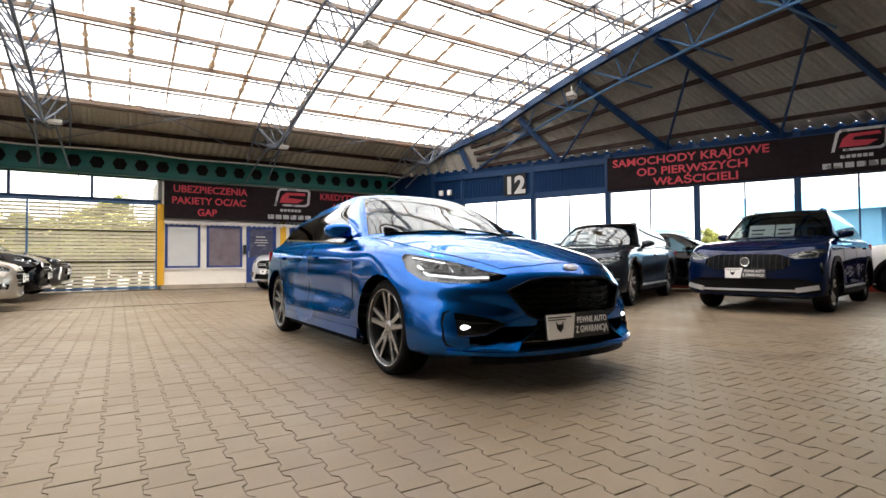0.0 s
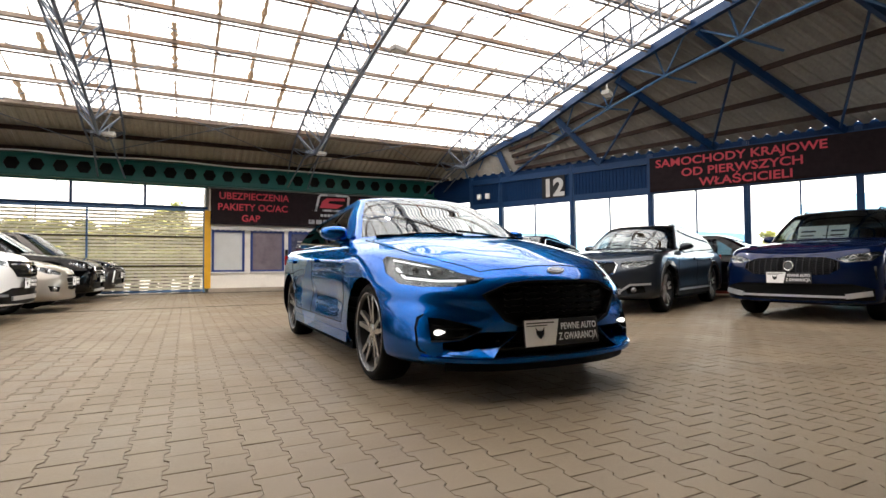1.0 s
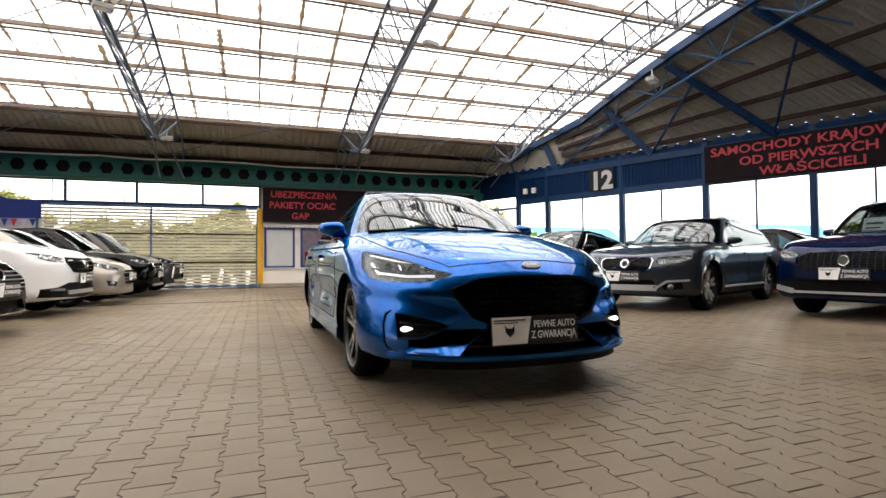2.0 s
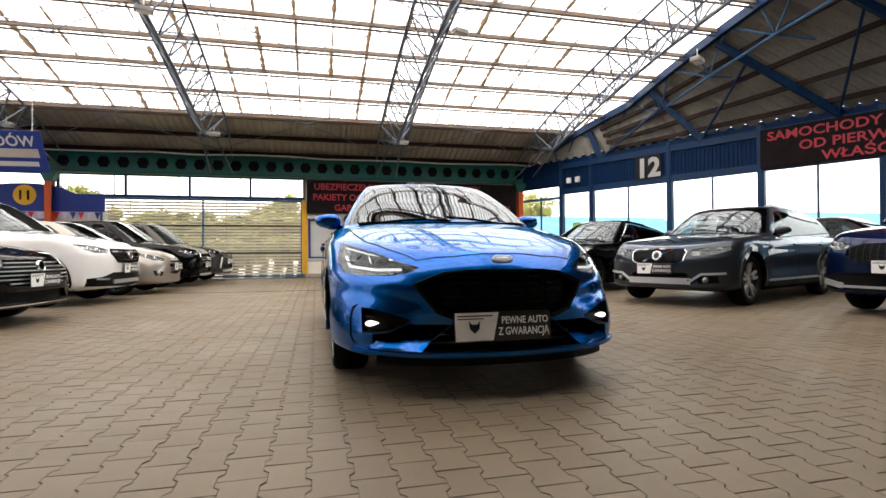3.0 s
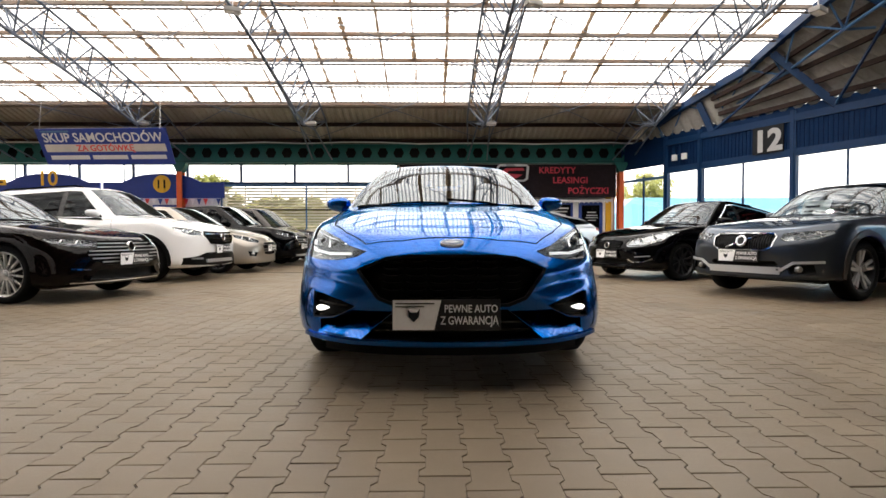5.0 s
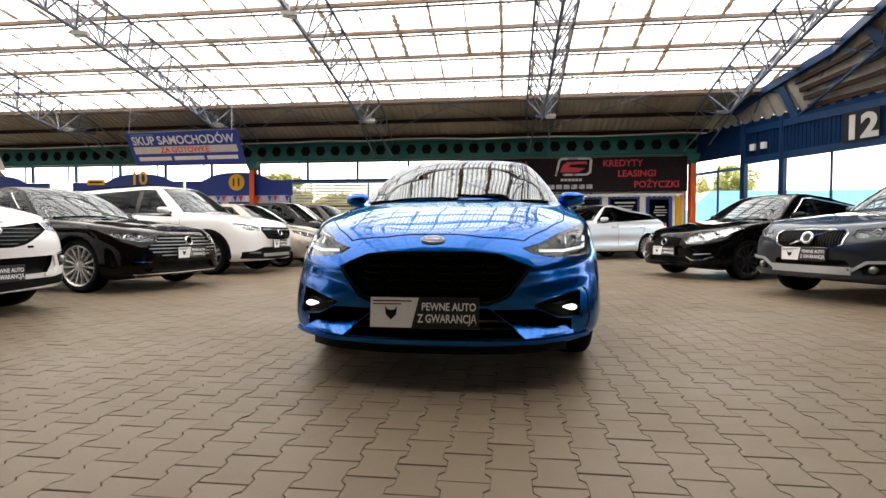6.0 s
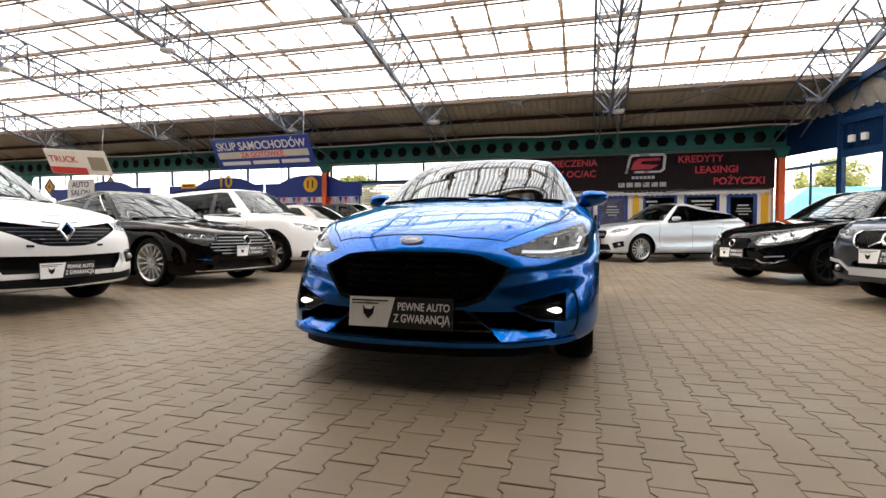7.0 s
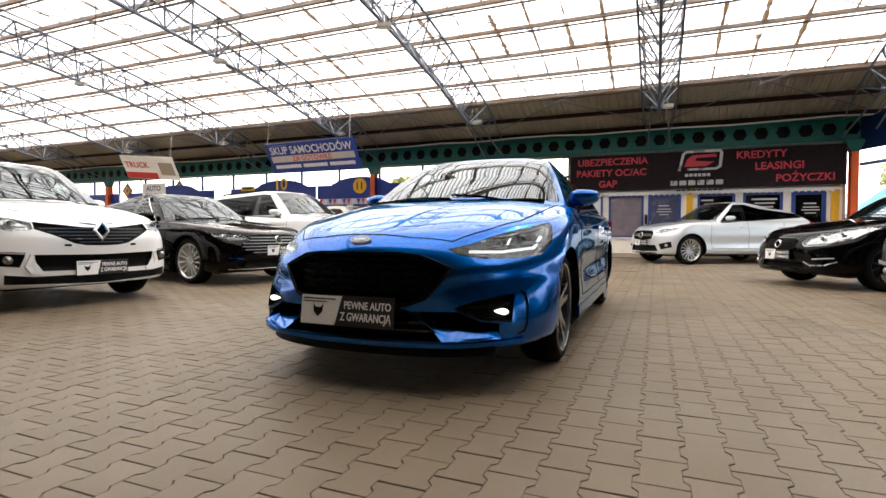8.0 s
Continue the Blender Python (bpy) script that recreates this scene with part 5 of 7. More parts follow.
def wheel_meshes(r, style):
    key = (r, style)
    if key in WHEELS:
        return WHEELS[key]
    w = 0.105
    rr = r - {"suv": 0.105, "sport": 0.072}.get(style, 0.085)
    bm = bmesh.new()
    lathe(bm, [(-w, rr), (-w * 1.05, rr + 0.03), (-w * 1.02, r - 0.03), (-w * 0.80, r - 0.006), (-w * 0.3, r), (w * 0.3, r), (w * 0.80, r - 0.006), (w * 1.02, r - 0.03), (w * 1.06, rr + 0.035), (w, rr), (w * 0.8, rr - 0.012), (-w * 0.8, rr - 0.012), (-w, rr)], 48)
    tyre = bpy.data.meshes.new("tyre")
    for f in bm.faces:
        f.smooth = True
    bm.to_mesh(tyre)
    bm.free()
    tyre.materials.append(M_TYRE)
    bm = bmesh.new()
    lathe(bm, [(w * 0.95, rr + 0.004), (w * 1.0, rr - 0.004), (w * 0.85, rr - 0.02), (w * 0.3, rr - 0.035), (-w * 0.9, rr - 0.02)], 48)
    barrel = bpy.data.meshes.new("rim")
    bm.to_mesh(barrel)
    bm.free()
    barrel.materials.append(M_RIM if style == "multi" else M_RIMDARK)
    bm = bmesh.new()
    lathe(bm, [(w * 0.45, 0.001), (w * 0.80, 0.001), (w * 0.80, 0.03), (w * 0.72, 0.05), (w * 0.5, 0.062), (w * 0.2, 0.065)], 24)
    if style == "sport":
        lathe(bm, [(w * 0.90, rr - 0.008), (w * 1.01, rr - 0.002), (w * 1.04, rr + 0.005), (w * 0.98, rr + 0.009)], 48)
    spokes = {"sport": 5, "suv": 5, "multi": 15, "ten": 10}[style]
    for k in range(spokes):
        a = 2 * math.pi * k / spokes
        arm = 0.031 if style == "sport" else 0.040
        offs = ((-0.046, arm), (0.046, arm)) if style in ("sport", "suv") else ((0.0, 0.030),)
        for off, sw in offs:
            rot = Matrix.Rotation(a, 4, "X")
            a0, a1 = off * 0.24, off * 1.0
            sw2 = sw if style in ("sport", "suv") else (0.020 if style == "multi" else 0.030)
            quad = []
            for rad, lat, xo in ((0.045, a0, w * 0.74), (rr * 0.55, a0 + (a1 - a0) * 0.5, w * 0.80), (rr - 0.008, a1 * (rr / 0.25), w * 0.90)):
                for s1 in (-1, 1):
                    for x in (xo, xo - 0.028):
                        quad.append(bm.verts.new(rot @ Vector((x, lat + s1 * sw2 / 2 * (1.0 if rad > 0.1 else 1.15), rad))))
            for i in (0, 4):
                v = quad[i:i + 8]
                for f in ((0, 2, 6, 4), (1, 5, 7, 3), (0, 4, 5, 1), (2, 3, 7, 6)):
                    bm.faces.new([v[j] for j in f])
    bmesh.ops.recalc_face_normals(bm, faces=bm.faces)
    rim = bpy.data.meshes.new("spokes")
    bm.to_mesh(rim)
    bm.free()
    rim.materials.append({"ten": M_RIMDARK, "sport": M_RIMGREY}.get(style, M_RIM))
    bm = bmesh.new()
    lathe(bm, [(-0.01, 0.001), (-0.01, rr * 0.72), (0.012, rr * 0.72), (0.012, 0.001)], 32)
    lathe(bm, [(-0.03, 0.001), (-0.03, rr - 0.025), (-0.032, rr - 0.025), (-0.032, 0.001)], 32)
    disc = bpy.data.meshes.new("brake_disc")
    bm.to_mesh(disc)
    bm.free()
    disc.materials.append(M_RIMDARK)
    WHEELS[key] = (tyre, barrel, rim, disc)
    return WHEELS[key]


def wheel(car, x, y, r, style, steer=0.0):
    tyre, barrel, rim, disc = wheel_meshes(r, style)
    ty = mesh_part("wheel", tyre, None, car)
    ty.matrix_local = pose(x, y, r, 0, 0, (0 if x > 0 else 180) + steer)
    mesh_part("rim", barrel, None, ty)
    mesh_part("spokes", rim, None, ty)
    mesh_part("brake_disc", disc, None, ty)
    return ty


PLATE_MESHES = {}


def plate(car, p, tilt=0.0, turn=0.0):
    """The dealer's board: a white slanted field with a plain dark mark, and a black one with two lines of letters."""
    base = new("number_plate")
    base.empty_display_size = 0.1
    base.parent = car
    base.matrix_local = pose(*p, tilt, 0, turn)
    if not PLATE_MESHES:
        def keep(name, ob):
            PLATE_MESHES[name] = ob.data
            bpy.data.objects.remove(ob)
        keep("plate_board", part("plate_board", boxes((-0.265, 0.265, 0, 0.012, -0.075, 0.075), bevel=0.003), M_PLATED))
        keep("white_field", part("white_field", prism(bmesh.new(), [(-0.262, -0.072), (-0.06, -0.072), (-0.025, 0.072), (-0.262, 0.072)], -0.003, 0.0), M_PLATEW))
        keep("mark", part("mark", prism(bmesh.new(), [(-0.19, 0.03), (-0.175, 0.012), (-0.145, 0.012), (-0.13, 0.03), (-0.135, -0.01), (-0.16, -0.035), (-0.185, -0.01)], -0.0045, -0.003), M_GREYBOARD))
        keep("small_line", part("small_line", boxes((-0.25, -0.06, -0.0045, -0.003, 0.052, 0.058), (-0.25, -0.11, -0.0045, -0.003, 0.038, 0.043)), M_GREYBOARD))
        keep("upper_line", lettering("upper_line", "PEWNE AUTO", 0.052, M_PLATEW, None, flat(-0.012, -0.001, 0.012), squeeze=0.79, depth=0.0008))
        keep("lower_line", lettering("lower_line", "Z GWARANCJĄ", 0.056, M_PLATEW, None, flat(-0.03, -0.001, -0.046), squeeze=0.715, depth=0.0008))
    for name, me in PLATE_MESHES.items():
        mesh_part(name, me, None, base)
    return base


def seat_mesh():
    bm = bmesh.new()
    box(bm, -0.24, 0.24, -0.28, 0.22, 0.30, 0.48, bevel=0.05)
    box(bm, -0.24, 0.24, 0.16, 0.32, 0.45, 1.02, m=pose(0, 0.0, 0, -8), bevel=0.06)
    box(bm, -0.12, 0.12, 0.06, 0.15, 1.06, 1.22, bevel=0.03)
    me = bpy.data.meshes.new("seat")
    bm.to_mesh(me)
    bm.free()
    me.materials.append(M_CABIN)
    return me


SEAT = seat_mesh()


def car(label, spec, body_paint, front, at, group="parked cars", wheels="sport", claddings=False, rails=None, handle=None, steer=0.0, cards=0, mirrors=None, seams=True, skirt=None):
    """A car that faces -y from its nose at the origin. front(bm, reg, shell, kit) cuts and fits its face."""
    s = dict(BASE, **spec)
    W, L, r = s["W"], s["L"], s["r"]
    c = thing("car", label, "car", group, at=at)
    bm, reg = body_mesh(s)
    shell = BVHTree.FromBMesh(bm)
    ya, yb = s["fo"], s["fo"] + s["wb"]
    for y in (ya, yb):
        cut_arch(bm, reg, y, r, r + s["arch"], W * 0.55)
    front(bm, reg, shell, c, s)
    side_windows(bm, reg, s, (ya + yb) / 2 + 0.20, yb + 0.10)
    # glass and trim
    part("windscreen", pick(bm, reg, REG_WS), M_CGLASS, c)
    part("rear_window", pick(bm, reg, REG_RW), M_CTINT, c)
    for k in range(len(s["glass"])):
        for sx in (1, -1):
            whole = pick(bm, reg, REG_S0 + k)
            dead = [v for v in whole.verts if v.co.x * sx < 0]
            bmesh.ops.delete(whole, geom=dead, context="VERTS")
            part("side_window", whole, M_CTINT if k else M_CSIDE, c)
    for piece in islands(pick(bm, reg, REG_TRIM)):
        part("pillar_trim", piece, M_GLOSSBLACK, c)
    drop = [f for f in bm.faces if f[reg] != 0]
    bmesh.ops.delete(bm, geom=drop, context="FACES")
    me = bpy.data.meshes.new("body")
    bm.to_mesh(me)
    bm.free()
    mesh_part("body", me, body_paint, c)
    # unseen tray added under the nose to darken the ground there, floor pan and wheel housings
    end = ya - r - 0.05
    nose = [(x, y) for x, y, z in outline(rings_of(s)[0], 20, [0.0], 4) if y < end]
    nose.append((nose[-1][0], end))
    b2 = bmesh.new()
    ring = nose + [(-x, y) for x, y in reversed(nose) if x > 1e-6]
    face = b2.faces.new([b2.verts.new((x, y, s["gc"] + 0.012)) for x, y in ring])
    ext = bmesh.ops.extrude_face_region(b2, geom=[face])
    bmesh.ops.translate(b2, verts=[v for v in ext["geom"] if isinstance(v, bmesh.types.BMVert)], vec=(0, 0, 0.018))
    bmesh.ops.recalc_face_normals(b2, faces=b2.faces)
    part("light_block_tray", b2, M_CABIN, c)
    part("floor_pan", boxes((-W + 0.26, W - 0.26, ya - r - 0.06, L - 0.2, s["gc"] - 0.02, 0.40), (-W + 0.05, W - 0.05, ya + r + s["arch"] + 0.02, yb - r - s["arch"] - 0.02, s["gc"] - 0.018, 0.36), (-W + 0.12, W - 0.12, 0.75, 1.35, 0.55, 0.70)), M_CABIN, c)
    for sx in (1, -1):
        for y in (ya, yb):
            b2 = bmesh.new()
            R = r + s["arch"] + 0.004
            n = 20
            prev = None
            for k in range(n + 1):
                a = math.radians(-14) + math.radians(208) * k / n
                p = [b2.verts.new((sx * x, y + R * math.cos(a), r + R * math.sin(a))) for x in (W - 0.075, W - 0.30)]
                if prev:
                    b2.faces.new((prev[0], p[0], p[1], prev[1]))
                prev = p
            tail = b2.verts.new((sx * (W - 0.30), y, s["gc"] + 0.03))
            inner = [v for v in b2.verts if abs(abs(v.co.x) - (W - 0.30)) < 1e-4 and v is not tail]
            for a, b in zip(inner, inner[1:]):
                b2.faces.new((a, b, tail))
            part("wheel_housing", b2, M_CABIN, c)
            wheel(c, sx * (W - 0.148), y, r, wheels, steer if y == ya else 0.0)
            if claddings:
                line = []
                for k in range(21):
                    a = math.radians(-25) + math.radians(230) * k / 20
                    R2 = r + s["arch"] + 0.028
                    line.append(side_point(shell, y + R2 * math.cos(a), max(r + R2 * math.sin(a), s["gc"] + 0.08), sx, 0.004))
                part("arch_cladding", sweep(bmesh.new(), line, 0.07, 0.02, (sx, 0, 0)), claddings if claddings is not True else M_PLASTIC, c)
        # sill
        if claddings or skirt:
            part("sill", bar_on_side(shell, [(ya + r + s["arch"] + 0.03, s["gc"] + 0.07), (yb - r - s["arch"] - 0.03, s["gc"] + 0.07)], 0.075, 0.03, sx, 0.004), skirt or (M_PLASTIC if claddings else body_paint), c)
        if claddings:
            part("sill_trim", bar_on_side(shell, [(ya + r + s["arch"] + 0.06, s["gc"] + 0.125), (yb - r - s["arch"] - 0.06, s["gc"] + 0.125)], 0.03, 0.02, sx, 0.012), M_SKID, c)
        # door gaps, handles, window line
        d0, d1, d2 = ya + r + s["arch"] + 0.14, (ya + yb) / 2 + 0.22, yb - r + 0.02
        zb, zt = s["gc"] + 0.17, s["belt"] - 0.02
        if seams:
            for pts in ([(d0, zt - 0.03), (d0 - 0.03, 0.62), (d0 + 0.02, zb)], [(d1 - 0.03, zt + 0.01), (d1, 0.6), (d1, zb)], [(d2 + 0.22, zt), (d2 + 0.10, 0.72), (d2 - 0.12, 0.52), (d2 - 0.16, zb)], [(d0 + 0.02, zb), (d2 - 0.16, zb)]):
                part("door_gap", bar_on_side(shell, pts, 0.007, 0.003, sx, 0.0005), M_SEAM, c)
        part("window_trim", bar_on_side(shell, [(s["cowl"] + 0.46, s["belt"] - 0.026), (s["rgb"] - 0.36, s["beltr"] - 0.001)], 0.016, 0.012, sx, 0.001, 14), handle or M_GLOSSBLACK, c)
        if handle:
            top, cut, lead = s["H"] - 0.118, s["cut"], s["pillar"]
            part("window_trim", bar_on_side(shell, [(s["cowl"] + 0.49 - lead, s["belt"] - 0.01), (s["wst"] + 0.265 - lead, top), (s["wst"] + 0.42, top + 0.012), (s["rgt"] - 0.42, top - 0.012 - cut * 0.9), (s["rgt"] - 0.20, top - 0.035 - cut), (s["rgb"] - 0.33, s["beltr"] + 0.082)], 0.016, 0.012, sx, 0.001, 8), handle, c)
        for yh in (d1 - 0.16, d2 + 0.10):
            zh = s["belt"] - 0.13
            p = side_point(shell, yh, zh, sx, 0.012)
            hb = bmesh.new()
            box(hb, -0.018, 0.018, -0.105, 0.105, -0.018, 0.018, m=pose(p.x, p.y, p.z, 2), bevel=0.012)
            part("door_handle", hb, handle or body_paint, c)
        # mirror
        p = side_point(shell, s["cowl"] + 0.58, s["belt"] + 0.03, sx, 0.0)
        mb = bmesh.new()
        bmesh.ops.create_uvsphere(mb, u_segments=20, v_segments=12, radius=0.5)
        for v in mb.verts:
            v0 = v.co.copy()
            q = Vector([math.copysign(abs(t * 2) ** 0.7, t) / 2 for t in v0])
            v.co = Vector((sx * (abs(p.x) + 0.105 + 0.205 * q.x), p.y + (0.20 if q.y < 0 else 0.03) * q.y + 0.06 * q.x, p.z + 0.052 + 0.120 * q.z * (0.80 + 0.40 * (0.5 - q.x)) + 0.015 * q.x))
        for f in mb.faces:
            f.smooth = True
        if sx < 0:
            bmesh.ops.reverse_faces(mb, faces=mb.faces)
        mi = part("mirror", mb, mirrors or body_paint, c)
        part("mirror_arm", sweep(bmesh.new(), [Vector((sx * (abs(p.x) - 0.03), p.y, p.z + 0.0)), Vector((sx * (abs(p.x) + 0.10), p.y - 0.005, p.z + 0.005))], 0.08, 0.035, (0, 0, 1)), M_GLOSSBLACK, mi)
        if rails:
            yy = [s["wst"] + 0.25 + (s["rgt"] - s["wst"] - 0.5) * k / 12 for k in range(13)]
            line = []
            for k, y in enumerate(yy):
                hit = shell.ray_cast(Vector((sx * (s["roofw"] - 0.05), y, 3)), Vector((0, 0, -1)))
                line.append(Vector((sx * (s["roofw"] - 0.05), y, hit[0].z + (0.028 if 0 < k < 12 else 0.0))))
            part("roof_rail", sweep(bmesh.new(), line, 0.03, 0.03, (0, 0, 1)), rails, c)
        part("tail_lamp", bar_on_side(shell, [(L - 0.42, s["deck"] - 0.12), (L - 0.12, s["deck"] - 0.12)], 0.11, 0.03, sx, 0.0), M_TAIL, c)
    # bonnet gap, wipers
    xs = W * 0.62
    gap = s["gap"] or [(0, 0.305), (xs * 0.45, 0.335), (xs, 0.52)]
    part("bonnet_gap", bar_on_top(shell, [(-a, b) for a, b in reversed(gap[1:])] + gap, 0.0055, 0.004, 0.0004), M_SEAM, c)
    for sx in (1, -1):
        part("bonnet_gap", bar_on_top(shell, [(sx * gap[-1][0], gap[-1][1]), (sx * W * 0.80, 0.95), (sx * W * 0.83, s["cowl"] + 0.12)], 0.007, 0.004, 0.0004), M_SEAM, c)
    part("cowl_panel", bar_on_top(shell, [(-W * 0.72, s["cowl"] + 0.16), (-W * 0.4, s["cowl"] + 0.02), (0, s["cowl"] - 0.03), (W * 0.4, s["cowl"] + 0.02), (W * 0.72, s["cowl"] + 0.16)], 0.06, 0.012, -0.003), M_PLASTIC, c)
    for x0, x1 in ((-0.55, 0.02), (0.0, 0.56)):
        part("wiper", bar_on_top(shell, [(x0, s["cowl"] + 0.085), (x1, s["cowl"] + 0.02)], 0.012, 0.008, 0.003), M_GLOSSBLACK, c)
    # cabin
    yc = s["cowl"] + 0.75
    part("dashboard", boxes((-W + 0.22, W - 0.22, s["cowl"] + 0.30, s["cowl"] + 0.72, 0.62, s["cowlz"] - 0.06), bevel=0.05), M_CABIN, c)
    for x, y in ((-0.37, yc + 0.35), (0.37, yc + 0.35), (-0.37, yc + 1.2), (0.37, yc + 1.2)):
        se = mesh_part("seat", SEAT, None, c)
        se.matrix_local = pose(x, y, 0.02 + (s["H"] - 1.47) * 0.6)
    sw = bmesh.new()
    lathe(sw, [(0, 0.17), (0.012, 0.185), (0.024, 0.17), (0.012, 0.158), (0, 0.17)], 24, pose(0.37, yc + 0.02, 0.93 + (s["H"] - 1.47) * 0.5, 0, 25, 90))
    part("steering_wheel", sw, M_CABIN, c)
    hit = shell.ray_cast(Vector((0, s["rgt"] - 0.35, 3)), Vector((0, 0, -1)))
    fin = prism(bmesh.new(), [(0, -0.01), (0.16, -0.01), (0.15, 0.055), (0.12, 0.06)], -0.02, 0.02, Matrix.Translation((0, s["rgt"] - 0.45, hit[0].z)) @ pose(0, 0, 0, 0, 0, 90))
    part("antenna_fin", fin, body_paint, c)
    part("inner_mirror", boxes((-0.11, 0.11, s["wst"] - 0.12, s["wst"] - 0.10, s["H"] - 0.23, s["H"] - 0.17), bevel=0.008), M_CABIN, c)
    if cards:
        for k in range(cards):
            x = -0.47 + 0.40 * k
            cb = boxes((x, x + (0.38 if k == 0 else 0.27), 0, 0.004, 0, 0.25), m=pose(0, s["cowl"] + 0.52, s["cowlz"] + 0.02, -28))
            pc = part("price_card", cb, M_PAPER, c)
            part("print_line", boxes((x + 0.04, x + 0.24, -0.003, -0.001, 0.135, 0.165), (x + 0.04, x + 0.22, -0.003, -0.001, 0.06, 0.085), m=pose(0, s["cowl"] + 0.52, s["cowlz"] + 0.02, -28)), M_GREYBOARD, pc)
    return c


def lamp(bm, reg, shell, c, poly, number, led=None, depth=0.05, projector=None, strip=None, housing=None):
    """A headlamp cut from a polygon (for x > 0) on both sides: housing, lens, strip of light, projector."""
    for sx in (1, -1):
        num = number + (0 if sx > 0 else 1)
        cut_front(bm, reg, [(sx * x, z) for x, z in poly], num)
        ho = part("headlight", pick(bm, reg, num, (0, depth, 0), 0.02), housing or M_LAMPDARK, c)
        if not strip:
            # chrome bowls in a row and a bright lower edge
            xa, xb = min(p[0] for p in poly), max(p[0] for p in poly)
            for f in (0.42, 0.72):
                x = xa + (xb - xa) * f
                zs = [z0 + (z1 - z0) * (x - x0) / (x1 - x0) for (x0, z0), (x1, z1) in zip(poly, poly[1:] + poly[:1]) if min(x0, x1) < x <= max(x0, x1)]
                rad = min(0.36 * (max(zs) - min(zs)), 0.042)
                p = front_point(shell, sx * x, (max(zs) + min(zs)) / 2, -0.026)
                b2 = bmesh.new()
                lathe(b2, [(0.03, 0.0006), (0.028, rad * 0.45), (0.012, rad * 0.80), (-0.004, rad), (0.0, rad * 1.08), (0.02, rad * 1.08)], 18, Matrix.Translation(p) @ pose(0, 0, 0, 0, 0, 90))
                bowl = part("reflector", b2, M_CHROME, ho, smooth=True)
                b2 = bmesh.new()
                bmesh.ops.create_uvsphere(b2, u_segments=12, v_segments=8, radius=rad * 0.40)
                bmesh.ops.translate(b2, verts=b2.verts, vec=p + Vector((0, 0.008, 0)))
                part("bulb", b2, M_GLOSSBLACK, bowl, smooth=True)
        part("lens", pick(bm, reg, num), M_LENS, ho)
        if led:
            part("light_strip", bar_on_front(shell, [(sx * x, z) for x, z in led], 0.014, 0.012, -0.02), strip or M_FOGOFF, ho)
        for px, pz, pr in projector or ():
            p = front_point(shell, sx * px, pz, -0.035)
            b2 = bmesh.new()
            bmesh.ops.create_uvsphere(b2, u_segments=14, v_segments=8, radius=pr)
            bmesh.ops.translate(b2, verts=b2.verts, vec=p)
            part("projector", b2, M_GLOSSBLACK, ho, smooth=True)


def hole(bm, reg, shell, c, poly, number, name, depth=0.05, material=None, both=False):
    made = []
    for sx in ((1, -1) if both else (1,)):
        num = number + (0 if sx > 0 else 1)
        cut_front(bm, reg, [(sx * x, z) for x, z in poly], num)
        made.append(part(name, pick(bm, reg, num, (0, depth, 0), 0.02), material or M_PLASTIC, c))
    return made


def sym(half):
    """A closed polygon from its right half, top to bottom."""
    return half + [(-x, z) for x, z in reversed(half) if x > 1e-6]


def badge(shell, c, z, w, h, material=None, ring=False, x=0.0, tilt=-12, field=None, sides=24, out=0.016):
    p = front_point(shell, x, z, out)
    bm = bmesh.new()
    rim = 0.56 if ring else 0.76
    lathe(bm, [(0.0, rim - 0.02), (-0.45, rim + 0.05), (-0.55, (rim + 1) / 2), (-0.35, 0.94), (0.0, 1.0), (0.8, 1.0)], sides, Matrix.Translation(p) @ pose(0, 0, 0, tilt) @ Matrix.Diagonal((w / 2, 0.02, h / 2, 1)) @ pose(0, 0, 0, 0, 0, 90))
    b = part("badge", bm, material or M_CHROME, c)
    bm = bmesh.new()
    lathe(bm, [(-0.1, 0.0005), (-0.1, rim), (0.8, rim)], sides, Matrix.Translation(p) @ pose(0, 0, 0, tilt) @ Matrix.Diagonal((w / 2, 0.02, h / 2, 1)) @ pose(0, 0, 0, 0, 0, 90))
    part("badge_field", bm, field or M_GLOSSBLACK, b)
    return b

# ---- the cars, one by one ----
def parked(x, y, heading, fo):
    """Where a car's nose stands, from the middle of its front axle and its heading in degrees."""
    a = radians(heading)
    return pose(x + fo * math.cos(a), y + fo * math.sin(a), 0, 0, 0, heading + 90)


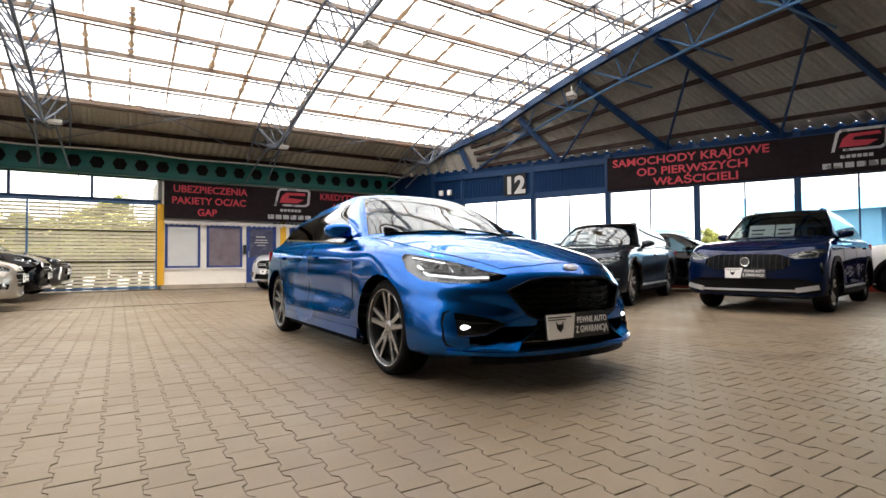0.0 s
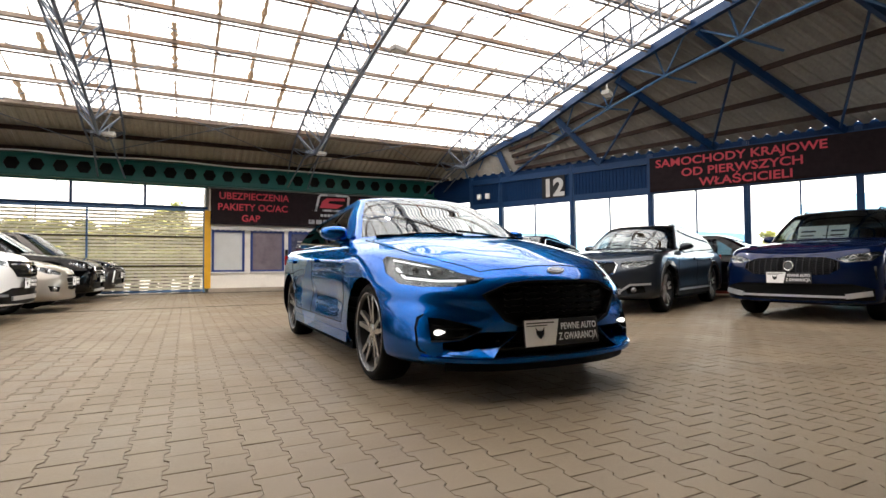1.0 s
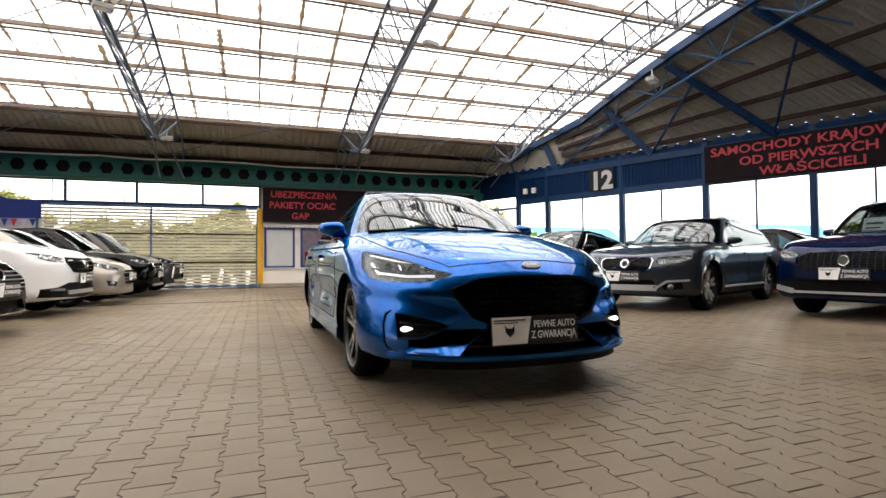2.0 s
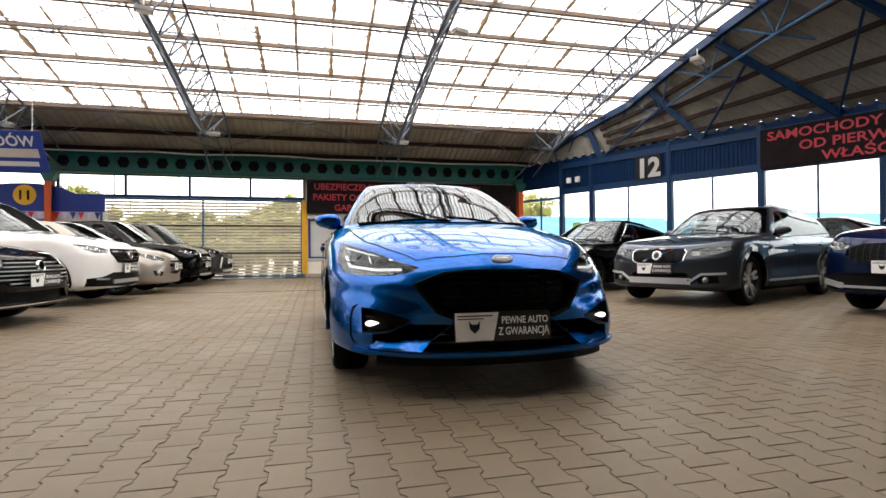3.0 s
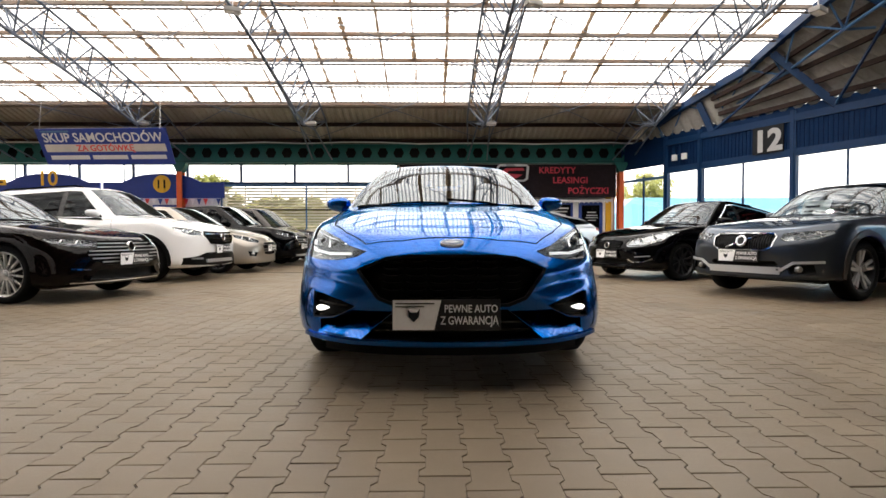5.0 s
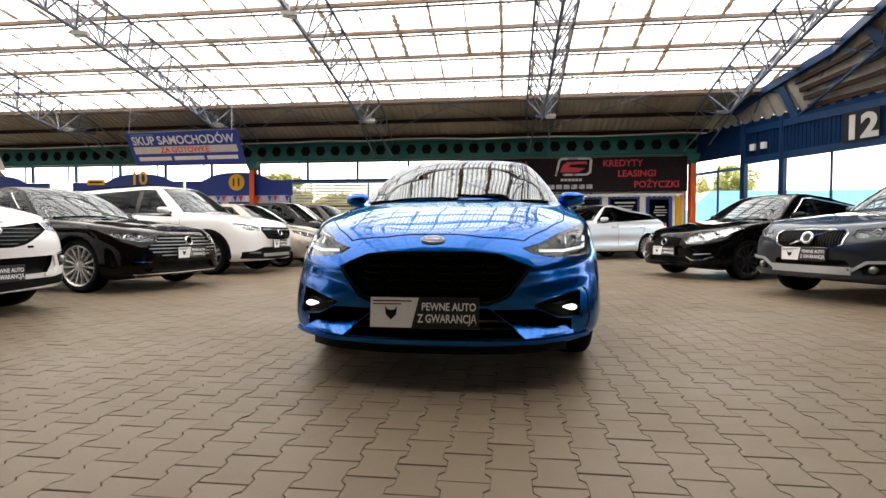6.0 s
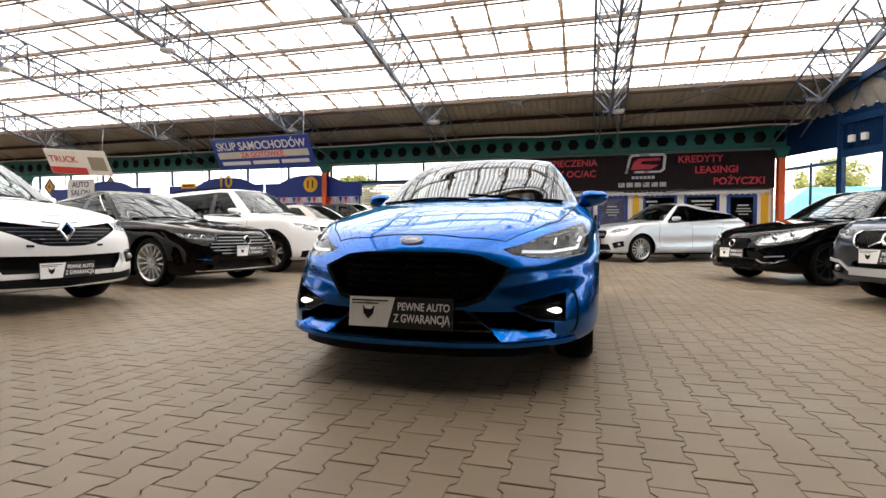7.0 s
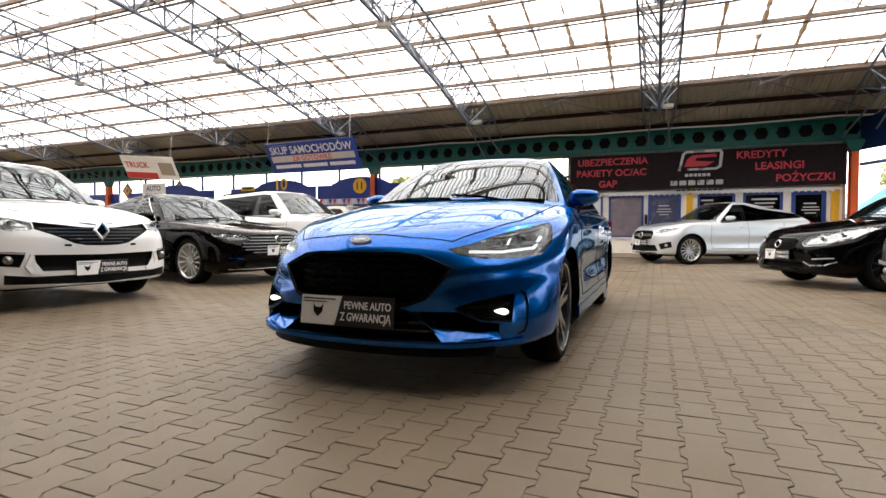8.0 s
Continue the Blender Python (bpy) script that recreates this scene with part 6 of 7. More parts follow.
def blue_front(bm, reg, shell, c, s):
    g = [(0, 0.668), (0.22, 0.667), (0.33, 0.655), (0.48, 0.594), (0.37, 0.455), (0.28, 0.422), (0, 0.416)]
    hole(bm, reg, shell, c, sym(g), 10, "grille", 0.055)
    loop = [(x, z) for x, z in g] + [(-x, z) for x, z in reversed(g[1:-1])] + [g[0]]
    part("grille_surround", bar_on_front(shell, loop, 0.016, 0.018, -0.004, 6), M_PLASTIC, c)
    for i, x in enumerate((-0.30, -0.18, -0.06, 0.06, 0.18, 0.30)):
        for j in range(6):
            z = 0.455 + 0.036 * j
            if abs(x) > 0.2 and j == 0:
                continue
            part("grille_bar", bar_on_front(shell, [(x - 0.052, z + 0.008), (x - 0.025, z), (x + 0.025, z), (x + 0.052, z + 0.008)], 0.010, 0.02, -0.040, 2), M_PLASTIC, c)
    lamp(bm, reg, shell, c, [(0.440, 0.688), (0.49, 0.660), (0.60, 0.640), (0.74, 0.640), (0.822, 0.655), (0.852, 0.72), (0.838, 0.80), (0.812, 0.828), (0.74, 0.802), (0.62, 0.757), (0.54, 0.716)], 12,
         [(0.53, 0.674), (0.66, 0.672), (0.785, 0.690), (0.80, 0.745)], 0.05, ((0.63, 0.712, 0.026), (0.725, 0.735, 0.026)), strip=M_LED, housing=M_LAMPIN)
    hole(bm, reg, shell, c, [(0.742, 0.472), (0.68, 0.466), (0.57, 0.438), (0.49, 0.410), (0.55, 0.376), (0.61, 0.350), (0.66, 0.342), (0.740, 0.336)], 14, "fog_pocket", 0.075, both=True)
    for sx in (1, -1):
        p = front_point(shell, sx * 0.680, 0.386, -0.045)
        b2 = bmesh.new()
        bmesh.ops.create_uvsphere(b2, u_segments=16, v_segments=10, radius=0.5)
        for v in b2.verts:
            taper = 0.35 + 0.65 * min(1.0, max(0.0, sx * v.co.x + 0.5) * 1.5)
            v.co = p + Vector((v.co.x * 0.074 + sx * 0.006, v.co.y * 0.025, v.co.z * 0.034 * taper))
        fl = part("fog_lamp", b2, M_FOGLIT, c, "lit white fog lamp", smooth=True)
        part("fog_bezel", bar_on_front(shell, [(sx * 0.53, 0.408), (sx * 0.62, 0.412), (sx * 0.73, 0.424)], 0.012, 0.02, -0.045, 4), M_GLOSSBLACK, c)
        part("fog_bezel", bar_on_front(shell, [(sx * 0.57, 0.366), (sx * 0.64, 0.352), (sx * 0.73, 0.350)], 0.012, 0.02, -0.045, 4), M_GLOSSBLACK, c)
        part("lamp_divider", bar_on_front(shell, [(sx * 0.50, 0.685), (sx * 0.62, 0.692), (sx * 0.80, 0.715)], 0.012, 0.03, -0.03, 4), M_GLOSSBLACK, c)
        part("lamp_bezel", bar_on_front(shell, [(sx * 0.585, 0.712), (sx * 0.68, 0.728), (sx * 0.775, 0.748)], 0.052, 0.012, -0.042, 4), M_GLOSSBLACK, c)
        for pts in ([(0.56, 0.722), (0.68, 0.758), (0.79, 0.796)], [(0.677, 0.702), (0.682, 0.756)]):
            part("lamp_bezel", bar_on_front(shell, [(sx * x, z) for x, z in pts], 0.009, 0.014, -0.030, 4), M_CHROME, c)
    hole(bm, reg, shell, c, [(0.757, 0.490), (0.786, 0.470), (0.800, 0.41), (0.800, 0.318), (0.786, 0.279), (0.757, 0.268), (0.757, 0.277), (0.779, 0.290), (0.791, 0.322), (0.791, 0.41), (0.777, 0.460), (0.757, 0.481)], 20, "air_slot", 0.018, both=True)
    hole(bm, reg, shell, c, sym([(0, 0.40), (0.275, 0.40), (0.45, 0.262), (0.46, 0.250), (0, 0.245)]), 16, "lower_intake", 0.08)
    for sx in (1, -1):
        cut_front(bm, reg, [(sx * x, z) for x, z in ((0.285, 0.392), (0.515, 0.392), (0.612, 0.345), (0.69, 0.334), (0.69, 0.272), (0.462, 0.262))], 22 if sx > 0 else 23)
        part("bumper_blade", patch_on_front(shell, [(0.285, 0.396, -0.09), (0.53, 0.384, -0.11), (0.70, 0.338, -0.05), (0.70, 0.262, 0.014), (0.455, 0.254, 0.022)], sx), M_PBLUE, c)
    for z in (0.29, 0.33):
        part("intake_bar", bar_on_front(shell, [(-0.4, z), (0.4, z)], 0.012, 0.02, -0.05, 8), M_GLOSSBLACK, c)
    part("splitter", bar_on_front(shell, [(-0.78, 0.246), (-0.5, 0.234), (0.5, 0.234), (0.78, 0.246)], 0.020, 0.035, 0.006, 12), M_PBLUE, c)
    part("valance", bar_on_front(shell, [(-0.66, 0.212), (-0.4, 0.210), (0.4, 0.210), (0.66, 0.212)], 0.075, 0.02, -0.012, 12), M_PLASTIC, c)
    m = Matrix.Translation(front_point(shell, 0.0, 0.733, 0.010)) @ pose(0, 0, 0, -50)
    oval = [(0.060 * math.cos(2 * math.pi * k / 32), 0.0245 * math.sin(2 * math.pi * k / 32)) for k in range(32)]
    bd = part("badge", prism(bmesh.new(), oval, -0.004, 0.012, m), M_BADGE, c)
    part("badge_field", prism(bmesh.new(), [(x * 0.86, z * 0.78) for x, z in oval], -0.0055, -0.004, m), M_BADGEIN, bd)
    part("badge_mark", prism(bmesh.new(), [(x * 0.62, z * 0.30) for x, z in oval], -0.007, -0.0055, m), M_BADGE, bd)
    plate(c, (-0.03, -0.004, 0.382), -7)


HATCH_BLUE = dict(sculpt=True, pillar=0.0, gap=[(0, 0.135), (0.25, 0.152), (0.45, 0.215), (0.58, 0.40), (0.69, 0.64)], L=4.38, W=0.9125, H=1.425, gc=0.175, hood=0.795, edge=0.24, cowl=1.25, cowlz=1.00, belt=0.95, beltr=1.03, wst=2.03, rgb=4.14, rgt=3.50, deck=0.96, roofw=0.480, lf=0.92, ef=2.15, wb=2.70, fo=0.965, r=0.328, arch=0.034, fine=1.9, cut=0.03, rise=0.03, glass=((0.02, 0.40), (0.425, 0.735), (0.755, 0.87)))
car("bright metallic blue hatchback with lit fog lamps on the paving", HATCH_BLUE, M_PBLUE, blue_front, pose(4.0, 2.28, 0), group="", wheels="sport", skirt=M_PBLUE)


def simple_front(grille, lamp_poly, led=None, bars=(), bar_mat=None, fogs=None, intake=None, strips=(), surround=None, badge_at=None, plate_at=(0.0, 0.0, 0.5), gmat=None, projector=None, uprights=0, low=None, bar_w=0.014, housing=None):
    def fit(bm, reg, shell, c, s):
        hole(bm, reg, shell, c, sym(grille), 10, "grille", 0.05, gmat)
        if surround:
            loop = list(grille) + [(-x, z) for x, z in reversed(grille[1:-1])] + [grille[0]]
            part("grille_surround", bar_on_front(shell, loop, 0.015, 0.016, 0.003, 4), surround, c)
        for z, w in bars:
            part("grille_bar", bar_on_front(shell, [(-w, z), (w, z)], bar_w, 0.02, -0.012, 12), bar_mat or M_GLOSSBLACK, c)
        zt, zb = grille[0][1], grille[-1][1]
        for k in range(uprights):
            x = (k + 0.5) * 2 * grille[len(grille) // 2][0] / uprights - grille[len(grille) // 2][0]
            part("grille_bar", bar_on_front(shell, [(x, zt - 0.012), (x, zb + 0.012)], 0.006, 0.018, -0.02, 3), bar_mat or M_GLOSSBLACK, c)
        lamp(bm, reg, shell, c, lamp_poly, 12, led, 0.045, projector, housing=housing)
        if low:
            hole(bm, reg, shell, c, sym(low), 18, "lower_cladding", 0.004)
        if intake:
            hole(bm, reg, shell, c, sym(intake), 16, "lower_intake", 0.05)
        if fogs:
            poly, fx, fz = fogs
            hole(bm, reg, shell, c, poly, 14, "fog_pocket", 0.03, both=True)
            for sx in (1, -1):
                p = front_point(shell, sx * fx, fz, -0.015)
                b2 = bmesh.new()
                bmesh.ops.create_uvsphere(b2, u_segments=14, v_segments=8, radius=0.045)
                bmesh.ops.translate(b2, verts=b2.verts, vec=p)
                part("fog_lamp", b2, M_FOGOFF, c, smooth=True)
        for pts, w, d, out, m2 in strips:
            part("trim_strip", bar_on_front(shell, pts, w, d, out, 8), m2, c)
            if pts[0][0] > 0 or pts[-1][0] > 0 and pts[0][0] >= 0:
                part("trim_strip", bar_on_front(shell, [(-x, z) for x, z in pts], w, d, out, 8), m2, c)
        if badge_at:
            badge(shell, c, *badge_at)
        x, dy, z = plate_at
        p = front_point(shell, x, z)
        plate(c, (x, p.y - 0.02 + dy, z))
    return fit


# estate, grey, with raised suspension
ESTATE_GREY = dict(L=4.94, W=0.94, H=1.53, gc=0.22, hood=0.86, cowl=1.45, cowlz=1.05, belt=1.00, beltr=1.08, wst=2.22, rgb=4.72, rgt=4.30, deck=1.03, roofw=0.540, lf=0.62, ef=2.8, wb=2.94, fo=0.90, r=0.362, arch=0.05, glass=((0.05, 0.38), (0.41, 0.70), (0.73, 0.97)), cut=0.05)
car("dark grey estate car with silver lower trim", ESTATE_GREY, M_PGREY,
    simple_front([(0, 0.81), (0.36, 0.80), (0.41, 0.76), (0.38, 0.64), (0.30, 0.60), (0, 0.595)], [(0.45, 0.73), (0.50, 0.705), (0.78, 0.73), (0.88, 0.79), (0.86, 0.835), (0.60, 0.815), (0.46, 0.80)],
                 [(0.56, 0.765), (0.82, 0.785)], uprights=25, surround=M_CHROME, badge_at=(0.71, 0.15, 0.15, M_CHROME, True), intake=[(0, 0.47), (0.40, 0.47), (0.44, 0.43), (0.40, 0.40), (0, 0.395)],
                 fogs=([(0.52, 0.42), (0.78, 0.44), (0.80, 0.34), (0.56, 0.32)], 0.64, 0.38), strips=(([(-0.46, 0.355), (0.46, 0.355)], 0.085, 0.03, 0.008, M_SKID), ([(0.46, 0.36), (0.60, 0.455), (0.86, 0.47)], 0.03, 0.025, 0.006, M_SKID), ([(-0.21, 0.63), (0.21, 0.79)], 0.016, 0.012, 0.0, M_CHROME)), plate_at=(-0.03, -0.01, 0.525)),
    parked(8.58, 6.55, 203.5, 0.90), wheels="suv", claddings=M_PDGREY, rails=M_SKID, cards=1)

# dark blue sport utility
SUV_NAVY = dict(L=4.45, W=0.92, H=1.62, gc=0.22, hood=0.92, cowl=1.28, cowlz=1.12, belt=1.08, beltr=1.16, wst=2.0, rgb=4.25, rgt=3.9, deck=1.10, roofw=0.540, lf=0.55, ef=3.0, wb=2.675, fo=0.92, r=0.35, arch=0.055, cut=0.05)
car("dark blue sport utility car with price cards behind its windscreen", SUV_NAVY, M_PNAVY,
    simple_front([(0, 0.85), (0.40, 0.84), (0.55, 0.78), (0.56, 0.70), (0.44, 0.62), (0, 0.60)], [(0.50, 0.82), (0.60, 0.77), (0.84, 0.79), (0.90, 0.87), (0.88, 0.91), (0.64, 0.87)],
                 [(0.62, 0.815), (0.86, 0.865)], bars=[(z, 0.50 - 0.35 * abs(z - 0.74)) for z in (0.64, 0.67, 0.70, 0.73, 0.76, 0.79, 0.82)], bar_mat=M_RIMDARK, uprights=15, badge_at=(0.735, 0.13, 0.14), low=[(0, 0.50), (0.66, 0.50), (0.86, 0.44), (0.86, 0.30), (0, 0.27)],
                 strips=(([(-0.62, 0.335), (0.62, 0.335)], 0.028, 0.03, 0.012, M_SKID), ([(0.60, 0.34), (0.84, 0.385)], 0.065, 0.035, 0.014, M_SKID), ([(0.86, 0.72), (0.87, 0.56)], 0.03, 0.012, 0.002, M_GLOSSBLACK)), plate_at=(0.0, -0.01, 0.575)),
    parked(10.15, 4.22, 191, 0.92), wheels="suv", claddings=True, rails=M_CHROME, cards=2)

# black saloon
SALOON_BLACK = dict(L=4.63, W=0.93, H=1.475, gc=0.18, hood=0.79, cowl=1.35, cowlz=1.0, belt=0.97, beltr=1.05, wst=2.12, rgb=4.15, rgt=3.25, deck=1.02, roofw=0.513, lf=0.72, ef=2.5, wb=2.776, fo=0.90, r=0.335, arch=0.045, glass=((0.05, 0.46), (0.50, 0.84)), cut=0.03)
car("glossy black saloon with black wheels", SALOON_BLACK, M_PBLACK,
    simple_front([(0, 0.70), (0.30, 0.69), (0.35, 0.65), (0.30, 0.54), (0, 0.525)], [(0.40, 0.635), (0.47, 0.580), (0.70, 0.600), (0.86, 0.70), (0.90, 0.84), (0.83, 0.855), (0.62, 0.785), (0.44, 0.715)], [(0.48, 0.605), (0.70, 0.630), (0.84, 0.72)], housing=M_LAMPLIGHT,
                 bars=[(z, 0.29) for z in (0.555, 0.585, 0.615, 0.645, 0.672)], bar_mat=M_RIMDARK, badge_at=(0.615, 0.12, 0.12), intake=[(0, 0.37), (0.42, 0.37), (0.46, 0.28), (0, 0.265)],
                 strips=(([(0.46, 0.375), (0.55, 0.325), (0.72, 0.335), (0.83, 0.385)], 0.018, 0.02, 0.006, M_CHROME), ([(0.58, 0.415), (0.80, 0.435)], 0.016, 0.02, 0.004, M_SKID)), plate_at=(0.0, -0.01, 0.46)),
    parked(7.87, 9.44, 203, 0.90), wheels="ten", handle=M_CHROME)

# silver coupe-like sport utility by the office
COUPE_SILVER = dict(L=4.62, W=0.92, H=1.60, gc=0.22, hood=0.93, cowl=1.32, cowlz=1.10, belt=1.06, beltr=1.18, wst=2.08, rgb=4.42, rgt=3.30, deck=1.12, roofw=0.508, lf=0.66, ef=2.4, wb=2.75, fo=0.80, r=0.355, arch=0.05, fine=0.8, glass=((0.05, 0.45), (0.48, 0.82)), cut=0.075, pillar=0.17)
car("silver coupe-like sport utility car beside the office", COUPE_SILVER, M_PSILVER,
    simple_front([(0, 0.84), (0.36, 0.83), (0.44, 0.76), (0.38, 0.62), (0, 0.60)], [(0.48, 0.78), (0.66, 0.75), (0.86, 0.82), (0.87, 0.90), (0.62, 0.87)], [(0.56, 0.81), (0.82, 0.86)],
                 bars=[(0.70, 0.36), (0.74, 0.36)], bar_mat=M_SKID, housing=M_LAMPLIGHT, badge_at=(0.72, 0.16, 0.16), intake=[(0, 0.47), (0.50, 0.47), (0.58, 0.32), (0, 0.30)], fogs=([(0.60, 0.50), (0.84, 0.56), (0.86, 0.42), (0.66, 0.36)], 0.76, 0.46), strips=(([(-0.55, 0.275), (0.55, 0.275)], 0.04, 0.03, 0.006, M_CHROME),), plate_at=(0.0, -0.01, 0.53)),
    parked(5.68, 14.85, 213, 0.80), wheels="multi")

# white people carrier
CARRIER_WHITE = dict(L=4.41, W=0.933, H=1.65, gc=0.20, hood=0.90, cowl=1.12, cowlz=1.12, belt=1.06, beltr=1.12, wst=1.95, rgb=4.22, rgt=3.85, deck=1.06, roofw=0.549, lf=0.62, ef=2.6, wb=2.734, fo=0.88, r=0.355, arch=0.05, cut=0.05)
car("white people carrier with a chrome-winged grille", CARRIER_WHITE, M_PWHITE,
    simple_front([(0, 0.815), (0.16, 0.82), (0.56, 0.868), (0.575, 0.795), (0.44, 0.735), (0.27, 0.652), (0.16, 0.632), (0, 0.628)], [(0.575, 0.86), (0.58, 0.79), (0.74, 0.77), (0.87, 0.82), (0.90, 0.89), (0.84, 0.925), (0.70, 0.90)], [(0.62, 0.81), (0.82, 0.83)],
                 bars=[(0.665, 0.22), (0.70, 0.31), (0.735, 0.40), (0.77, 0.48), (0.805, 0.53)], bar_mat=M_FOGOFF, bar_w=0.007, housing=M_LAMPLIGHT, badge_at=(0.785, 0.175, 0.235, M_CHROME, True, 0.0, -6, None, 4), intake=[(0, 0.535), (0.60, 0.548), (0.585, 0.47), (0.53, 0.385), (0, 0.375)],
                 fogs=([(0.66, 0.55), (0.84, 0.565), (0.86, 0.45), (0.70, 0.43)], 0.77, 0.50), low=[(0, 0.335), (0.60, 0.335), (0.80, 0.36), (0.80, 0.27), (0, 0.235)],
                 strips=(([(0.66, 0.565), (0.75, 0.575), (0.86, 0.575)], 0.010, 0.016, 0.004, M_CHROME), ([(0.615, 0.545), (0.655, 0.44), (0.62, 0.385), (0.50, 0.362)], 0.036, 0.025, 0.008, M_PWHITE), ([(-0.17, 0.865), (0, 0.845), (0.17, 0.865)], 0.012, 0.015, 0.004, M_CHROME), ([(0.30, 0.635), (0.36, 0.638)], 0.02, 0.008, 0.001, M_GLOSSBLACK)), plate_at=(0.0, -0.01, 0.40)),
    parked(-0.90, 3.86, -4, 0.88), wheels="suv")

# dark saloon with chrome bars
SALOON_BROWN = dict(L=4.86, W=0.935, H=1.44, gc=0.175, hood=0.78, cowl=1.42, cowlz=0.98, belt=0.95, beltr=1.02, wst=2.18, rgb=4.35, rgt=3.35, deck=1.0, roofw=0.508, lf=0.66, ef=2.6, wb=2.84, fo=0.93, r=0.345, arch=0.04, glass=((0.05, 0.42), (0.45, 0.80), (0.82, 0.94)), cut=0.04)
car("dark brown-black saloon with chrome grille bars", SALOON_BROWN, M_PBROWN,
    simple_front([(0, 0.73), (0.44, 0.725), (0.50, 0.64), (0.62, 0.60), (0.60, 0.50), (0.40, 0.44), (0, 0.435)], [(0.46, 0.715), (0.50, 0.655), (0.70, 0.645), (0.85, 0.70), (0.87, 0.755), (0.66, 0.745)], [(0.52, 0.672), (0.80, 0.69)],
                 bars=[(0.47, 0.44), (0.515, 0.56), (0.56, 0.60), (0.605, 0.58), (0.65, 0.48), (0.695, 0.44)], bar_mat=M_SKID, badge_at=(0.655, 0.13, 0.13), intake=[(0, 0.38), (0.50, 0.38), (0.60, 0.27), (0, 0.25)],
                 strips=(([(0.60, 0.385), (0.78, 0.40)], 0.016, 0.015, 0.003, M_CHROME), ([(-0.78, 0.235), (0.78, 0.235)], 0.014, 0.02, 0.004, M_CHROME)), plate_at=(0.0, -0.02, 0.50)),
    parked(-0.90, 6.62, -7, 0.93), wheels="multi", handle=M_CHROME, skirt=M_CHROME)

# white sport utility
SUV_WHITE = dict(L=4.60, W=0.928, H=1.68, gc=0.23, hood=0.96, cowl=1.25, cowlz=1.15, belt=1.10, beltr=1.17, wst=2.0, rgb=4.40, rgt=4.0, deck=1.12, roofw=0.544, lf=0.60, ef=2.7, wb=2.66, fo=0.93, r=0.36, arch=0.055, cut=0.05)
car("white sport utility car with black lower cladding", SUV_WHITE, M_PWHITE,
    simple_front([(0, 0.86), (0.50, 0.87), (0.54, 0.80), (0.40, 0.66), (0, 0.64)], [(0.54, 0.86), (0.58, 0.79), (0.78, 0.81), (0.88, 0.88), (0.88, 0.94), (0.70, 0.91)], [(0.58, 0.81), (0.82, 0.85)],
                 bars=[(0.70, 0.42), (0.75, 0.46)], bar_mat=M_GLOSSBLACK, surround=M_GLOSSBLACK, housing=M_LAMPLIGHT, badge_at=(0.77, 0.14, 0.12), low=[(0, 0.50), (0.50, 0.50), (0.70, 0.44), (0.88, 0.42), (0.88, 0.30), (0, 0.26)],
                 strips=(([(-0.48, 0.355), (0.48, 0.355)], 0.06, 0.03, 0.008, M_SKID), ([(0.58, 0.40), (0.80, 0.41)], 0.035, 0.02, 0.008, M_FOGOFF), ([(-0.50, 0.83), (0.50, 0.83)], 0.022, 0.02, 0.004, M_CHROME)), plate_at=(0.0, -0.02, 0.56)),
    parked(-0.93, 9.45, -3, 0.93), wheels="suv", claddings=True, rails=M_GLOSSBLACK)

# warm silver hatchback
HATCH_BEIGE = dict(L=4.30, W=0.89, H=1.47, gc=0.18, hood=0.80, cowl=1.12, cowlz=1.0, belt=0.97, beltr=1.06, wst=1.92, rgb=4.1, rgt=3.7, deck=0.98, roofw=0.517, lf=0.70, ef=2.4, wb=2.65, fo=0.86, r=0.32, arch=0.045, fine=0.8, cut=0.04)
car("warm silver hatchback in the row", HATCH_BEIGE, M_PBEIGE,
    simple_front([(0, 0.66), (0.30, 0.65), (0.38, 0.58), (0.30, 0.40), (0, 0.38)], [(0.44, 0.70), (0.50, 0.645), (0.70, 0.67), (0.82, 0.76), (0.80, 0.83), (0.62, 0.78)], None,
                 bars=[(0.46, 0.30), (0.51, 0.32), (0.61, 0.32)], bar_mat=M_SKID, badge_at=(0.71, 0.12, 0.07), fogs=([(0.56, 0.44), (0.76, 0.47), (0.74, 0.37), (0.60, 0.36)], 0.66, 0.41), plate_at=(0.0, -0.01, 0.535), projector=((0.66, 0.73, 0.03),)),
    parked(-0.66, 11.65, -2, 0.86), wheels="ten")

# dark sport utility
SUV4 = dict(L=4.60, W=0.92, H=1.64, gc=0.22, hood=0.92, cowl=1.25, cowlz=1.10, belt=1.06, beltr=1.14, wst=2.0, rgb=4.40, rgt=4.0, deck=1.10, roofw=0.540, lf=0.62, ef=2.6, wb=2.68, fo=0.92, r=0.35, arch=0.055, fine=0.7, cut=0.05)
car("dark grey-black sport utility car in the row", SUV4, M_PBLACK,
    simple_front([(0, 0.80), (0.44, 0.80), (0.48, 0.72), (0.36, 0.58), (0, 0.57)], [(0.52, 0.84), (0.56, 0.77), (0.78, 0.78), (0.88, 0.86), (0.84, 0.91)], None, bars=[(0.66, 0.40), (0.72, 0.44)], bar_mat=M_SKID, surround=M_CHROME,
                 intake=[(0, 0.46), (0.50, 0.46), (0.56, 0.34), (0, 0.32)], strips=(([(-0.50, 0.29), (0.50, 0.29)], 0.05, 0.03, 0.006, M_SKID),), badge_at=(0.69, 0.12, 0.10), plate_at=(0.0, -0.01, 0.53)),
    parked(-0.58, 14.10, -3, 0.92), wheels="suv", claddings=True)

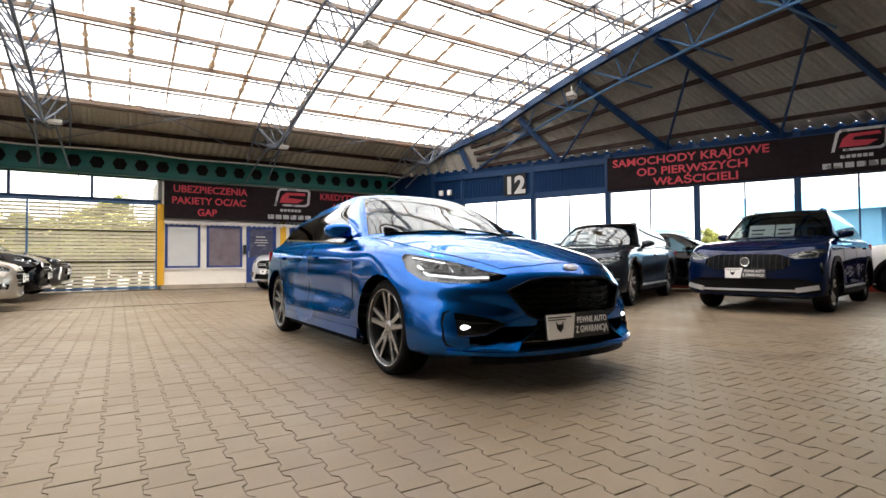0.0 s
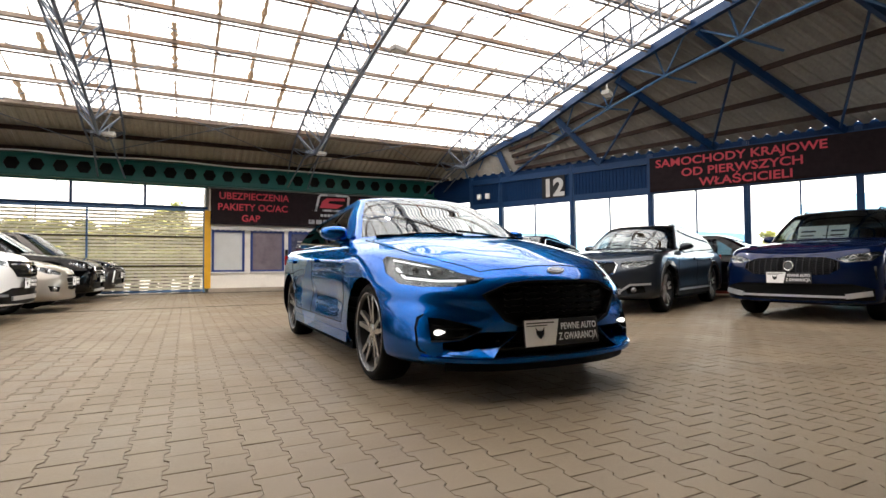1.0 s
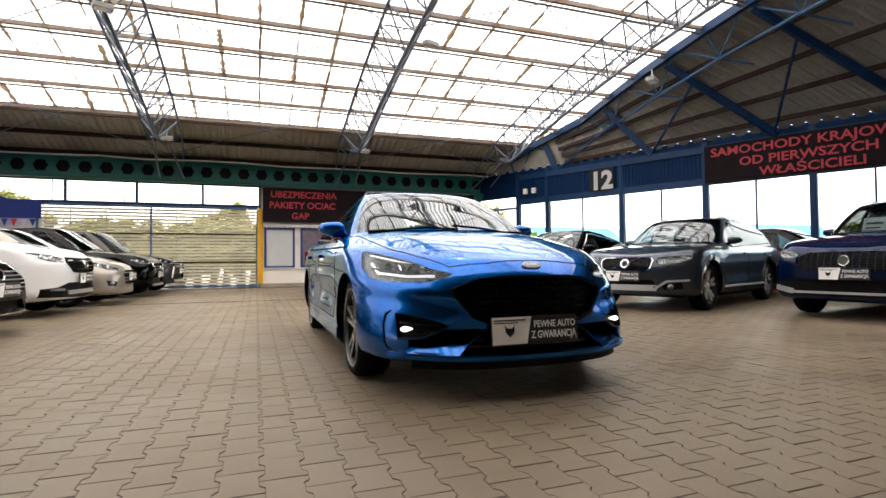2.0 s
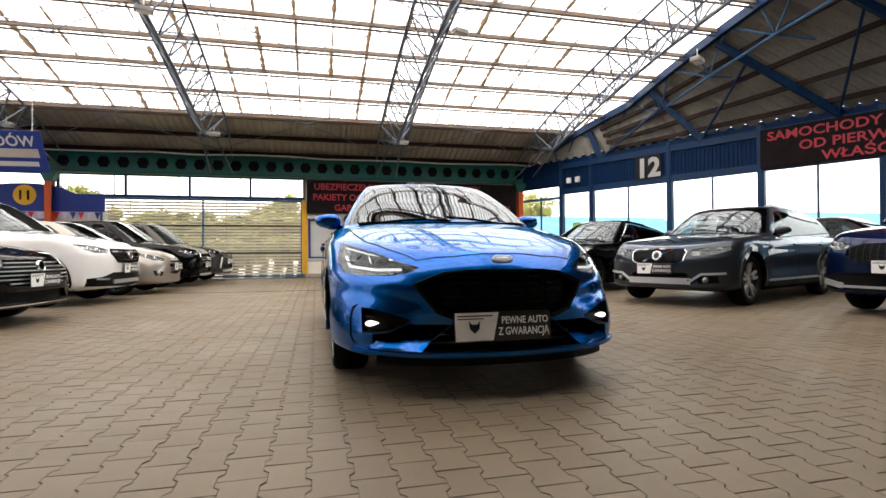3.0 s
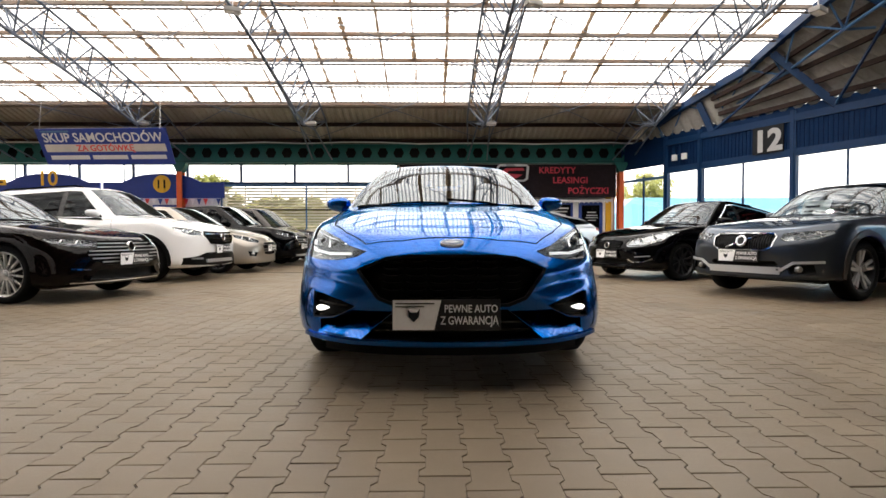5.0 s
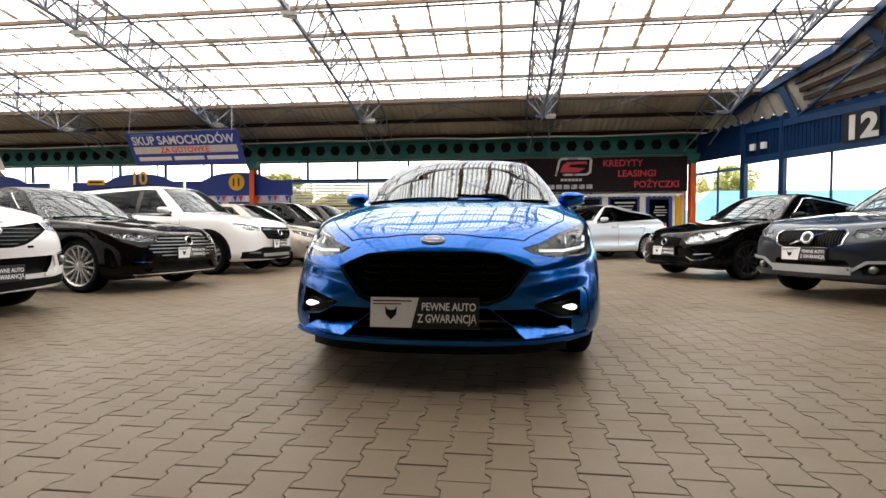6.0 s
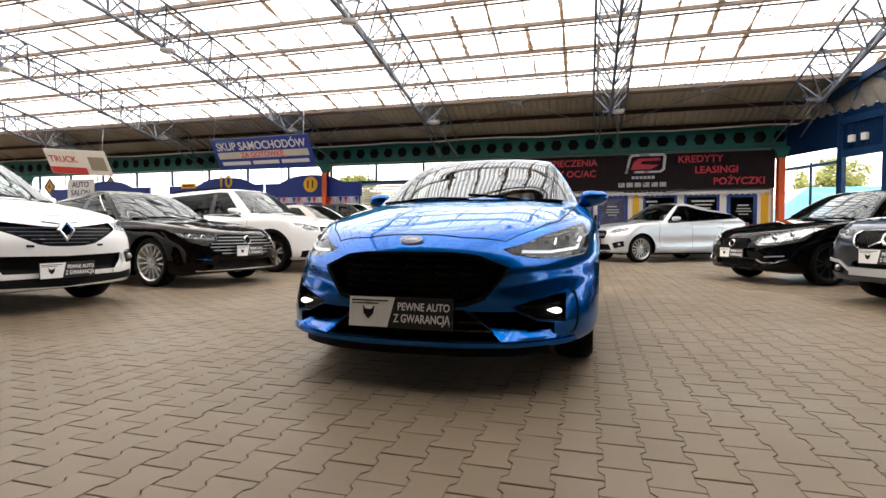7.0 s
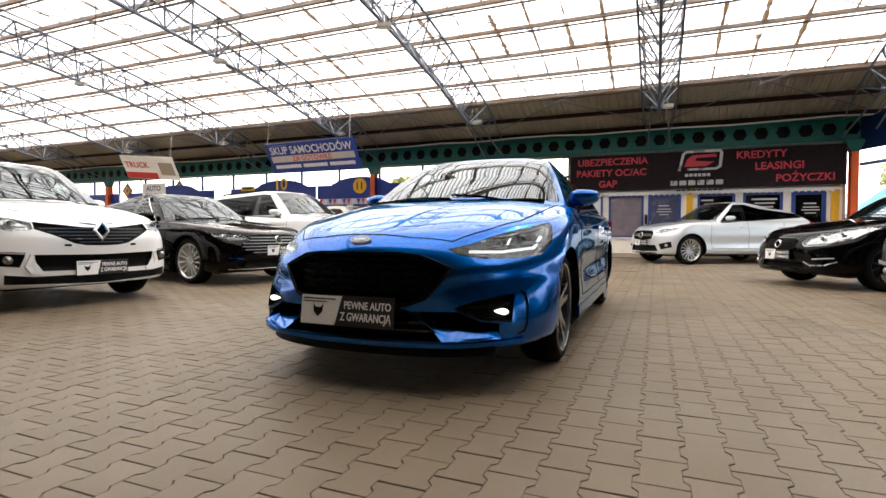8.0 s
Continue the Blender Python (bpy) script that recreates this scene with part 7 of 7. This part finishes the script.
# graphite sport utility
car("graphite sport utility car at the end of the row", dict(SUV4, L=4.66, H=1.69), M_PDGREY,
    simple_front([(0, 0.84), (0.42, 0.84), (0.50, 0.76), (0.36, 0.66), (0, 0.65)], [(0.50, 0.86), (0.56, 0.79), (0.78, 0.80), (0.88, 0.88), (0.84, 0.93)], None, bars=[(0.70, 0.40), (0.74, 0.44), (0.79, 0.46)], bar_mat=M_SKID,
                 intake=[(0, 0.50), (0.46, 0.50), (0.52, 0.38), (0, 0.36)], strips=(([(0.54, 0.70), (0.60, 0.50), (0.62, 0.40)], 0.05, 0.03, 0.008, M_SKID), ([(-0.50, 0.31), (0.50, 0.31)], 0.06, 0.03, 0.006, M_SKID)), badge_at=(0.75, 0.12, 0.10), plate_at=(0.0, -0.01, 0.59)),
    parked(-0.38, 16.30, -6, 0.92), wheels="suv", claddings=True)

# two more cars along the glazed wall
car("dark hatchback parked close to the glazed wall", dict(HATCH_BEIGE, fine=0.6), M_PBLACK,
    simple_front([(0, 0.66), (0.30, 0.65), (0.38, 0.58), (0.30, 0.40), (0, 0.38)], [(0.44, 0.70), (0.50, 0.645), (0.70, 0.67), (0.82, 0.76), (0.80, 0.83), (0.62, 0.78)], None, bars=[(0.46, 0.30), (0.56, 0.32)], bar_mat=M_SKID, plate_at=(0.0, -0.01, 0.52)),
    parked(14.14, 6.93, 294.7, 0.86), wheels="ten")
car("white sport utility car parked by the glazed wall", dict(SUV_WHITE, fine=0.6), M_PWHITE,
    simple_front([(0, 0.86), (0.50, 0.87), (0.54, 0.80), (0.40, 0.66), (0, 0.64)], [(0.54, 0.86), (0.58, 0.79), (0.78, 0.81), (0.88, 0.88), (0.88, 0.94), (0.70, 0.91)], None, bars=[(0.70, 0.42), (0.75, 0.46)], plate_at=(0.0, -0.02, 0.56)),
    parked(15.4, 4.2, 114.7, 0.93), wheels="suv", claddings=True)

# ---- paving ----
PX, PY = 0.146, 0.2


def paver_outline():
    a, b, g = 0.0825, 0.0625, 0.0002
    half = [(a, 0.100), (a, 0.066), (b, 0.044), (b, -0.044), (a, -0.066), (a, -0.100)]
    return [(x - g, y * 0.988) for x, y in half] + [(-x + g, y * 0.988) for x, y in reversed(half)]


OUT = paver_outline()


def paver_arrays(x, y, tilt, lift, top=1.0):
    vs = [(x + px * 0.980, y + py * 0.967, lift + tilt[0] * px + tilt[1] * py) for px, py in OUT]
    vs += [(x + px, y + py * 0.985, lift - 0.0020 + tilt[0] * px + tilt[1] * py) for px, py in OUT]
    vs += [(x + px, y + py * 0.985, -0.03) for px, py in OUT]
    return vs


def paver_faces(i):
    n = len(OUT)
    fs = [(i + 5, i + 4, i + 3, i + 2, i + 1, i, i + 11, i + 10, i + 9, i + 8, i + 7, i + 6)]
    for r in (0, n):
        for k in range(n):
            fs.append((i + r + k, i + r + (k + 1) % n, i + r + n + (k + 1) % n, i + r + n + k))
    return fs


rp = random.Random(77)
variants = []
for k in range(8):
    me = bpy.data.meshes.new("paver")
    me.from_pydata(paver_arrays(0, 0, (rp.gauss(0, 0.004), rp.gauss(0, 0.004)), 0), [], paver_faces(0))
    me.materials.append(M_PAVER_ONE)
    variants.append(me)
verts, faces = [], []
singles = 0
floor_ob = bpy.data.objects["floor"]
i0, i1 = int(-6.5 / PX), int(13.5 / PX)
for i in range(i0, i1):
    x = i * PX
    off = 0.1 if i % 2 else 0.0
    for j in range(-26, int(17.0 / PY)):
        y = j * PY + off
        if x > wall_x(y) - 0.1:
            continue
        lift = rp.gauss(-0.001, 0.0006)
        near = 2.1 < x < 4.6 and 0.75 < y < 2.4
        if near and singles < 300:
            ob = new("paver", rp.choice(variants))
            ob.parent = floor_ob
            ob.location = (x, y, lift)
            singles += 1
            continue
        k = len(verts)
        verts += paver_arrays(x, y, (rp.gauss(0, 0.004), rp.gauss(0, 0.004)), lift)
        faces += paver_faces(k)
me = bpy.data.meshes.new("paving_stones")
me.from_pydata(verts, [], faces)
tagged(mesh_part("paving_stones", me, M_PAVER, floor_ob), "brown-grey bone-shaped concrete paving stones", kind="stuff")
bm = boxes((X_LEFT, -6.6, -11, YW - 0.02, -0.0055, -0.002), (-6.6, 24, -11, -5.2, -0.011, -0.005), (13.45, 24, -5.2, 12, -0.011, -0.002))
part("far_paving", bm, M_PAVER, floor_ob)
bm = bmesh.new()
rs = random.Random(5)
x = -1.6
while x < 4.6:
    xn = x + rs.uniform(0.3, 0.6)
    beam(bm, (x, 11.05 + rs.uniform(-0.012, 0.012), 0.001), (xn, 11.05 + rs.uniform(-0.012, 0.012), 0.001), 0.03, 0.006)
    x = xn
tagged(part("floor_seam", bm, M_DARK), "thin dark seam that runs across the paving", "seam", kind="structure")
